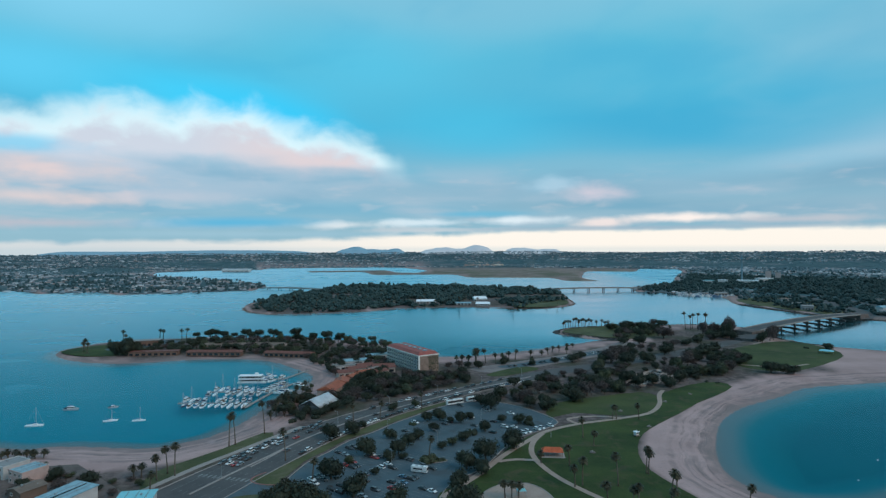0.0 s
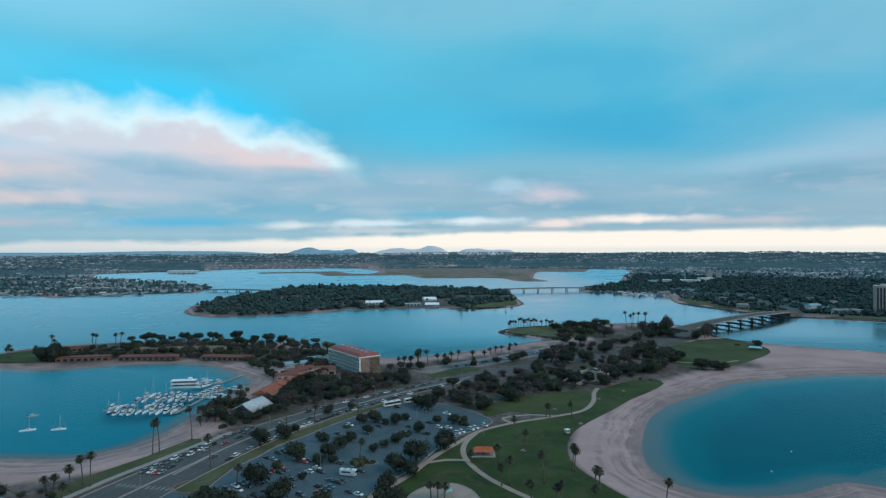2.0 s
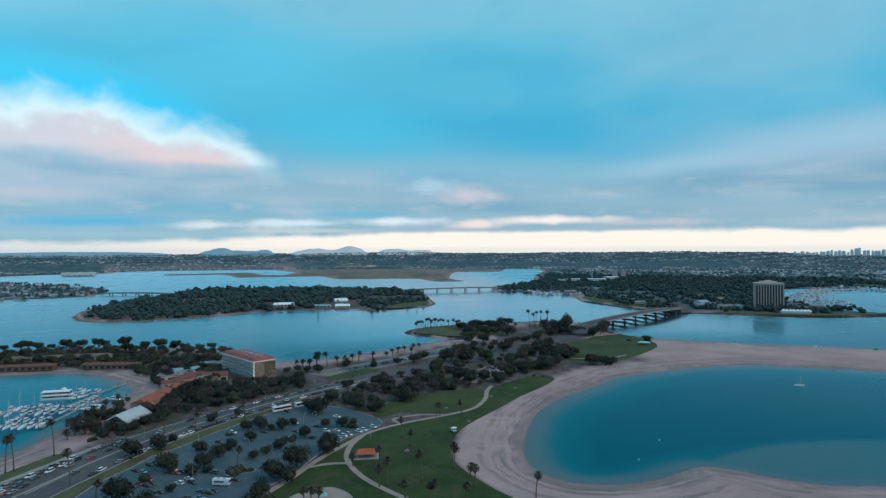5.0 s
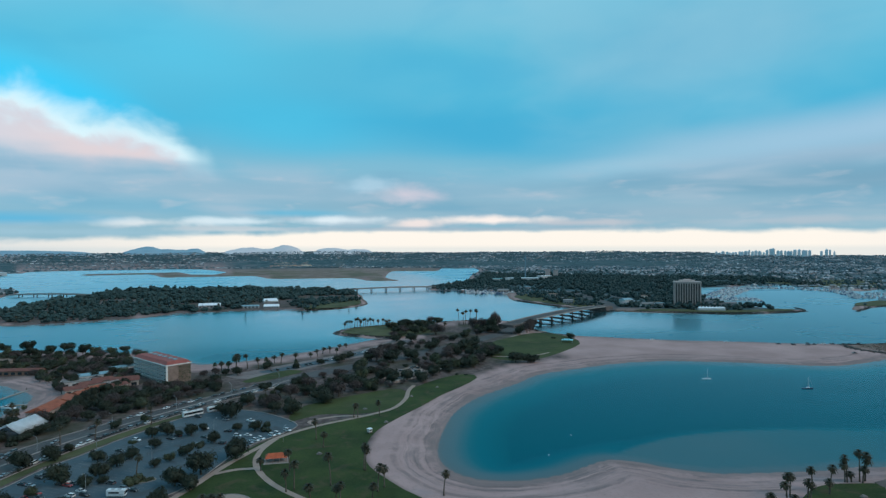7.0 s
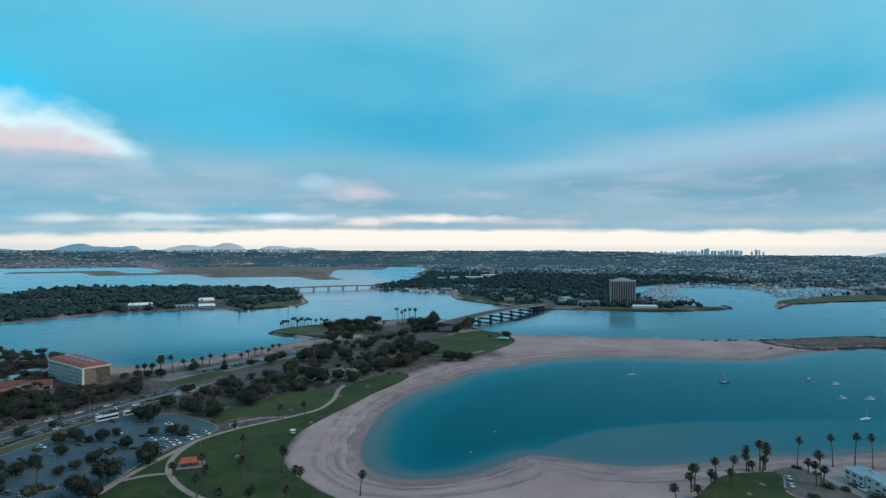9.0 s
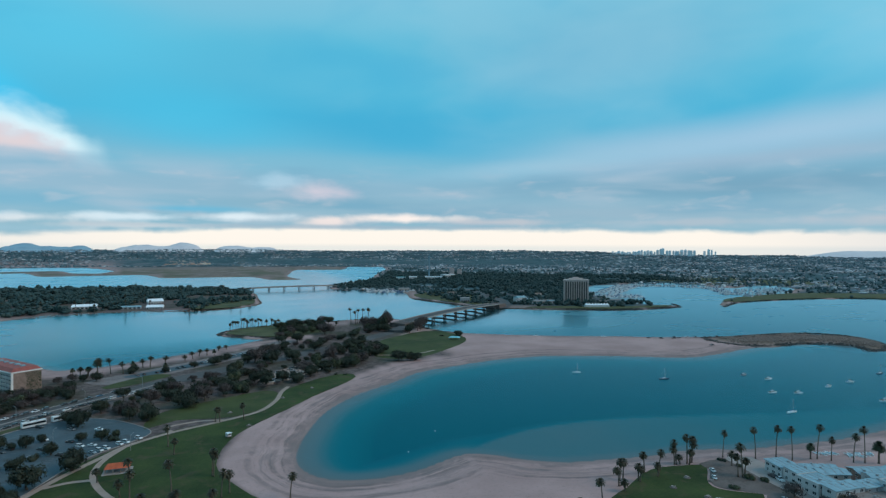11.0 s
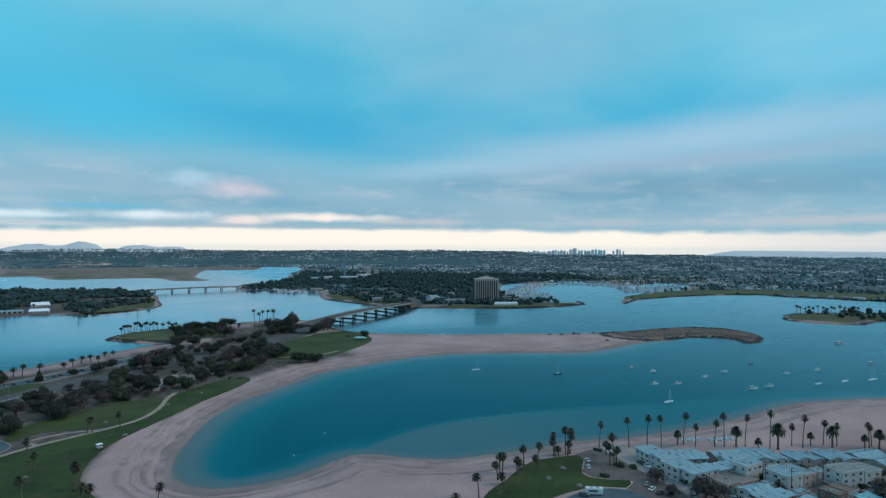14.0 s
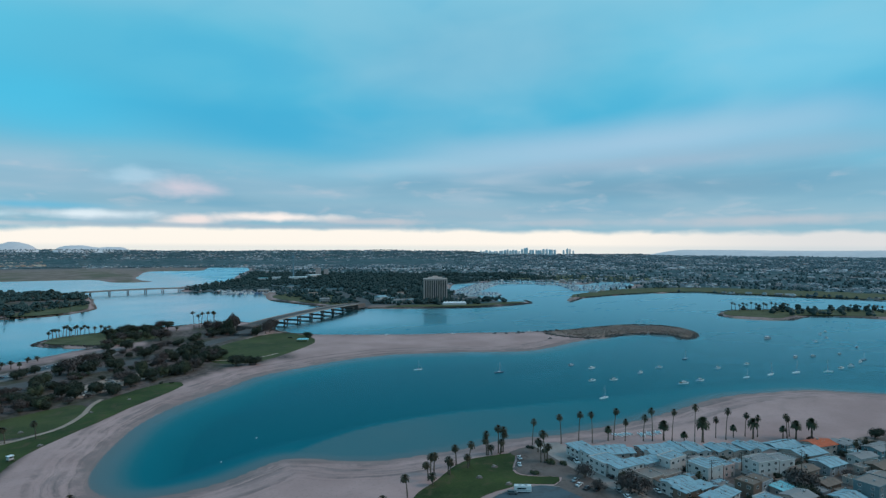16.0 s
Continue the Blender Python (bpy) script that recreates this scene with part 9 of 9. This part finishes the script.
def stones(name, line, count, spread, size, label, seed, lift=0.0, mt=None):
    g = np.random.default_rng(seed)
    q = np.array(line)
    seg = np.linalg.norm(np.diff(q, axis=0), axis=1)
    cum = np.concatenate([[0], np.cumsum(seg)])
    s = g.uniform(0, cum[-1], count)
    p = np.column_stack([np.interp(s, cum, q[:, 0]), np.interp(s, cum, q[:, 1])]) + g.normal(0, spread, (count, 2))
    z = ground_fields(p)[0]
    ok = z > -0.9
    p, z = p[ok], z[ok]
    base = np.array([(1, 1, 1), (-1, 1, 1), (1, -1, 1), (-1, -1, 1), (1, 1, -1), (-1, 1, -1), (1, -1, -1), (-1, -1, -1)], float)
    fs = [(0, 1, 3, 2), (4, 6, 7, 5), (0, 4, 5, 1), (2, 3, 7, 6), (0, 2, 6, 4), (1, 5, 7, 3)]
    verts, faces = [], []
    for i in range(len(p)):
        r = g.uniform(*size)
        v = base * g.uniform(0.55, 1.0, (8, 3)) * r * np.array([0.75, 0.6, 0.5])
        a = g.uniform(0, 6.28)
        c, sn = math.cos(a), math.sin(a)
        v = np.column_stack([v[:, 0] * c - v[:, 1] * sn + p[i, 0], v[:, 0] * sn + v[:, 1] * c + p[i, 1], v[:, 2] + z[i] + lift])
        b = len(verts)
        verts += v.tolist()
        faces += [tuple(b + j for j in f) for f in fs]
    me = bpy.data.meshes.new(name)
    me.from_pydata(verts, [], faces)
    me.materials.append(mt or ROCK)
    return tagged(new(name, me), label, "stones", kind="stuff")


core_line = [(685, 476), (740, 470), (785, 460), (812, 440), (818, 415), (800, 392)]
stones("breakwater_stones", smooth_line(core_line, False, 6), 6500, 12, (0.5, 1.3), "brown boulders of the curved breakwater", 1)
stones("breakwater_rim", JETTY, 2200, 2.2, (0.8, 1.8), "dark wet boulders round the breakwater", 2, mt=WET_ROCK)
stones("headland_stones", MAIN[96:130], 2600, 2.0, (0.7, 1.6), "dark boulders edging the headland", 3, mt=WET_ROCK)
stones("islet_stones", ISLET, 2200, 2.0, (0.7, 1.5), "dark boulders edging the islet", 4, mt=WET_ROCK)
stones("quay_stones", [(544, 1150), (560, 1050), (585, 960), (628, 904), (707, 849), (784, 807), (871, 795), (938, 802), (972, 852)], 2600, 2.0, (0.8, 1.6), "dark boulders edging the quay", 5, mt=WET_ROCK)
stones("river_stones", [(1018, 774), (1110, 820), (1257, 827), (1429, 789), (1471, 698), (1522, 570), (1600, 330)], 2400, 2.2, (0.9, 1.8), "dark boulders of the long river jetty", 6, mt=WET_ROCK)
stones("island_stones", ISLE, 2400, 2.0, (0.7, 1.5), "stones edging the wooded island", 7)
